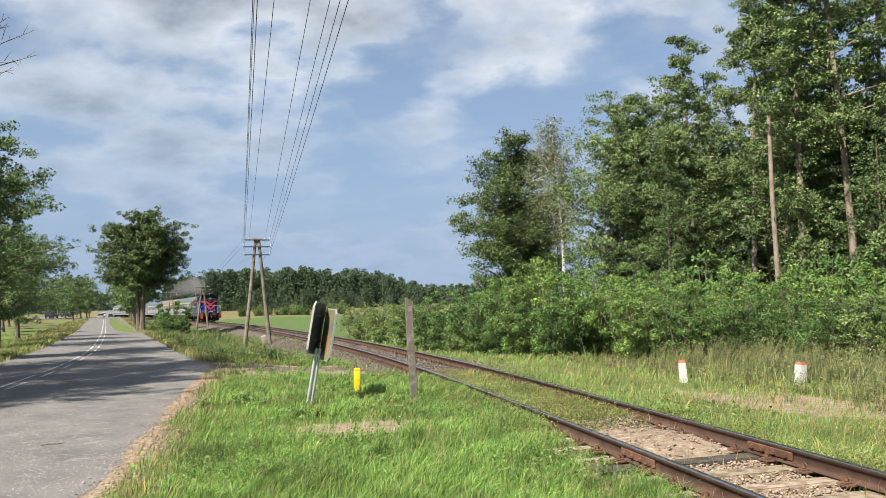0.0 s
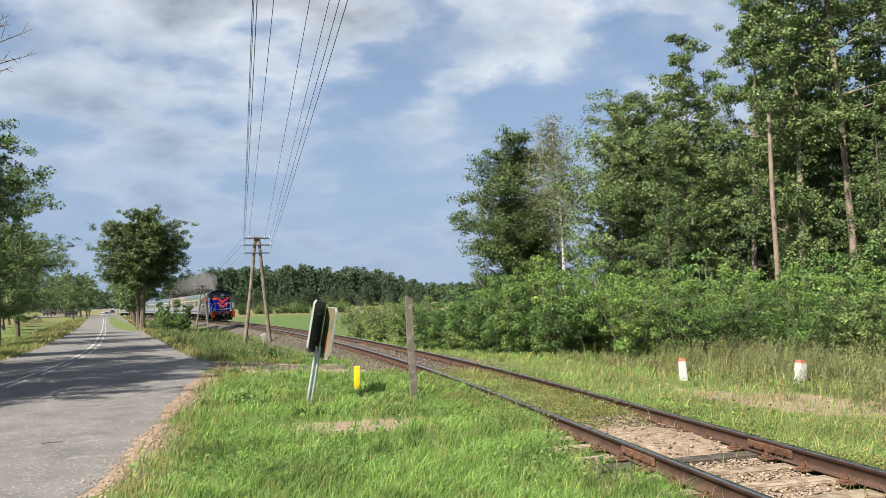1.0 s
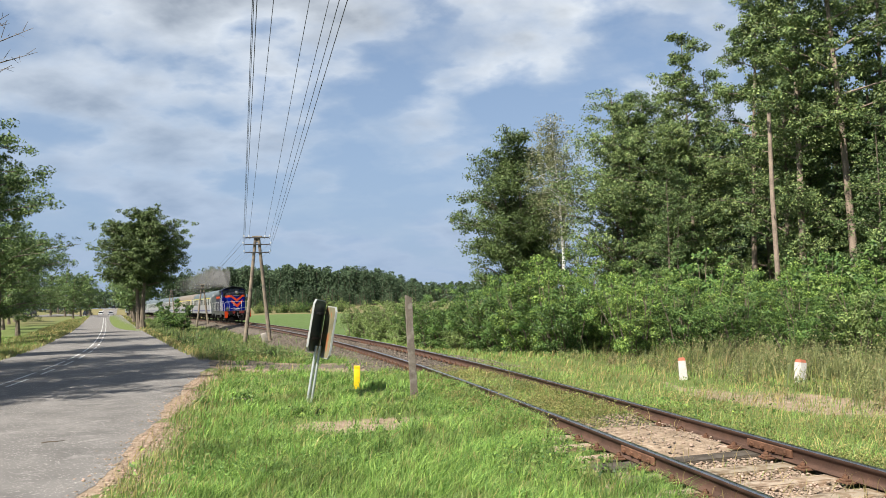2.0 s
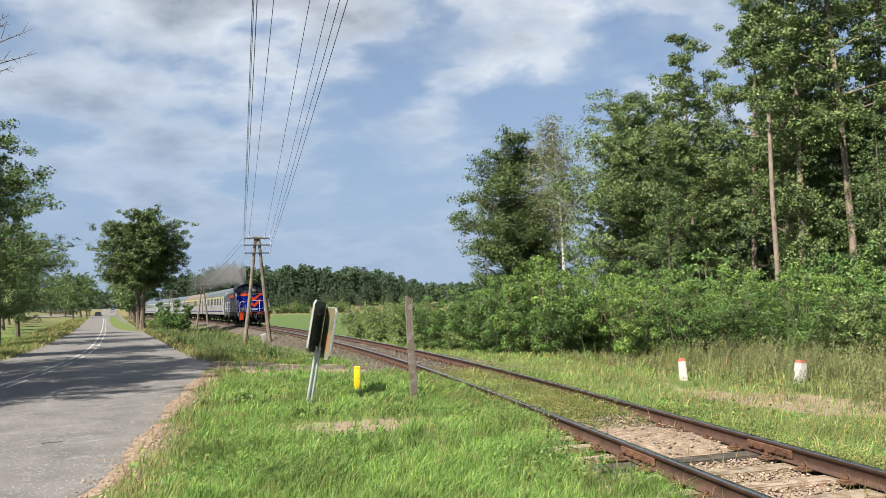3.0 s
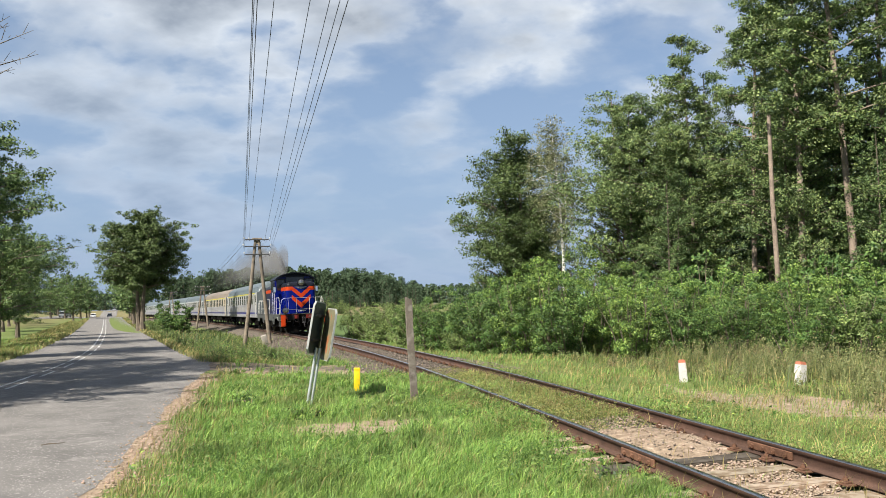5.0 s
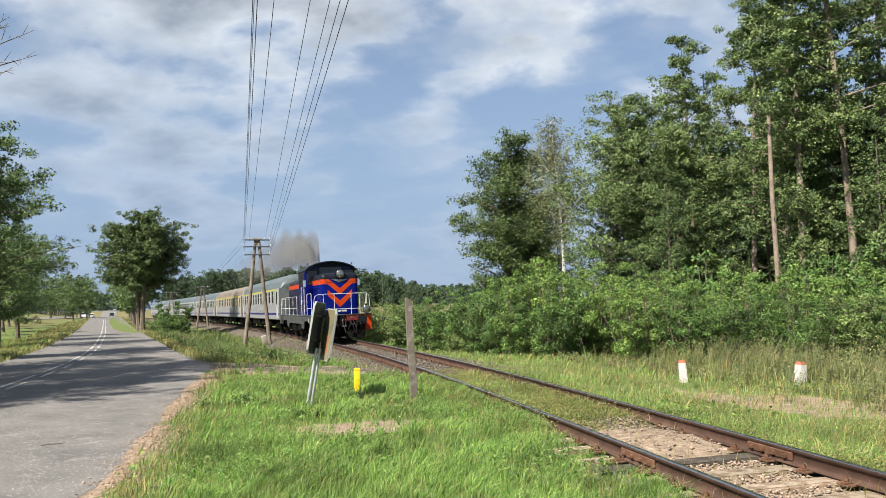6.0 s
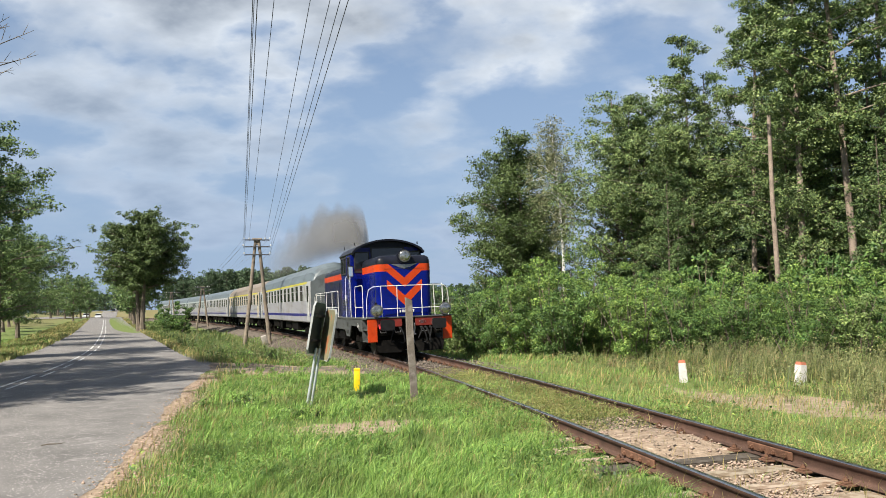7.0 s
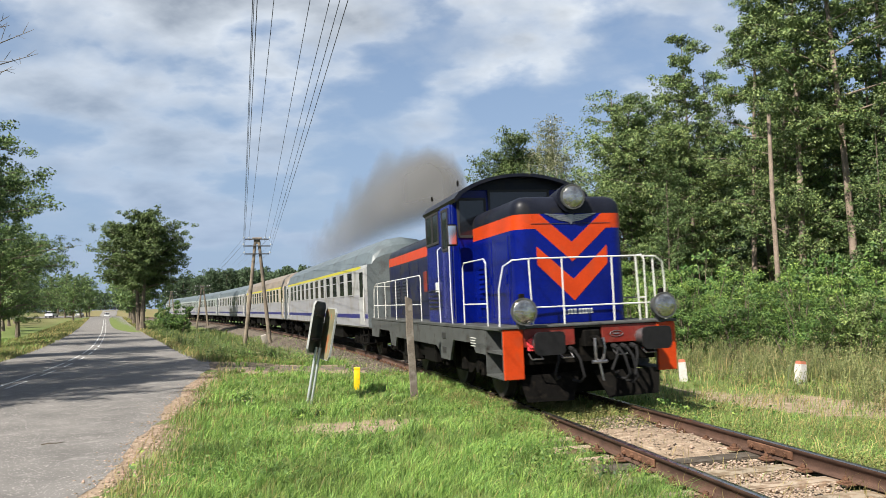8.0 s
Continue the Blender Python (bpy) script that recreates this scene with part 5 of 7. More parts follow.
    set_at(b, 9.9, 63, 0)
    set_at(copy_thing(a, Matrix()), 9.2, 69, 130, 0.72)
    c = tree(13, 11.0, 2.2, 2.0, 4200, 0.24, M_ALDER2, M_BARK, "thin young tree with an open crown", 0.1, "tall", 22)
    set_at(c, 10.6, 50, 0, 0.62)
    set_at(copy_thing(c, Matrix()), 11.5, 52, 100, 0.6)


def bushes_on_the_right():
    rng = np.random.default_rng(33)
    models = [shrub(51, 3.3, 1.7, 22000, 0.068, M_SHRUB, "bright green hazel bush in full leaf"),
              shrub(52, 2.7, 1.5, 17500, 0.066, M_SHRUB2, "dark green bushy thicket with small leaves"),
              shrub(53, 2.3, 1.3, 7000, 0.085, M_WILLOW, "grey-green willow scrub beside the track"),
              shrub(54, 4.0, 2.0, 26000, 0.07, M_SHRUB, "tall leafy bush at the wood's edge"),
              shrub(55, 3.4, 1.8, 5500, 0.14, M_SHRUB2, "shaded dense bush behind the thicket")]
    # front edge of the thicket along the track, then deeper rows
    edge = [(1.2, 43, 2, 0.8), (2.6, 37, 2, 1.0), (1.6, 33.5, 2, 0.95), (0.6, 36.5, 2, 0.7), (3.5, 39, 0, 0.8), (2.6, 30.8, 1, 0.95), (2.2, 34.5, 2, 0.9), (3.9, 33.5, 0, 0.95), (3.5, 28.6, 0, 1.2), (5.6, 31.0, 3, 1.2), (4.4, 27.2, 1, 1.15), (3.6, 32.0, 3, 1.05),
            (5.5, 27.6, 3, 0.82), (6.2, 25.2, 0, 0.95), (7.6, 27.6, 3, 0.8), (7.6, 24.4, 1, 0.95), (9.0, 26.4, 0, 1.0), (9.0, 23.4, 1, 0.9), (10.6, 25.2, 0, 0.95), (10.4, 22.6, 1, 0.9),
            (12.0, 24.6, 0, 1.0), (11.8, 22.0, 2, 0.95), (13.4, 22.8, 1, 1.0), (14.6, 24.6, 0, 0.9), (13.0, 20.8, 1, 0.75), (15.2, 21.4, 1, 0.9), (16.4, 23.0, 0, 1.0), (15.0, 19.4, 2, 0.8)]
    # The first two use the darker bush to stand in for a shaded hollow.
    edge += [(2.3, 33.2, 1, 1.3), (1.9, 35.5, 1, 1.25), (2.9, 30.2, 1, 1.2), (-0.7, 41, 1, 1.2), (0.5, 40, 1, 1.3), (1.2, 38, 1, 1.25), (-1.6, 45, 2, 1.15), (-2.6, 47, 2, 1.1), (-4.4, 51.5, 2, 1.1)]
    edge += [(-5.2, 56, 2, 1.15), (-3.0, 51, 2, 1.25), (-2.0, 46.5, 1, 1.05), (-3.9, 54, 2, 1.25), (-6.8, 58, 2, 1.15)]
    edge += [(-6.2, 60, 2, 1.1), (-4.8, 56, 2, 1.0), (-3.4, 53, 2, 1.1), (-2.2, 49, 2, 1.0), (-0.9, 45.5, 2, 1.0), (0.3, 41.5, 2, 0.95), (-1.0, 52, 1, 1.0), (-3.6, 60, 2, 1.1), (0.6, 47, 2, 1.1), (-5.6, 66, 2, 1.0), (1.6, 50, 0, 0.9), (2.4, 45, 0, 0.95)]
    places = [(i, x, y, rng.uniform(0, 360), s) for x, y, i, s in edge]
    for k in range(20):
        u = rng.uniform(0, 1)
        places.append((4, 6 + 14 * u + rng.normal(0, 0.8), 33 - 8 * u + rng.uniform(0, 5), rng.uniform(0, 360), rng.uniform(0.8, 1.4)))
    grove(models, places, "bushes of the thicket")


def trees_by_the_road():
    m = tree(61, 11.4, 4.2, 4.2, 60000, 0.2, M_MAPLE, M_BARK, "round-crowned maple with a knobbly double trunk on the verge", 0.25, "ball", 60, stems=2)
    set_at(m, -28.9, 74, 40)
    tagged(m, group="roadside trees")
    r = [tree(62, 11.5, 4.6, 3.2, 40000, 0.15, M_ROADSIDE, M_BARK, "leafy roadside ash with an open crown", 0.26, "oval", 44),
         tree(63, 13.0, 4.8, 2.4, 32000, 0.15, M_ROADSIDE, M_BARK, "tall roadside tree with hanging outer branches", 0.28, "oval", 46),
         tree(66, 12.5, 4.8, 2.4, 3200, 0.48, M_ROADSIDE, M_BARK, "distant roadside tree with a rounded crown", 0.28, "oval", 40)]
    # left verge, from beside the camera into the distance; their shade falls on the road
    left = [(0, -15.0, 13.5, 30, 0.95), (1, -16.6, 17.0, 90, 1.15), (0, -18.4, 23.5, 0, 0.88), (0, -20.7, 31.0, 200, 0.93), (1, -25.2, 43.0, 10, 0.78), (0, -30.2, 52.0, 120, 0.70), (1, -33.4, 60.0, 260, 0.62), (2, -88, 178, 20, 0.85), (2, -93, 181, 80, 0.8), (2, -82.5, 178, 140, 0.75), (2, -41.0, 70, 30, 0.62), (2, -46.0, 80, 30, 0.6),
            (2, -53, 92, 100, 0.62), (2, -59, 104, 10, 0.65), (2, -66, 118, 300, 0.65), (2, -75.9, 160, 60, 0.76), (2, -68.2, 141, 10, 0.62), (2, -87.6, 188, 10, 0.6), (2, -132, 262, 45, 1.05), (2, -141, 264, 20, 1.05), (2, -150, 260, 10, 1.1), (2, -160, 258, 77, 1.1), (2, -172, 262, 20, 1.1),
            # right verge between road and rails
            (0, -33.4, 84, 80, 0.8), (2, -38.4, 95, 0, 0.74), (2, -43.8, 108, 160, 0.8), (2, -49.8, 122, 220, 0.75), (2, -56.5, 138, 10, 0.8), (2, -62.4, 152, 60, 0.75)]
    grove(r, left, "roadside trees")
    s = [shrub(64, 3.2, 1.7, 9000, 0.14, M_SHRUB2, "dark round bush between road and rails"),
         shrub(65, 2.2, 1.6, 6000, 0.12, M_WILLOW, "low grey-green scrub on the verge")]
    grove(s, [(0, -21.7, 62.0, 0, 1.0), (1, -23.4, 67, 40, 0.7), (1, -26, 70, 80, 0.9), (0, -29.6, 82, 10, 0.8), (1, -34, 92, 0, 0.8), (1, -44, 60, 0, 0.7), (0, -52, 78, 30, 0.8), (1, -60, 86, 90, 1.0), (1, -40, 66, 90, 0.6),
              (0, -70, 98, 30, 1.0), (1, -78, 108, 90, 1.0), (0, -36, 200, 0, 1.0), (1, -31, 200, 0, 1.7), (1, -27.5, 200, 50, 1.7), (0, -54, 206, 50, 1.1), (1, -50, 206, 50, 1.5), (1, -40, 203, 90, 1.6), (0, -33.5, 201, 50, 1.0), (1, -44, 204, 0, 1.2), (0, -46.5, 204, 10, 0.8), (0, -42, 203, 70, 0.85), (0, -38, 202, 140, 0.9)], "scattered bushes")


def far_woods():
    """The pine wood behind the fields: many trees nobody could count."""
    rng = np.random.default_rng(8)
    V, F, n = [], [], 0
    T, TF, tn = [], [], 0
    spots = []
    for k in range(430):
        u = rng.uniform(0, 1)
        x = -118 + 106 * u
        deep = rng.uniform(0, 1) ** 1.6
        y = 318 + 0.28 * (x + 128) * 0.6 + deep * 60
        h = rng.uniform(13.5, 16.8) * (0.82 + 0.18 * math.sin(math.pi * (0.25 + 0.7 * u))) * (1.1 if u > 0.15 else 0.95) * (1 - 0.28 * max(0, (u - 0.8) / 0.2))
        spots.append((x, y, h * rng.uniform(0.86, 1.06), 0))
    for k in range(90):   # leafy trees and scrub along its foot
        x = rng.uniform(-118, -14)
        spots.append((x, 312 + 0.17 * (x + 128) + rng.uniform(-3, 3), rng.uniform(3.5, 9.0), 1))
    for k in range(260):   # the low line on the horizon
        x = rng.uniform(-60, 90)
        spots.append((x, 640 + rng.uniform(0, 60), rng.uniform(13, 17), 0))
    for k in range(240):
        x = rng.uniform(-420, -230)
        spots.append((x, 560 + rng.uniform(0, 60), rng.uniform(11, 15), 0))
    for k in range(60):   # behind the roadside trees
        spots.append((rng.uniform(-200, -158), rng.uniform(300, 340), rng.uniform(8, 11), 1))
    for x, y, h, kind in spots:
        z = land1(x, y)
        m = 460 if y < 500 else 80
        v = rng.uniform(0, 1, m) ** 0.8
        c = np.c_[np.zeros(m), np.zeros(m), h * (0.05 + 0.95 * v)]
        ang, rad = rng.uniform(0, 2 * math.pi, m), (h * 0.30 * (1.05 - v) ** 0.5) * rng.uniform(0.3, 1.1, m)
        c[:, 0], c[:, 1] = np.cos(ang) * rad, np.sin(ang) * rad
        vv, ff = leaves(rng, c, 0.22, m, h * (0.056 if y < 500 else 0.14), 0.4)
        V.append(vv + (x, y, z)); F.append(ff + n); n += len(vv)
        w = 0.16
        T.append(np.array([(x - w, y, z), (x + w, y, z), (x + w * 0.4, y, z + h * 0.9), (x - w * 0.4, y, z + h * 0.9), (x, y - w, z), (x, y + w, z), (x, y + w * 0.4, z + h * 0.9), (x, y - w * 0.4, z + h * 0.9)]))
        TF.append(np.array([(0, 1, 2, 3), (4, 5, 6, 7)]) + tn); tn += 8
    tagged(quick("far_pine_wood", np.concatenate(V), np.concatenate(F), M_PINE_SHADE), "dark green pine wood on the far side of the fields", "wood", kind="stuff")
    tagged(quick("far_pine_trunks", np.concatenate(T), np.concatenate(TF), M_BARK), "slim brown trunks of the far pine wood", "wood", kind="stuff")


def blades(name, pts, height, width, mat, label, seed, bend=0.35, droop=0.0):
    """Grass: each blade a tapered, bent strip."""
    rng = np.random.default_rng(seed)
    n = len(pts)
    ang = rng.uniform(0, 2 * math.pi, n)
    side = np.c_[np.cos(ang), np.sin(ang), np.zeros(n)]
    to = rng.uniform(0, 2 * math.pi, n)
    wind = np.c_[np.cos(to) + 0.6, np.sin(to) + 0.1, np.zeros(n)] * (bend * rng.uniform(0.2, 1.3, n))[:, None]
    h, w = height[:, None], width[:, None]
    up = np.array((0, 0, 1.0))
    a, b = pts - side * w * 0.5, pts + side * w * 0.5
    m = pts + up * h * 0.55 + wind * h * 0.35
    c, d = m - side * w * 0.42, m + side * w * 0.42
    t = pts + up * h * (1 - 0.25 * bend) + wind * h * 1.05
    V = np.stack([a, b, c, d, t], 1).reshape(-1, 3)
    i = np.arange(n)[:, None] * 5
    F = np.stack([i + (0, 1, 3), i + (0, 3, 2), i + (2, 3, 4)], 1).reshape(-1, 3)
    return tagged(quick(name, V, F, mat), label, "grass", kind="stuff")


def meadow():
    rng = np.random.default_rng(77)

    def scatter(n, near, far, power, x_lo=-0.62, x_hi=0.62):
        u = rng.uniform(0, 1, n)
        y = near * (far / near) ** (u ** power)
        x = y * rng.uniform(x_lo, x_hi, n)
        return x, y

    def free(x, y, verge=0.28):
        d, s = to_track(x, y)
        rd = road_dist(x, y)
        tuft = np.sin(x * 2.3 + 1.3 * np.sin(y * 1.1)) * np.sin(y * 1.9 + x * 0.6) * 0.5 + 0.5
        dens = 0.45 + 0.55 * tuft
        dens *= 1 - 0.93 * sandy(x, y)
        dens *= np.where((rd > ROAD_LEFT - 0.25) & (rd < verge + road_right(y)), 0, 1)
        dens *= np.where(abs(abs(d) - 0.7535) < 0.1, 0, 1)
        inside = (d > -0.86 - 0.06 * np.sin(s * 1.3)) & (d < 1.0 + 0.2 * np.sin(s * 0.9))
        grown = step(2.8, 3.8, s) * (1 - step(12.5, 14.5, s))
        dens *= np.where(inside, 0.02 + 0.5 * grown, 1)
        dens *= np.where((s > 13.5) & (d > -1.5 - step(22, 28, s) - 0.4 * np.sin(s * 0.35)) & (d < 2.6), 0.06, 1)
        dens *= np.where((d > 0.85) & (d < 5.2) & (s < 16), 0.5 + 0.5 * (np.sin(x * 1.2 + 0.7) * np.sin(y * 0.9) > 0.35), 1)
        dens *= np.where((d > -1.45) & (d < -0.8) & (s > 0.4) & (s < 2.6), 0.45, 1)
        return dens, d, s, rd
    # lush grass in the foreground and along the verges
    x, y = scatter(400000, 4.2, 60, 0.92)
    dens, d, s, rd = free(x, y)
    keep = rng.uniform(0, 1, len(x)) < dens * np.where(d > 2.2, 0.8, 1)
    x, y, d = x[keep], y[keep], d[keep]
    h = rng.uniform(0.05, 0.17, len(x)) * (1 + 0.5 * np.sin(x * 1.7) * np.sin(y * 1.3)) * np.where(y > 26, 1.6, 1) * np.where(abs(d) < 1.0, 0.85, 1)
    blades("lush_grass", np.c_[x, y, land(x, y)], h, rng.uniform(0.0035, 0.0075, len(x)) * np.maximum(1, y / 10), M_GRASS, "lush green uncut grass of the verge", 1, 0.55)
    # tussocks: blades that fan out from one root
    cx, cy = scatter(5200, 4.6, 34, 0.95, -0.45, 0.3)
    dens, d, s, rd = free(cx, cy, 0.75)
    keep = (rng.uniform(0, 1, len(cx)) < dens) & (d < -0.95)
    cx, cy = cx[keep], cy[keep]
    n = 26
    tall = (rng.uniform(0.10, 0.26, len(cx)) * (1 + 0.35 * np.sin(cx * 1.1 + 2) * np.sin(cy * 0.8)))[:, None] * rng.uniform(0.6, 1.1, (len(cx), n))
    x, y = (cx[:, None] + rng.normal(0, 0.035, tall.shape)).ravel(), (cy[:, None] + rng.normal(0, 0.035, tall.shape)).ravel()
    blades("grass_tussocks", np.c_[x, y, land(x, y)], tall.ravel(), rng.uniform(0.004, 0.008, len(x)) * np.maximum(1, y / 10), M_TUSSOCK, "taller tussocks of bright green grass", 6, 0.85)
    # clover and plantain: a low leafy carpet in patches
    x, y = scatter(26000, 8.5, 26, 0.9, -0.42, 0.2)
    dens, d, s, rd = free(x, y, 0.8)
    patch = (np.sin(x * 0.9 + 0.4) * np.sin(y * 0.55 + x * 0.3) > 0.1) | ((d > -2.3) & (s > 1))
    keep = (rng.uniform(0, 1, len(x)) < dens * np.where(patch, 1, 0.12)) & (d < -0.9)
    x, y = x[keep], y[keep]
    rep = 5
    f = rng.uniform(0.2, 1, (len(x), rep))
    c = np.stack([x[:, None] + rng.normal(0, 0.05, f.shape), y[:, None] + rng.normal(0, 0.05, f.shape), land(x, y)[:, None] + f * rng.uniform(0.06, 0.17, len(x))[:, None]], -1).reshape(-1, 3)
    V, F = leaves(rng, c, 0.012, len(c), 0.03, 0.9)
    tagged(quick("clover_patches", V, F, M_CLOVER), "low clover and plantain leaves among the grass", "weeds", kind="stuff")
    # straw among it
    x, y = scatter(52000, 4.2, 45, 0.9)
    dens, d, s, rd = free(x, y, 0.3)
    dry = 0.2 + 0.8 * step(2.0, 3.0, d) + 0.75 * (1 - step(0.5, 1.4, rd - road_right(y)))
    keep = rng.uniform(0, 1, len(x)) < np.maximum(dens, 0.3 * (sandy(x, y) > 0.5) * (rd > road_right(y) + 0.15)) * dry
    x, y, d = x[keep], y[keep], d[keep]
    blades("dry_grass", np.c_[x, y, land(x, y)], rng.uniform(0.1, 0.32, len(x)), rng.uniform(0.004, 0.008, len(x)) * np.maximum(1, y / 8), M_STRAW, "pale dry grass stalks", 2, 0.7)
    # tall weeds before the bushes and on the embankment
    x, y = scatter(90000, 12, 80, 0.8)
    dens, d, s, rd = free(x, y)
    band = step(4.0, 6.0, d + rng.normal(0, 0.6, len(x))) * (y < 45) * 0.3 + (d < -3.2) * (rd > 0.45 + road_right(y) + rng.normal(0, 0.2, len(x))) * step(28, 31, y) * 0.9
    keep = rng.uniform(0, 1, len(x)) < dens * band
    x, y = x[keep], y[keep]
    d, s = to_track(x, y)
    h = rng.uniform(0.2, 0.75, len(x)) * np.where(d > 0, 1.0, 0.95) * (0.7 + 0.5 * np.sin(x * 0.9 + y * 0.7) ** 2)
    blades("tall_weeds", np.c_[x, y, land(x, y)], h, rng.uniform(0.012, 0.022, len(x)) * np.maximum(1, y / 22), M_WEED, "tall grey-green weeds and grasses", 3, 0.45)
    k = rng.uniform(0, 1, len(x)) < 0.22
    blades("straw_weeds", np.c_[x[k], y[k], land(x[k], y[k])], h[k] * 1.15, rng.uniform(0.008, 0.014, k.sum()) * np.maximum(1, y[k] / 22), M_STRAW, "straw-coloured seeding stalks", 4, 0.4)
    # rank growth between the road and the embankment
    x, y = scatter(36000, 28, 78, 0.9, -0.45, -0.1)
    dens, d, s, rd = free(x, y)
    keep = rng.uniform(0, 1, len(x)) < dens * np.where(np.sin(x * 1.3 + y * 0.4) * np.sin(y * 0.6) > -0.1, 1, 0.25) * (d < -3.9) * (rd > 0.4 + road_right(y) + rng.normal(0, 0.2, len(x)))
    x, y = x[keep], y[keep]
    h = rng.uniform(0.2, 0.7, len(x)) * (0.6 + 0.6 * np.sin(x * 0.8 + y * 0.55) ** 2)
    blades("rank_weeds", np.c_[x, y, land(x, y)], h, rng.uniform(0.012, 0.028, len(x)) * np.maximum(1, y / 35), M_RANK, "rank grey-green nettles and grasses beside the road", 5, 0.5)
    # grass and dry stalks along both edges of the road
    y = 27 * (140 / 27) ** rng.uniform(0, 1, 30000)
    out = rng.uniform(0.05, 3.6, len(y))
    right = rng.uniform(0, 1, len(y)) < 0.65
    x = road_mid(y) + np.where(right, road_right(y) + out, ROAD_LEFT - out)
    d, s = to_track(x, y)
    keep = (d < -3.0) & ~(right & (abs(y - 25.0 + (x + 6) * 0.22) < 2.0))
    x, y = x[keep], y[keep]
    h = rng.uniform(0.08, 0.34, len(x))
    for name, pick, mat, label in (("edge_grass", slice(0, None, 2), M_WEED, "olive grass along the road's edge"), ("edge_stalks", slice(1, None, 2), M_STRAW, "dry stalks along the road's edge")):
        px, py = x[pick], y[pick]
        blades(name, np.c_[px, py, land(px, py)], h[pick], rng.uniform(0.008, 0.016, len(px)) * np.maximum(1, py / 18), mat, label, 12, 0.6)
    # bushy herbs that crowd the verge between the road's edge and the bank
    x, y = scatter(7500, 27, 84, 0.85, -0.47, -0.08)
    d, s = to_track(x, y)
    rd = road_dist(x, y)
    keep = (d < -2.9) & (rd > road_right(y) + 0.25 + rng.uniform(0, 0.4, len(x))) & (rng.uniform(0, 1, len(x)) < 0.45 + 0.55 * (np.sin(x * 0.9 + y * 0.5) > -0.3)) & (abs(y - 25.0 + (x + 6) * 0.22) > 2.2)
    x, y = x[keep], y[keep]
    hgt = rng.uniform(0.15, 0.55, len(x)) * (0.7 + 0.6 * np.sin(x * 0.7 + y * 0.45) ** 2)
    for name, pick, mat, label in (("rank_herbs", slice(0, None, 3), M_BUSHY, "dry olive-brown herbs on the verge"), ("nettle_beds", slice(1, None, 3), M_RANK, "dark nettles crowding the verge"), ("green_herbs", slice(2, None, 3), M_CLOVER, "fresh green herbs below the bank")):
        px, py, ph = x[pick], y[pick], hgt[pick]
        f = rng.uniform(0.05, 1, (len(px), 26))
        c = np.stack([px[:, None] + rng.normal(0, 0.15, f.shape) * (1.3 - 0.7 * f), py[:, None] + rng.normal(0, 0.15, f.shape) * (1.3 - 0.7 * f), land(px, py)[:, None] + f * ph[:, None]], -1).reshape(-1, 3)
        V, F = leaves(rng, c, 0.03, len(c), 0.062, 0.25)
        tagged(quick(name, V, F, mat), label, "weeds", kind="stuff")
    # bushy weeds: stems with tiny leaves
    x, y = scatter(5200, 11, 34, 0.8, 0.0, 0.66)
    dens, d, s, rd = free(x, y)
    keep = (rng.uniform(0, 1, len(x)) < step(4.2, 6.2, d)) & (d < 9.5) & (rng.uniform(0, 1, len(x)) > 0.9 * sandy(x, y)) & (np.hypot(x - 5.3, y - 17) > 0.9) & (np.hypot(x - 7.6, y - 16.3) > 0.9)
    x, y = x[keep], y[keep]
    hgt = rng.uniform(0.18, 0.62, len(x)) * (0.75 + 0.5 * step(6, 9, x)) * (0.8 + 0.6 * step(6.2, 7.5, d[keep]))
    stems = 6
    sx, sy = (x[:, None] + rng.normal(0, 0.05, (len(x), stems))).ravel(), (y[:, None] + rng.normal(0, 0.05, (len(x), stems))).ravel()
    sh = (hgt[:, None] * rng.uniform(0.6, 0.98, (len(x), stems))).ravel()
    blades("weed_stems", np.c_[sx, sy, land(sx, sy)], sh, rng.uniform(0.009, 0.016, len(sx)), M_BUSHY, "upright stems of mugwort and goldenrod", 8, 0.25)
    rep = 44
    f = rng.uniform(0.08, 1, (len(x), rep))
    c = np.stack([x[:, None] + rng.normal(0, 0.055, f.shape) * (1.4 - 0.9 * f), y[:, None] + rng.normal(0, 0.055, f.shape) * (1.4 - 0.9 * f), land(x, y)[:, None] + f * hgt[:, None]], -1).reshape(-1, 3)
    V, F = leaves(rng, c, 0.015, len(c), 0.042, 0.1)
    tagged(quick("bushy_weeds", V, F, M_BUSHY), "bushy olive-green weeds before the thicket", "weeds", kind="stuff")
    # low creeping weeds in and beside the old track
    x, y = scatter(90000, 5, 24, 0.9, -0.3, 0.66)
    d, s = to_track(x, y)
    patch = 0.35 + 0.65 * (np.sin(x * 2.1 + y) * np.sin(y * 1.4 - x * 0.5) > -0.2)
    between = (d > -1.7) * (d < 0.95) * step(3.0, 3.9, s) * (1 - step(13, 16, s))
    beyond = (d > 0.9) * (1 - step(3.5, 6.0, d)) * (s < 17) * 0.2 * (1 - 0.95 * sandy(x, y))
    keep = (rng.uniform(0, 1, len(x)) < patch * np.maximum(between, beyond)) & (abs(abs(d) - 0.7535) > 0.07)
    x, y = x[keep], y[keep]
    rep = 9
    f = rng.uniform(0, 1, (len(x), rep))
    c = np.stack([x[:, None] + rng.normal(0, 0.045, f.shape), y[:, None] + rng.normal(0, 0.045, f.shape), land(x, y)[:, None] + f * rng.uniform(0.03, 0.15, len(x))[:, None]], -1).reshape(-1, 3)
    V, F = leaves(rng, c, 0.012, len(c), 0.028, 0.5)
    tagged(quick("creeping_weeds", V, F, M_OLIVE), "low olive weeds creeping over the old track", "weeds", kind="stuff")
    # leaf litter and straw on the road's shoulder
    y = rng.uniform(5, 24, 2200)
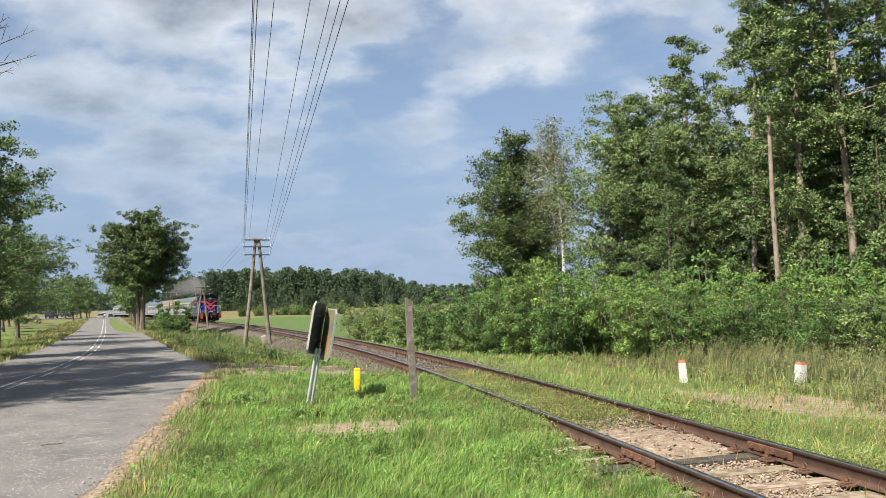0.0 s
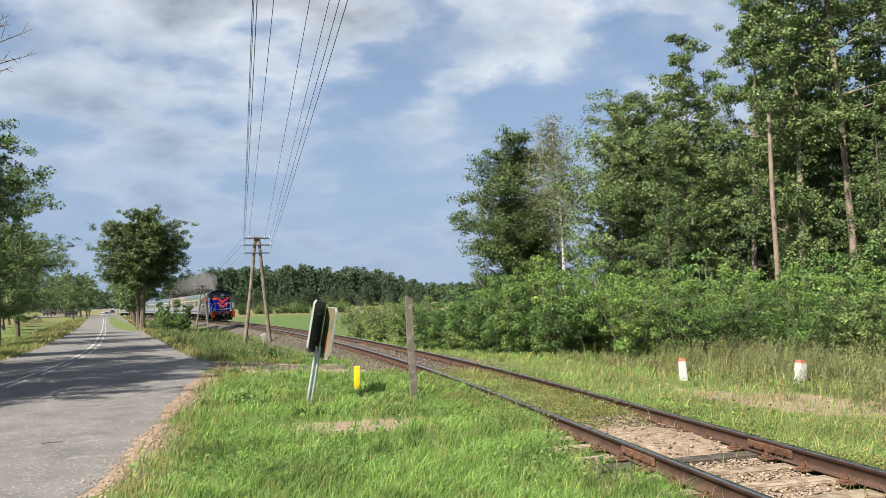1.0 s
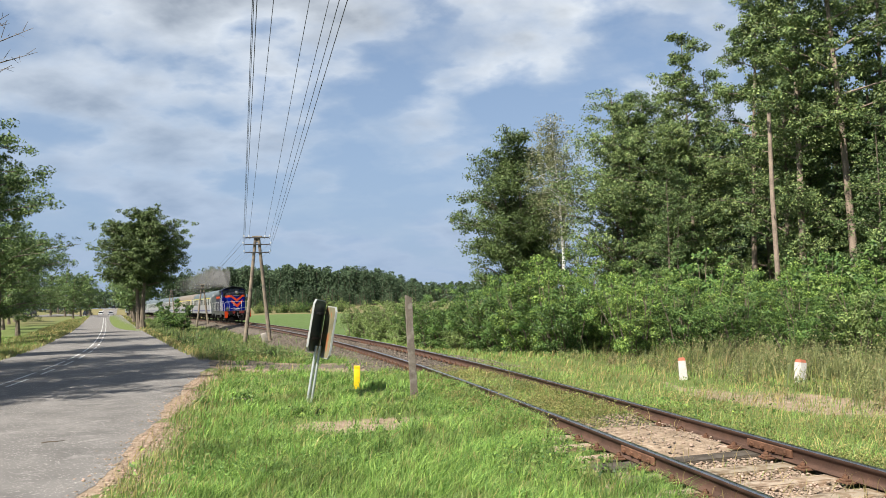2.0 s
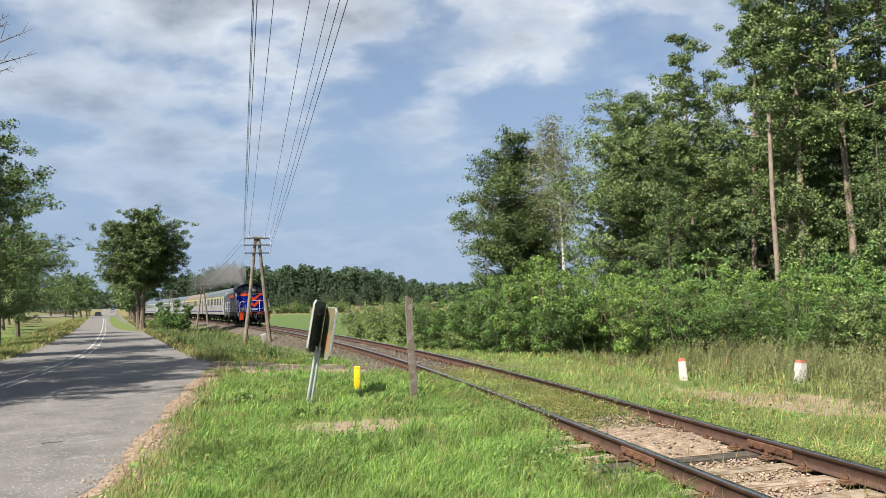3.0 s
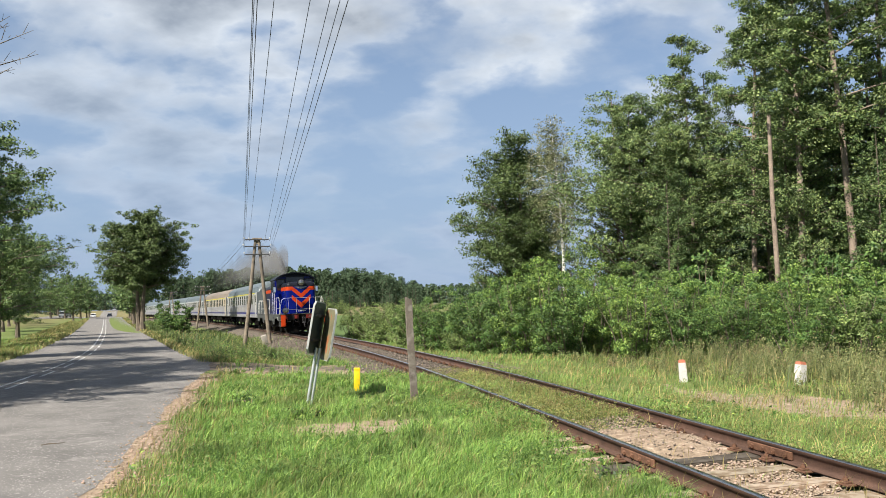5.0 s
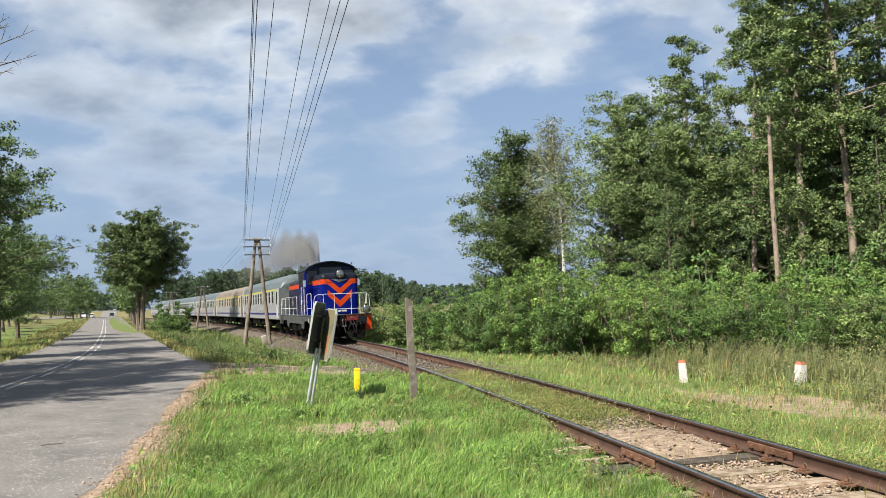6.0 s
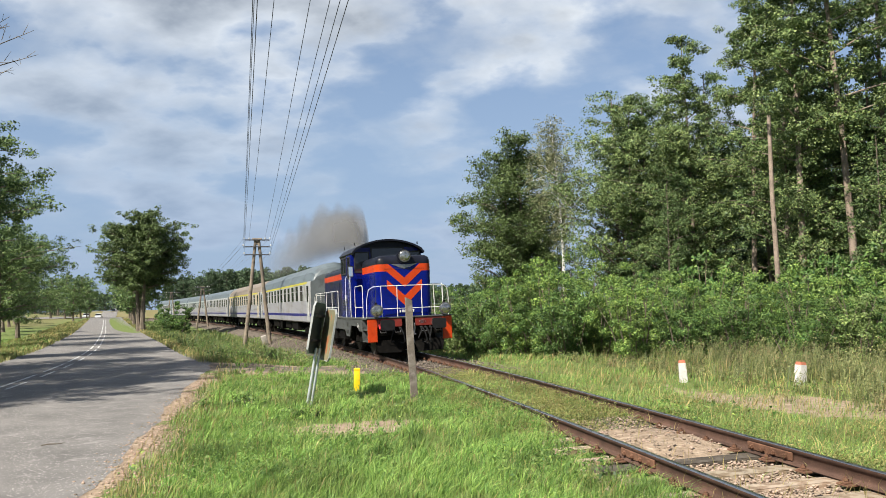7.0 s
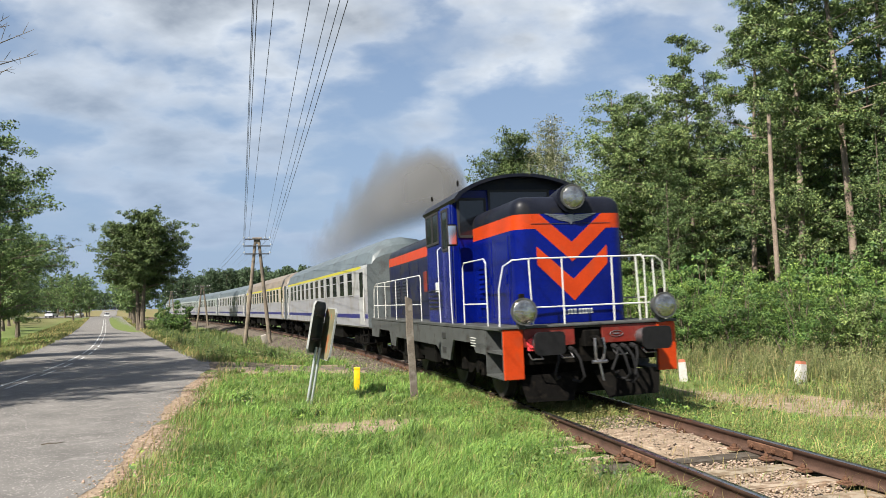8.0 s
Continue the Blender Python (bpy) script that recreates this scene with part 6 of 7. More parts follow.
    x = road_mid(y) + (road_right(y) + rng.normal(0.3, 0.2, len(y))) * 1.03
    c = np.c_[x, y, np.maximum(land(x, y), ROAD_Z + 0.006) + 0.006]
    V, F = leaves(rng, c, 0.004, len(c), 0.024, 3.0)
    tagged(quick("leaf_litter", V, F, M_LITTER), "brown leaf litter along the asphalt's edge", "leaf litter", kind="stuff")
    # grit and small clods on the sandy shoulder
    y = 5 + 18 * rng.uniform(0, 1, 3200) ** 1.4
    x = road_mid(y) + (road_right(y) + rng.normal(0.3, 0.22, len(y))) * 1.03
    grit = scatter_stones("shoulder_grit", np.c_[x, y, np.maximum(land(x, y), ROAD_Z) + 0.002], rng.uniform(0.012, 0.05, len(y)), M_GRIT, "sandy grit and clods along the asphalt's edge")
    tagged(grit, category="grit")
    # leafy herbs: low broad leaves over grass
    x, y = scatter(5000, 8, 32, 0.9)
    dens, d, s, rd = free(x, y)
    keep = rng.uniform(0, 1, len(x)) < dens * (np.sin(x * 1.1) * np.sin(y * 0.8 + 1) > 0.45)
    x, y = x[keep], y[keep]
    c = np.c_[x, y, land(x, y) + rng.uniform(0.06, 0.22, len(x))]
    V, F = leaves(rng, c, 0.05, len(c) * 5, 0.055, 0.9)
    tagged(quick("leafy_herbs", V, F, M_SHRUB), "broad-leaved herbs among the grass", "weeds", kind="stuff")


def bare_tree():
    rng = np.random.default_rng(9)
    bm = bmesh.new()
    pipe(bm, [(0, 0, -0.2), (0.1, 0, 5), (0.05, 0.1, 10), (0.3, 0, 14.2)], [0.16, 0.13, 0.08, 0.02], 8)
    for z, reach in ((11.2, 2.3), (12.0, 2.7), (12.7, 2.9), (13.3, 2.2), (12.4, -1.8), (11.0, -2.0), (13.6, 1.5)):
        p0 = Vector((0.15, 0, z)); p2 = p0 + Vector((reach, rng.normal(0, 0.5), abs(reach) * 0.3)); p1 = p0.lerp(p2, 0.5) + Vector((0, 0, -0.15))
        pipe(bm, [p0, p1, p2], [0.04, 0.025, 0.008], 5)
        for k in range(6):
            q = p0.lerp(p2, 0.35 + 0.1 * k)
            pipe(bm, [q, q + Vector((reach * 0.12 + rng.normal(0, 0.1), rng.normal(0, 0.25), rng.normal(0.1, 0.3)))], [0.014, 0.005], 4)
    set_at(tagged(part("bare_tree", bm, M_BARK), "leafless grey treetop above the roadside trees", "dead tree"), -19.6, 30.5)



def dock_plants():
    d = shrub(71, 0.42, 0.34, 420, 0.11, M_SHRUB, "broad-leaved dock plant standing in the grass", "dock_plant")
    grove([d], [(0, -4.15, 15.9, 0, 0.7), (0, -4.75, 15.0, 200, 0.45), (0, -2.62, 13.6, 60, 0.6), (0, -2.3, 13.9, 120, 0.5), (0, -2.95, 14.1, 20, 0.45), (0, 0.35, 12.6, 80, 0.45)], "dock plants")


dock_plants()
bare_tree()
wood_on_the_right()
bushes_on_the_right()
trees_by_the_road()
far_woods()
meadow()

# ---- things along the line ----
M_POLEWOOD = material("weathered_pole_wood", (0.1672, 0.1368, 0.1026), 0.9, vary=0.3, scale=1.5, fine=20, bump=0.01, second=(0.0988, 0.0836, 0.0684), amount=0.4)
M_IRON = material("dark_iron", (0.038, 0.038, 0.03952), 0.6, vary=0.3, scale=8)
M_PORCELAIN = material("white_porcelain", (0.5472, 0.5472, 0.532), 0.25, vary=0.08, scale=8)
M_WIRE = material("dull_wire", (0.038, 0.038, 0.0418), 0.5, metal=0.4)
M_CONCRETE = material("pale_concrete", (0.2508, 0.228, 0.1976), 0.9, vary=0.2, scale=6, fine=40, bump=0.006)
M_YPOST = material("yellow_plastic", (0.608, 0.4256, 0.0076), 0.45, vary=0.08, scale=6, second=(0.456, 0.3192, 0.038), amount=0.2)
M_LIME = material("whitewashed_stone", (0.4408, 0.4256, 0.4028), 0.85, vary=0.12, scale=6, fine=30, bump=0.006, second=(0.38, 0.3572, 0.3192), amount=0.3)
M_REDCAP = material("faded_red_paint", (0.38, 0.1292, 0.076), 0.8, vary=0.25, scale=8)
M_GREYPLANK = material("silvered_plank", (0.114, 0.095, 0.076), 0.9, vary=0.35, scale=3, fine=30, bump=0.008, second=(0.1748, 0.1558, 0.133), amount=0.4)
M_SIGNBACK = material("dark_sign_back", (0.0266, 0.038, 0.03648), 0.5, vary=0.3, scale=4)
M_SIGNRIM = material("pale_sign_rim", (0.2584, 0.2698, 0.2584), 0.5, vary=0.15, scale=6)
M_SIGNFACE = material("faded_sign_face", (0.1292, 0.1216, 0.0722), 0.5, vary=0.3, scale=2.5, second=(0.228, 0.0912, 0.038), amount=0.3)
M_GALV = material("galvanised_tube", (0.40, 0.43, 0.42), 0.45, metal=0.6, vary=0.2, scale=6)


def insulator(bm, x, z, up=0.11):
    rod(bm, (x, 0, z), (x, 0, z + 0.06), 0.035, 0.045, seg=8)
    rod(bm, (x, 0, z + 0.06), (x, 0, z + up), 0.028, 0.02, seg=8)


def telegraph_pole(x, y, turn, height, spread, label, wide=1.0):
    """Two legs leaning together, iron cross-arms with porcelain insulators. Returns the ends of its arms."""
    z = land1(x, y)
    p = tagged(new("telegraph_pole"), label, "utility pole", group="telegraph poles")
    p.matrix_basis = pose(x, y, z, 0, 0, turn)
    for s in (-1, 1):
        bm = bmesh.new()
        pipe(bm, [(s * spread / 2, 0, -0.3), (s * spread * 0.28, 0.01, height * 0.45), (s * 0.1, 0, height)], [0.13, 0.115, 0.09], 10)
        part("leg", bm, M_POLEWOOD, p, "weathered round timber leg")
    bm = bmesh.new()
    box(bm, -0.3, 0.3, -0.09, 0.09, height - 0.02, height + 0.1, 0.03)
    box(bm, -0.14, 0.14, -0.06, 0.06, height - 0.32, height - 0.02, 0.02)
    part("cap", bm, M_POLEWOOD, p, "timber cap joining the legs")
    ends = []
    for drop, half in ((0.02, 0.8 * wide), (0.45, 0.86 * wide), (0.95, 0.8 * wide)):
        bm = bmesh.new()
        box(bm, -half, half, -0.16, -0.10, height - drop - 0.035, height - drop + 0.035, 0.006)
        arm = part("cross_arm", bm, M_IRON, p)
        for o in (-half + 0.03, -half + 0.33, half - 0.33, half - 0.03):
            if drop > 0.4 and abs(abs(o) - (half - 0.33)) < 1e-6:
                continue
            bm = bmesh.new()
            pipe(bm, [(o, -0.13, height - drop), (o + 0.07 * (1 if o > 0 else -1), -0.13, height - drop - 0.08), (o + 0.1 * (1 if o > 0 else -1), -0.13, height - drop), (o + 0.1 * (1 if o > 0 else -1), -0.13, height - drop + 0.08)], 0.014, 6)
            hook = part("insulator_hook", bm, M_IRON, arm)
            bm = bmesh.new()
            insulator(bm, o + 0.1 * (1 if o > 0 else -1), height - drop + 0.06)
            for v in bm.verts:
                v.co.y -= 0.13
            part("insulator", bm, M_PORCELAIN, arm, "white porcelain insulator")
            ends.append(p.matrix_basis @ Vector((o + 0.1 * (1 if o > 0 else -1), -0.13, height - drop + 0.13)))
    return ends


def wires(a, b, sag):
    for p, q in zip(a, b):
        bm = bmesh.new()
        pts = []
        for k in range(25):
            u = k / 24
            w = p.lerp(q, u)
            w.z -= sag * 4 * u * (1 - u)
            pts.append(w)
        pipe(bm, pts, 0.006, 5)
        tagged(part("telegraph_wire", bm, M_WIRE), "thin dark overhead wire between poles", "wire", group="telegraph wires")


near = telegraph_pole(-11.7, 48.0, 14, 6.72, 1.62, "weathered two-legged timber telegraph pole with three cross-arms", 0.9)
behind = telegraph_pole(2.3, -6.0, 14, 6.95, 1.2, "weathered two-legged timber telegraph pole with three cross-arms", 0.5)
far_pole = telegraph_pole(-30.9, 98.0, 20, 5.3, 1.5, "distant two-legged telegraph pole by the track")
last = telegraph_pole(-52.0, 146.0, 22, 5.6, 1.5, "distant two-legged telegraph pole by the track")
wires(near, behind, 0.15)
wires(far_pole, near, 0.4)
wires(last, far_pole, 0.4)


def pole_footing():
    bm = bmesh.new()
    box(bm, -0.17, 0.17, -0.14, 0.14, -0.2, 0.66, 0.05, 2)
    ob = part("concrete_block", bm, M_CONCRETE)
    ob.matrix_basis = pose(-11.05, 47.5, land1(-11.05, 47.5), 6, -16, 20)
    tagged(ob, "leaning pale concrete block at the pole's foot", "concrete block")


def crossing_sign():
    """A leaning tube post with two bevelled plates set back to back in a V, seen almost edge on."""
    x, y = -2.78, 15.6
    g = tagged(new("road_sign"), "leaning double road sign seen edge-on, on a grey tube", "road sign")
    g.matrix_basis = pose(x, y, land1(x, y) - 0.05, -2, 9.5, 0)
    for dx in (-0.03, 0.04):
        bm = bmesh.new()
        rod(bm, (dx, dx * 0.5, -0.2), (dx, dx * 0.5, 1.2), 0.032, seg=12)
        part("post", bm, M_GALV, g, "galvanised steel tube")
    for cx, cz, turn, face, w in ((-0.10, 1.60, 80, M_SIGNBACK, 0.7), (0.16, 1.50, 116, M_SIGNFACE, 0.66)):
        hw, hh, cut = w / 2, 0.53, 0.09
        outline = [(-hw + cut, -hh), (hw - cut, -hh), (hw, -hh + cut), (hw, hh - cut), (hw - cut, hh), (-hw + cut, hh), (-hw, hh - cut), (-hw, -hh + cut)]
        m = pose(cx, 0, cz, 0, 0, turn)
        bm = bmesh.new()
        prism(bm, outline, -0.02, 0.02, "y")
        pl = part("plate", bm, M_SIGNRIM, g, "pale rimmed sign plate", smooth=False, m=m)
        for s in (-1, 1):
            bm = bmesh.new()
            prism(bm, [(a * 0.95, b * 0.96) for a, b in outline], min(s * 0.02, s * 0.024), max(s * 0.02, s * 0.024), "y")
            part("plate_face", bm, face, pl, "dark or faded painted face", smooth=False)
        for z in (-0.25, 0.25):
            bm = bmesh.new()
            box(bm, -0.26, 0.26, -0.054, -0.024, z - 0.025, z + 0.025, 0.004)
            part("bracket", bm, M_IRON, pl)


def plank_post():
    bm = bmesh.new()
    box(bm, -0.068, 0.068, -0.035, 0.035, -0.3, 1.95)
    for v in bm.verts:
        if v.co.z > 1:
            v.co.z += v.co.x * -0.5
    bmesh.ops.subdivide_edges(bm, edges=[e for e in bm.edges if abs(e.verts[0].co.z - e.verts[1].co.z) > 1], cuts=8)
    for v in bm.verts:
        v.co.x += 0.006 * math.sin(v.co.z * 4) + random.uniform(-0.003, 0.003)
    bmesh.ops.bevel(bm, geom=bm.edges[:], offset=0.004, segments=1, affect="EDGES")
    ob = part("wooden_post", bm, M_GREYPLANK)
    ob.matrix_basis = pose(-0.62, 14.95, land1(-0.62, 14.95), 1, -2.6, 12)
    tagged(ob, "silver-grey weathered plank post standing in the grass", "post")


def marker_post():
    g = tagged(new("marker_post"), "short bright yellow cable marker post in the grass", "marker post")
    x, y = -2.02, 17.5
    g.matrix_basis = pose(x, y, land1(x, y), 0, 1, 8)
    bm = bmesh.new()
    box(bm, -0.07, 0.07, -0.07, 0.07, -0.2, 0.5, 0.012, 2)
    part("shaft", bm, M_YPOST, g)
    bm = bmesh.new()
    box(bm, -0.072, 0.072, -0.072, 0.072, 0.44, 0.505, 0.012, 2)
    part("cap", bm, M_YPOST, g, "yellow cap")


def white_stones():
    for x, y, lean, h, w in ((5.46, 17.75, -3, 0.45, 0.095), (7.78, 17.0, 7, 0.47, 0.115)):
        g = tagged(new("boundary_stone"), "whitewashed boundary stone with a faded red top" + (", leaning" if lean > 5 else ""), "stone marker", group="boundary stones")
        g.matrix_basis = pose(x, y, land1(x, y), 0, lean, random.uniform(-20, 20))
        bm = bmesh.new()
        prism(bm, [(-w, -0.15), (w, -0.15), (w * 0.82, h), (-w * 0.82, h)], -w * 0.8, w * 0.8, "y")
        bmesh.ops.bevel(bm, geom=bm.edges[:], offset=0.018, segments=2, affect="EDGES")
        part("shaft", bm, M_LIME, g)
        bm = bmesh.new()
        prism(bm, [(-w * 0.84, h - 0.03), (w * 0.84, h - 0.03), (w * 0.74, h + 0.05), (-w * 0.74, h + 0.05)], -w * 0.68, w * 0.68, "y")
        bmesh.ops.bevel(bm, geom=bm.edges[:], offset=0.015, segments=2, affect="EDGES")
        part("cap", bm, M_REDCAP, g, "faded red painted top")


def twig():
    bm = bmesh.new()
    pipe(bm, [(-0.14, 0, 0.012), (-0.05, 0.03, 0.02), (0.05, 0.035, 0.015), (0.15, 0.07, 0.02)], [0.008, 0.009, 0.007, 0.004], 6)
    pipe(bm, [(-0.05, 0.03, 0.02), (-0.02, -0.03, 0.014)], [0.006, 0.003], 5)
    ob = part("fallen_twig", bm, M_BARK)
    ob.matrix_basis = pose(-5.55, 10.9, ROAD_Z + 0.014, 0, 0, 15)
    tagged(ob, "small dark broken twig lying on the asphalt", "twig")


# the main road beyond the crest and its traffic
MAIN_X = np.array((-103.5, -91.0, -94.6, -100.7, -112.5, -144.9, -186.9, -259.0))
MAIN_Y = np.array((150.0, 170, 190, 215, 250, 330, 430, 600))


def main_road():
    v, f = [], []
    n = 90
    for k in range(n):
        u = k / (n - 1) * 7
        x, y = np.interp(u, range(8), MAIN_X), np.interp(u, range(8), MAIN_Y)
        x2, y2 = np.interp(min(u + 0.1, 7), range(8), MAIN_X), np.interp(min(u + 0.1, 7), range(8), MAIN_Y)
        if u >= 6.9:
            x2, y2 = x + (x - v[-2][0]), y + 1
        d = Vector((x2 - x, y2 - y)).normalized()
        for s in (-1, 1):
            px, py = x + d.y * s * 3.6, y - d.x * s * 3.6
            v.append((px, py, land1(px, py) + 0.1))
        if k:
            f.append((2 * k - 2, 2 * k - 1, 2 * k + 1, 2 * k))
    tagged(quick("main_road", v, f, M_ASPHALT, True), "distant grey main road bending away", "road", kind="structure")


def car(paint, label):
    c = tagged(new("car"), label, "car", group="cars on the main road")
    bm = bmesh.new()
    prism(bm, [(-2.1, 0.32), (-2.15, 0.72), (-1.2, 0.88), (1.75, 0.92), (2.1, 0.85), (2.12, 0.32)], -0.86, 0.86)
    bmesh.ops.bevel(bm, geom=bm.edges[:], offset=0.06, segments=2, affect="EDGES")
    body = part("body", bm, paint, c)
    bm = bmesh.new()
    prism(bm, [(-1.15, 0.88), (-0.45, 1.38), (1.05, 1.42), (1.75, 0.9)], -0.74, 0.74)
    part("cabin_glass", bm, M_PANE, c, "dark car windows", smooth=False)
    bm = bmesh.new()
    prism(bm, [(-0.5, 1.36), (-0.35, 1.45), (0.95, 1.48), (1.12, 1.4)], -0.72, 0.72)
    part("roof", bm, paint, c)
    for x in (-0.8, 0.8):
        for y in (-1.35, 1.35):
            bm = bmesh.new()
            rod(bm, (x - 0.1, y, 0.32), (x + 0.1, y, 0.32), 0.32, seg=14)
            w = part("wheel", bm, M_RUBBER, c)
            bm = bmesh.new()
            rod(bm, (x - 0.11, y, 0.32), (x + 0.11, y, 0.32), 0.19, seg=10)
            part("rim", bm, M_STEEL, w)
    for x in (-0.6, 0.6):
        bm = bmesh.new()
        box(bm, x - 0.16, x + 0.16, -2.16, -2.08, 0.62, 0.74, 0.02)
        part("headlight", bm, M_LENS, c)
    return c


PATH_PX = (-150.0, 60, 110, 150, 175, 190, 196, 199)


def on_main(p, side):
    """A place on the main road by its column p in the camera's view, kept to one lane."""
    u = float(np.interp(p, PATH_PX, range(8)))
    x, y = float(np.interp(u, range(8), MAIN_X)), float(np.interp(u, range(8), MAIN_Y))
    u2 = min(u + 0.05, 7)
    d = Vector((float(np.interp(u2, range(8), MAIN_X)) - x, float(np.interp(u2, range(8), MAIN_Y)) - y))
    d = d.normalized() if d.length > 1e-6 else Vector((-0.5, 0.86))
    x, y = x + d.y * side * 1.8, y - d.x * side * 1.8
    heading = math.degrees(math.atan2(-d.x, d.y)) + (180 if side > 0 else 0)
    return pose(x, y, land1(x, y) + 0.11, 0, 0, heading)


M_CARDARK = material("dark_car_paint", (0.0228, 0.0266, 0.0342), 0.25, vary=0.1)
M_CARSILVER = material("silver_car_paint", (0.38, 0.3876, 0.4028), 0.3, metal=0.4, vary=0.08)
M_CARWHITE = material("white_car_paint", (0.57, 0.57, 0.5624), 0.3, vary=0.05)
CARS = [(car(M_CARSILVER, "silver hatchback driving on the main road"), 1, ((0, 166), (1.5, 184), (3.5, 194), (8, 198))),
        (car(M_CARDARK, "dark saloon driving on the main road"), -1, ((0, 129), (1.5, 86), (3.5, 10), (8, -140))),
        (car(M_CARDARK, "dark saloon driving on the main road"), 1, ((0, 75), (1.5, 131), (3.5, 171), (4.5, 181), (6.5, 192), (8, 195))),
        (car(M_CARDARK, "dark saloon driving on the main road"), 1, ((0, 186), (1.5, 193), (3.5, 196), (8, 198.5))),
        (car(M_CARWHITE, "white estate car driving on the main road"), 1, ((0, -130), (3, 0), (4.5, 82), (6.5, 153), (8, 178))),
        (car(M_CARWHITE, "white estate car driving on the main road"), -1, ((0, 191), (3.5, 182), (6.5, 168), (8, 152))),
        (car(M_CARWHITE, "white estate car driving on the main road"), 1, ((0, -145), (5, -120), (6.5, -20), (8, 75)))]


# exhaust: ragged veils of soot that trail from the stack, thin towards their rims
def smoke_material():
    m = bpy.data.materials.new("thin_soot")
    m.use_nodes = True
    nt = m.node_tree
    L = nt.links.new
    p = nt.nodes["Principled BSDF"]
    p.inputs["Base Color"].default_value = (0.13, 0.13, 0.132, 1)
    p.inputs["Roughness"].default_value = 1.0
    p.inputs["Specular IOR Level"].default_value = 0.0

    def math_node(op, a, b=None):
        n = nt.nodes.new("ShaderNodeMath"); n.operation = op
        for k, v in enumerate((a, b)):
            if v is None:
                continue
            if isinstance(v, (int, float)):
                n.inputs[k].default_value = v
            else:
                L(v, n.inputs[k])
        return n.outputs[0]

    def ease(src, a, b, lo, hi):
        n = nt.nodes.new("ShaderNodeMapRange"); n.interpolation_type = "SMOOTHSTEP"
        for nm, v in (("From Min", a), ("From Max", b), ("To Min", lo), ("To Max", hi)):
            n.inputs[nm].default_value = v
        L(src, n.inputs[0]); return n.outputs[0]
    co = nt.nodes.new("ShaderNodeTexCoord")
    sp = nt.nodes.new("ShaderNodeSeparateXYZ")
    L(co.outputs["UV"], sp.inputs[0])
    inf = nt.nodes.new("ShaderNodeObjectInfo")
    off = nt.nodes.new("ShaderNodeVectorMath"); off.operation = "ADD"
    L(co.outputs["Object"], off.inputs[0]); L(inf.outputs["Random"], off.inputs[1])
    n = nt.nodes.new("ShaderNodeTexNoise"); n.inputs["Scale"].default_value, n.inputs["Detail"].default_value = 0.22, 1
    n.inputs["Roughness"].default_value = 0.55
    squeeze = nt.nodes.new("ShaderNodeVectorMath"); squeeze.operation = "MULTIPLY"; squeeze.inputs[1].default_value = (1.0, 0.16, 1.0)
    L(off.outputs[0], squeeze.inputs[0]); L(squeeze.outputs[0], n.inputs["Vector"])
    v = math_node("ABSOLUTE", math_node("SUBTRACT", sp.outputs["Y"], 0.5))
    ragged = math_node("ADD", v, math_node("MULTIPLY", math_node("SUBTRACT", n.outputs[0], 0.5), 0.12))
    rim = ease(ragged, 0.16, 0.50, 1.0, 0.0)
    hard = ease(v, 0.36, 0.5, 1.0, 0.0)
    along = ease(sp.outputs["X"], 0.0, 1.15, 0.80, 0.0)
    start = ease(sp.outputs["X"], 0.0, 0.13, 0.0, 1.0)
    L(math_node("MULTIPLY", math_node("MULTIPLY", rim, hard), math_node("MULTIPLY", along, start)), p.inputs["Alpha"])
    return m


SMOKE = []


def smoke():
    mat = smoke_material()
    g = tagged(new("exhaust_smoke"), "brown-grey diesel exhaust trailing from the locomotive", "smoke")
    for k, side in enumerate((-0.35, 0.25, 0.9)):
        nu, nv = 60, 18
        V, F, U = [], [], []
        for a in range(nu + 1):
            u = a / nu
            y = 58 * u ** 1.5
            top = float(np.interp(y, (0, 1.2, 3.5, 9, 18, 58), (0.35, 1.4, 2.6, 3.6, 4.0, 3.8))) * (1 + 0.06 * math.sin(y * 0.8 + k))
            low = float(np.interp(y, (0, 3.5, 12, 58), (-0.1, 0.25, 0.35, 0.3)))
            for b in range(nv + 1):
                v = b / nv
                z = low + (top - low) * v
                x = side * min(1, 0.1 + y / 6) + 0.2 * min(1, y / 5) * noise.noise((y * 0.12, z * 0.4, k * 7.0))
                V.append((x, y, z)); U.append((u, v))
        for a in range(nu):
            for b in range(nv):
                i = a * (nv + 1) + b
                F.append((i, i + nv + 1, i + nv + 2, i + 1))
        ob = quick("veil", V, F, mat, True, g)
        uv = ob.data.uv_layers.new(name="along")
        idx = np.array(F, np.int32).ravel()
        uv.data.foreach_set("uv", np.array(U, np.float32)[idx].ravel())
        SMOKE.append((ob, Vector((0.0, 6.95, 3.78))))
    return g


SMOKE_ROOT = smoke()
pole_footing()
crossing_sign()
plank_post()
marker_post()
white_stones()
twig()
main_road()

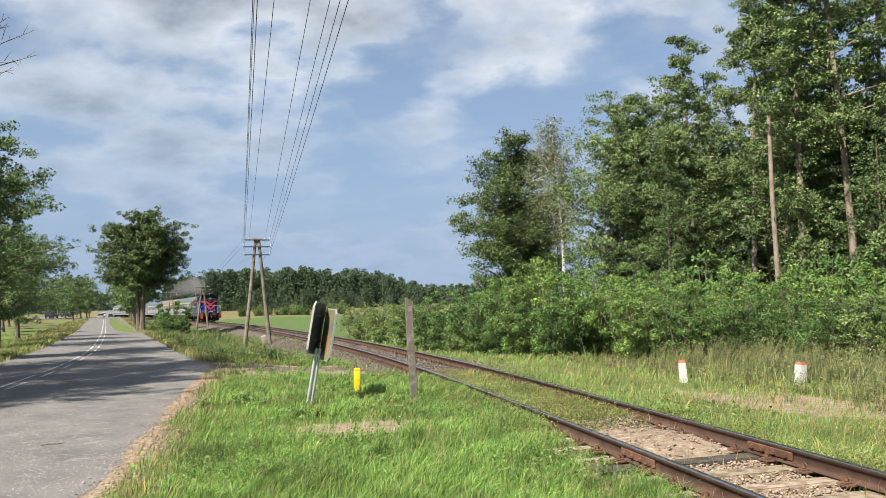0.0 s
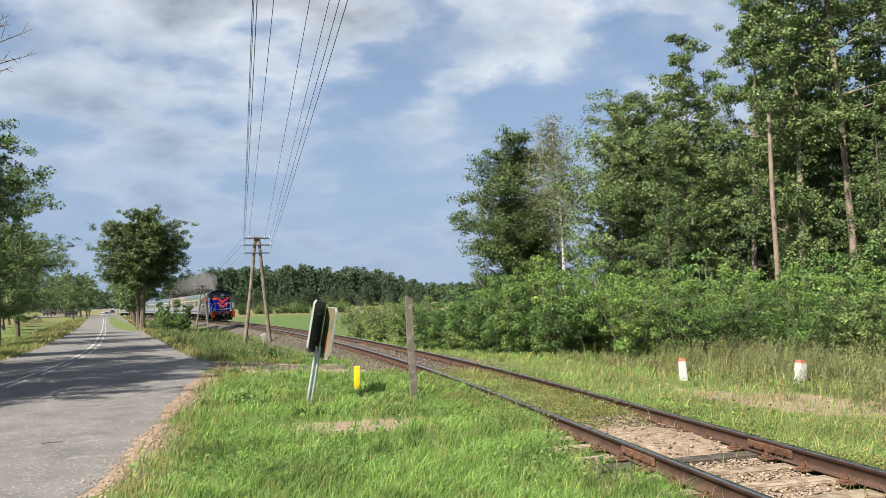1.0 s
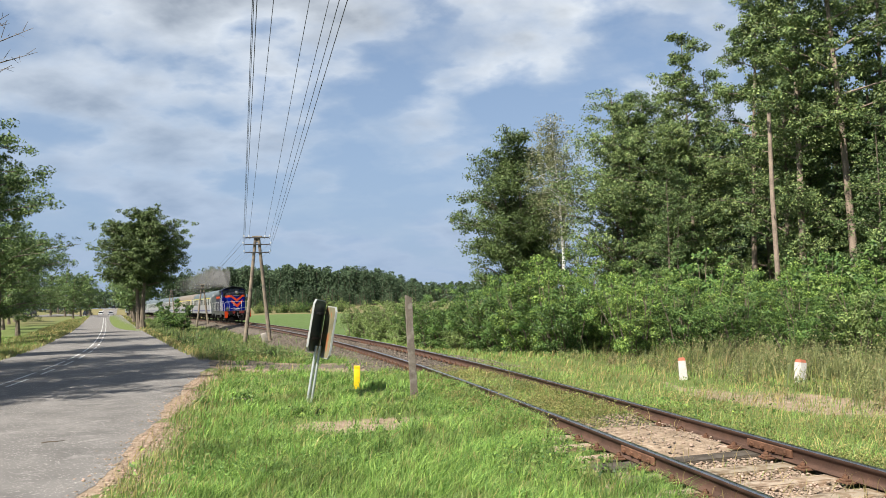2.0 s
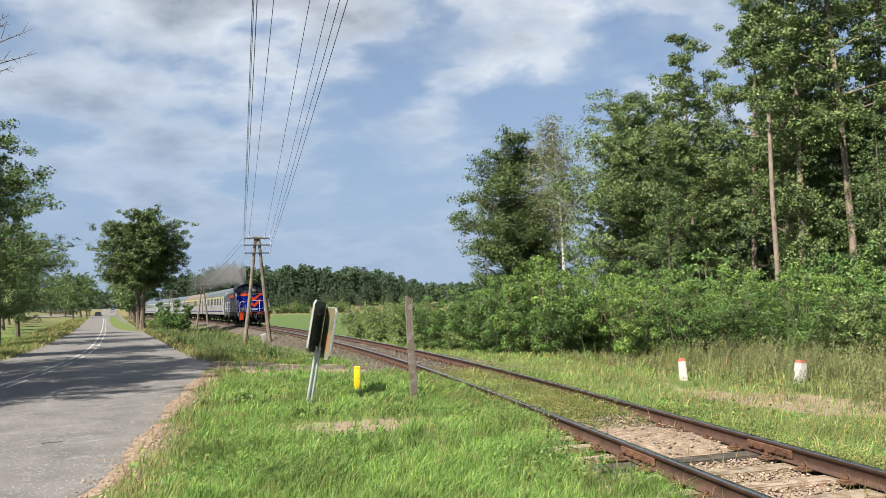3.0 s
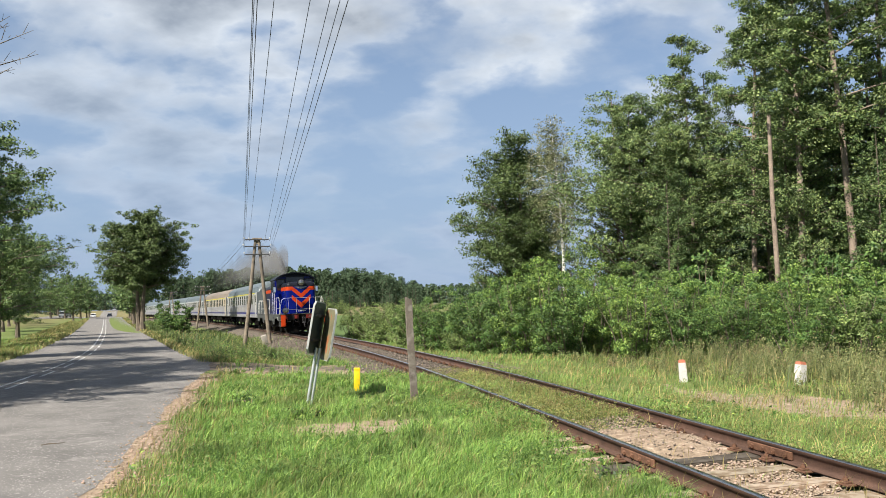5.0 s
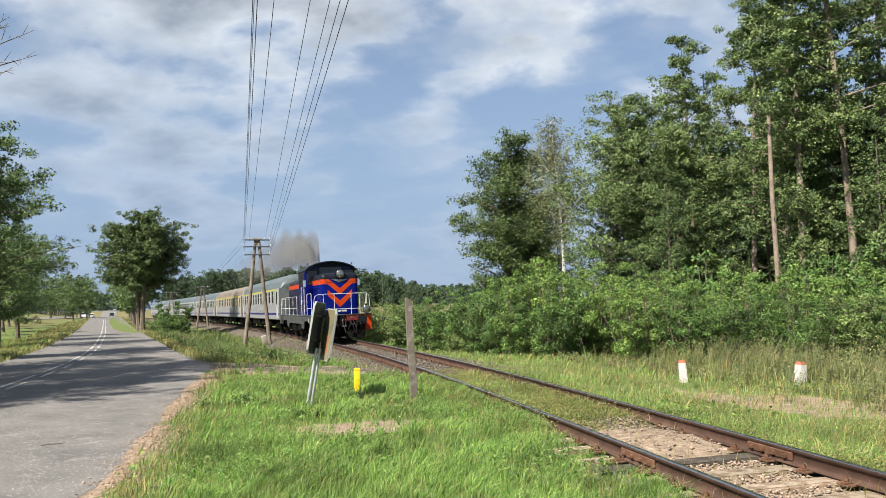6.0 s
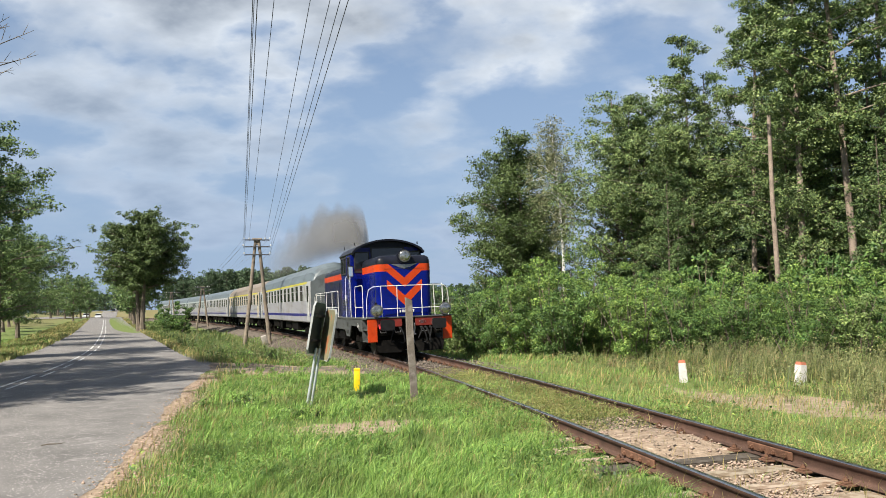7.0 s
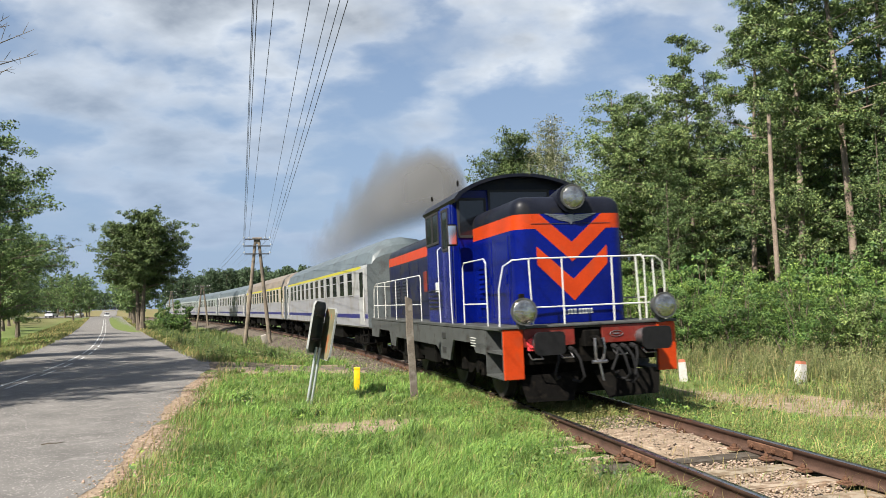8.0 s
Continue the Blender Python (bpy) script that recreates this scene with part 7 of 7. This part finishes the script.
# ---- motion ----
GONE_T = (0.0, 3.0, 4.5, 6.5, 7.0, 7.5, 8.0)
GONE_S = (110.19, 70.26, 50.35, 24.24, 17.67, 10.80, 3.60)


def front_at(t):
    """Where the train's foremost buffers are along the track: a smooth curve through places fitted to the camera's
    view.
    """
    T, S = GONE_T, GONE_S
    k = max(i for i in range(len(T) - 1) if T[i] <= t + 1e-9)
    def slope(i):
        i0, i1 = max(0, i - 1), min(len(T) - 1, i + 1)
        return (S[i1] - S[i0]) / (T[i1] - T[i0])
    h = T[k + 1] - T[k]
    u = (t - T[k]) / h
    return ((2 * u**3 - 3 * u**2 + 1) * S[k] + (u**3 - 2 * u**2 + u) * h * slope(k) + (-2 * u**3 + 3 * u**2) * S[k + 1] + (u**3 - u**2) * h * slope(k + 1))


def car_pose(start, p1, p2):
    """A vehicle whose front is at start and whose pivots ride on the curve."""
    a, b = beside(start + p1, 0), beside(start + p2, 0)
    d = (b - a).normalized()
    w = math.degrees(math.atan2(d.x, d.y))
    o = a - d * p1
    return pose(o.x, o.y, 0, 0, -math.degrees(CANT), -w)


def motions():
    times = [k / 5 for k in range(41)]
    for ob, offset, p1, p2 in TRAIN:
        walk(ob, [(t, car_pose(front_at(t) + offset, p1, p2)) for t in times])
    # the wheels roll; each thirtieth of a second turns them by less than a right angle
    frames = [k / FPS for k in range(8 * FPS + 1)]
    run = [GONE_S[0] - front_at(t) for t in frames]
    for ob, y, r in SPIN:
        walk(ob, [(t, pose(0, y, r, math.degrees(g / r) % 360)) for t, g in zip(frames, run)])

    for ob, side, rows in CARS:
        ts = [k / 4 for k in range(33)]
        tt, pp = [r[0] for r in rows], [r[1] for r in rows]
        walk(ob, [(t, on_main(float(np.interp(t, tt, pp)), side)) for t in ts])
    # the smoke goes with the stack and lengthens as the engine works harder
    walk(SMOKE_ROOT, [(t, car_pose(front_at(t), 3.97, 10.27)) for t in times])
    for k, (ob, at) in enumerate(SMOKE):
        walk(ob, [(t, pose(at.x, at.y, at.z, 0, 0, 1.0 + 1.2 * math.sin(t * 0.5 + k))) for t in (0, 2, 4, 6, 8)])


motions()
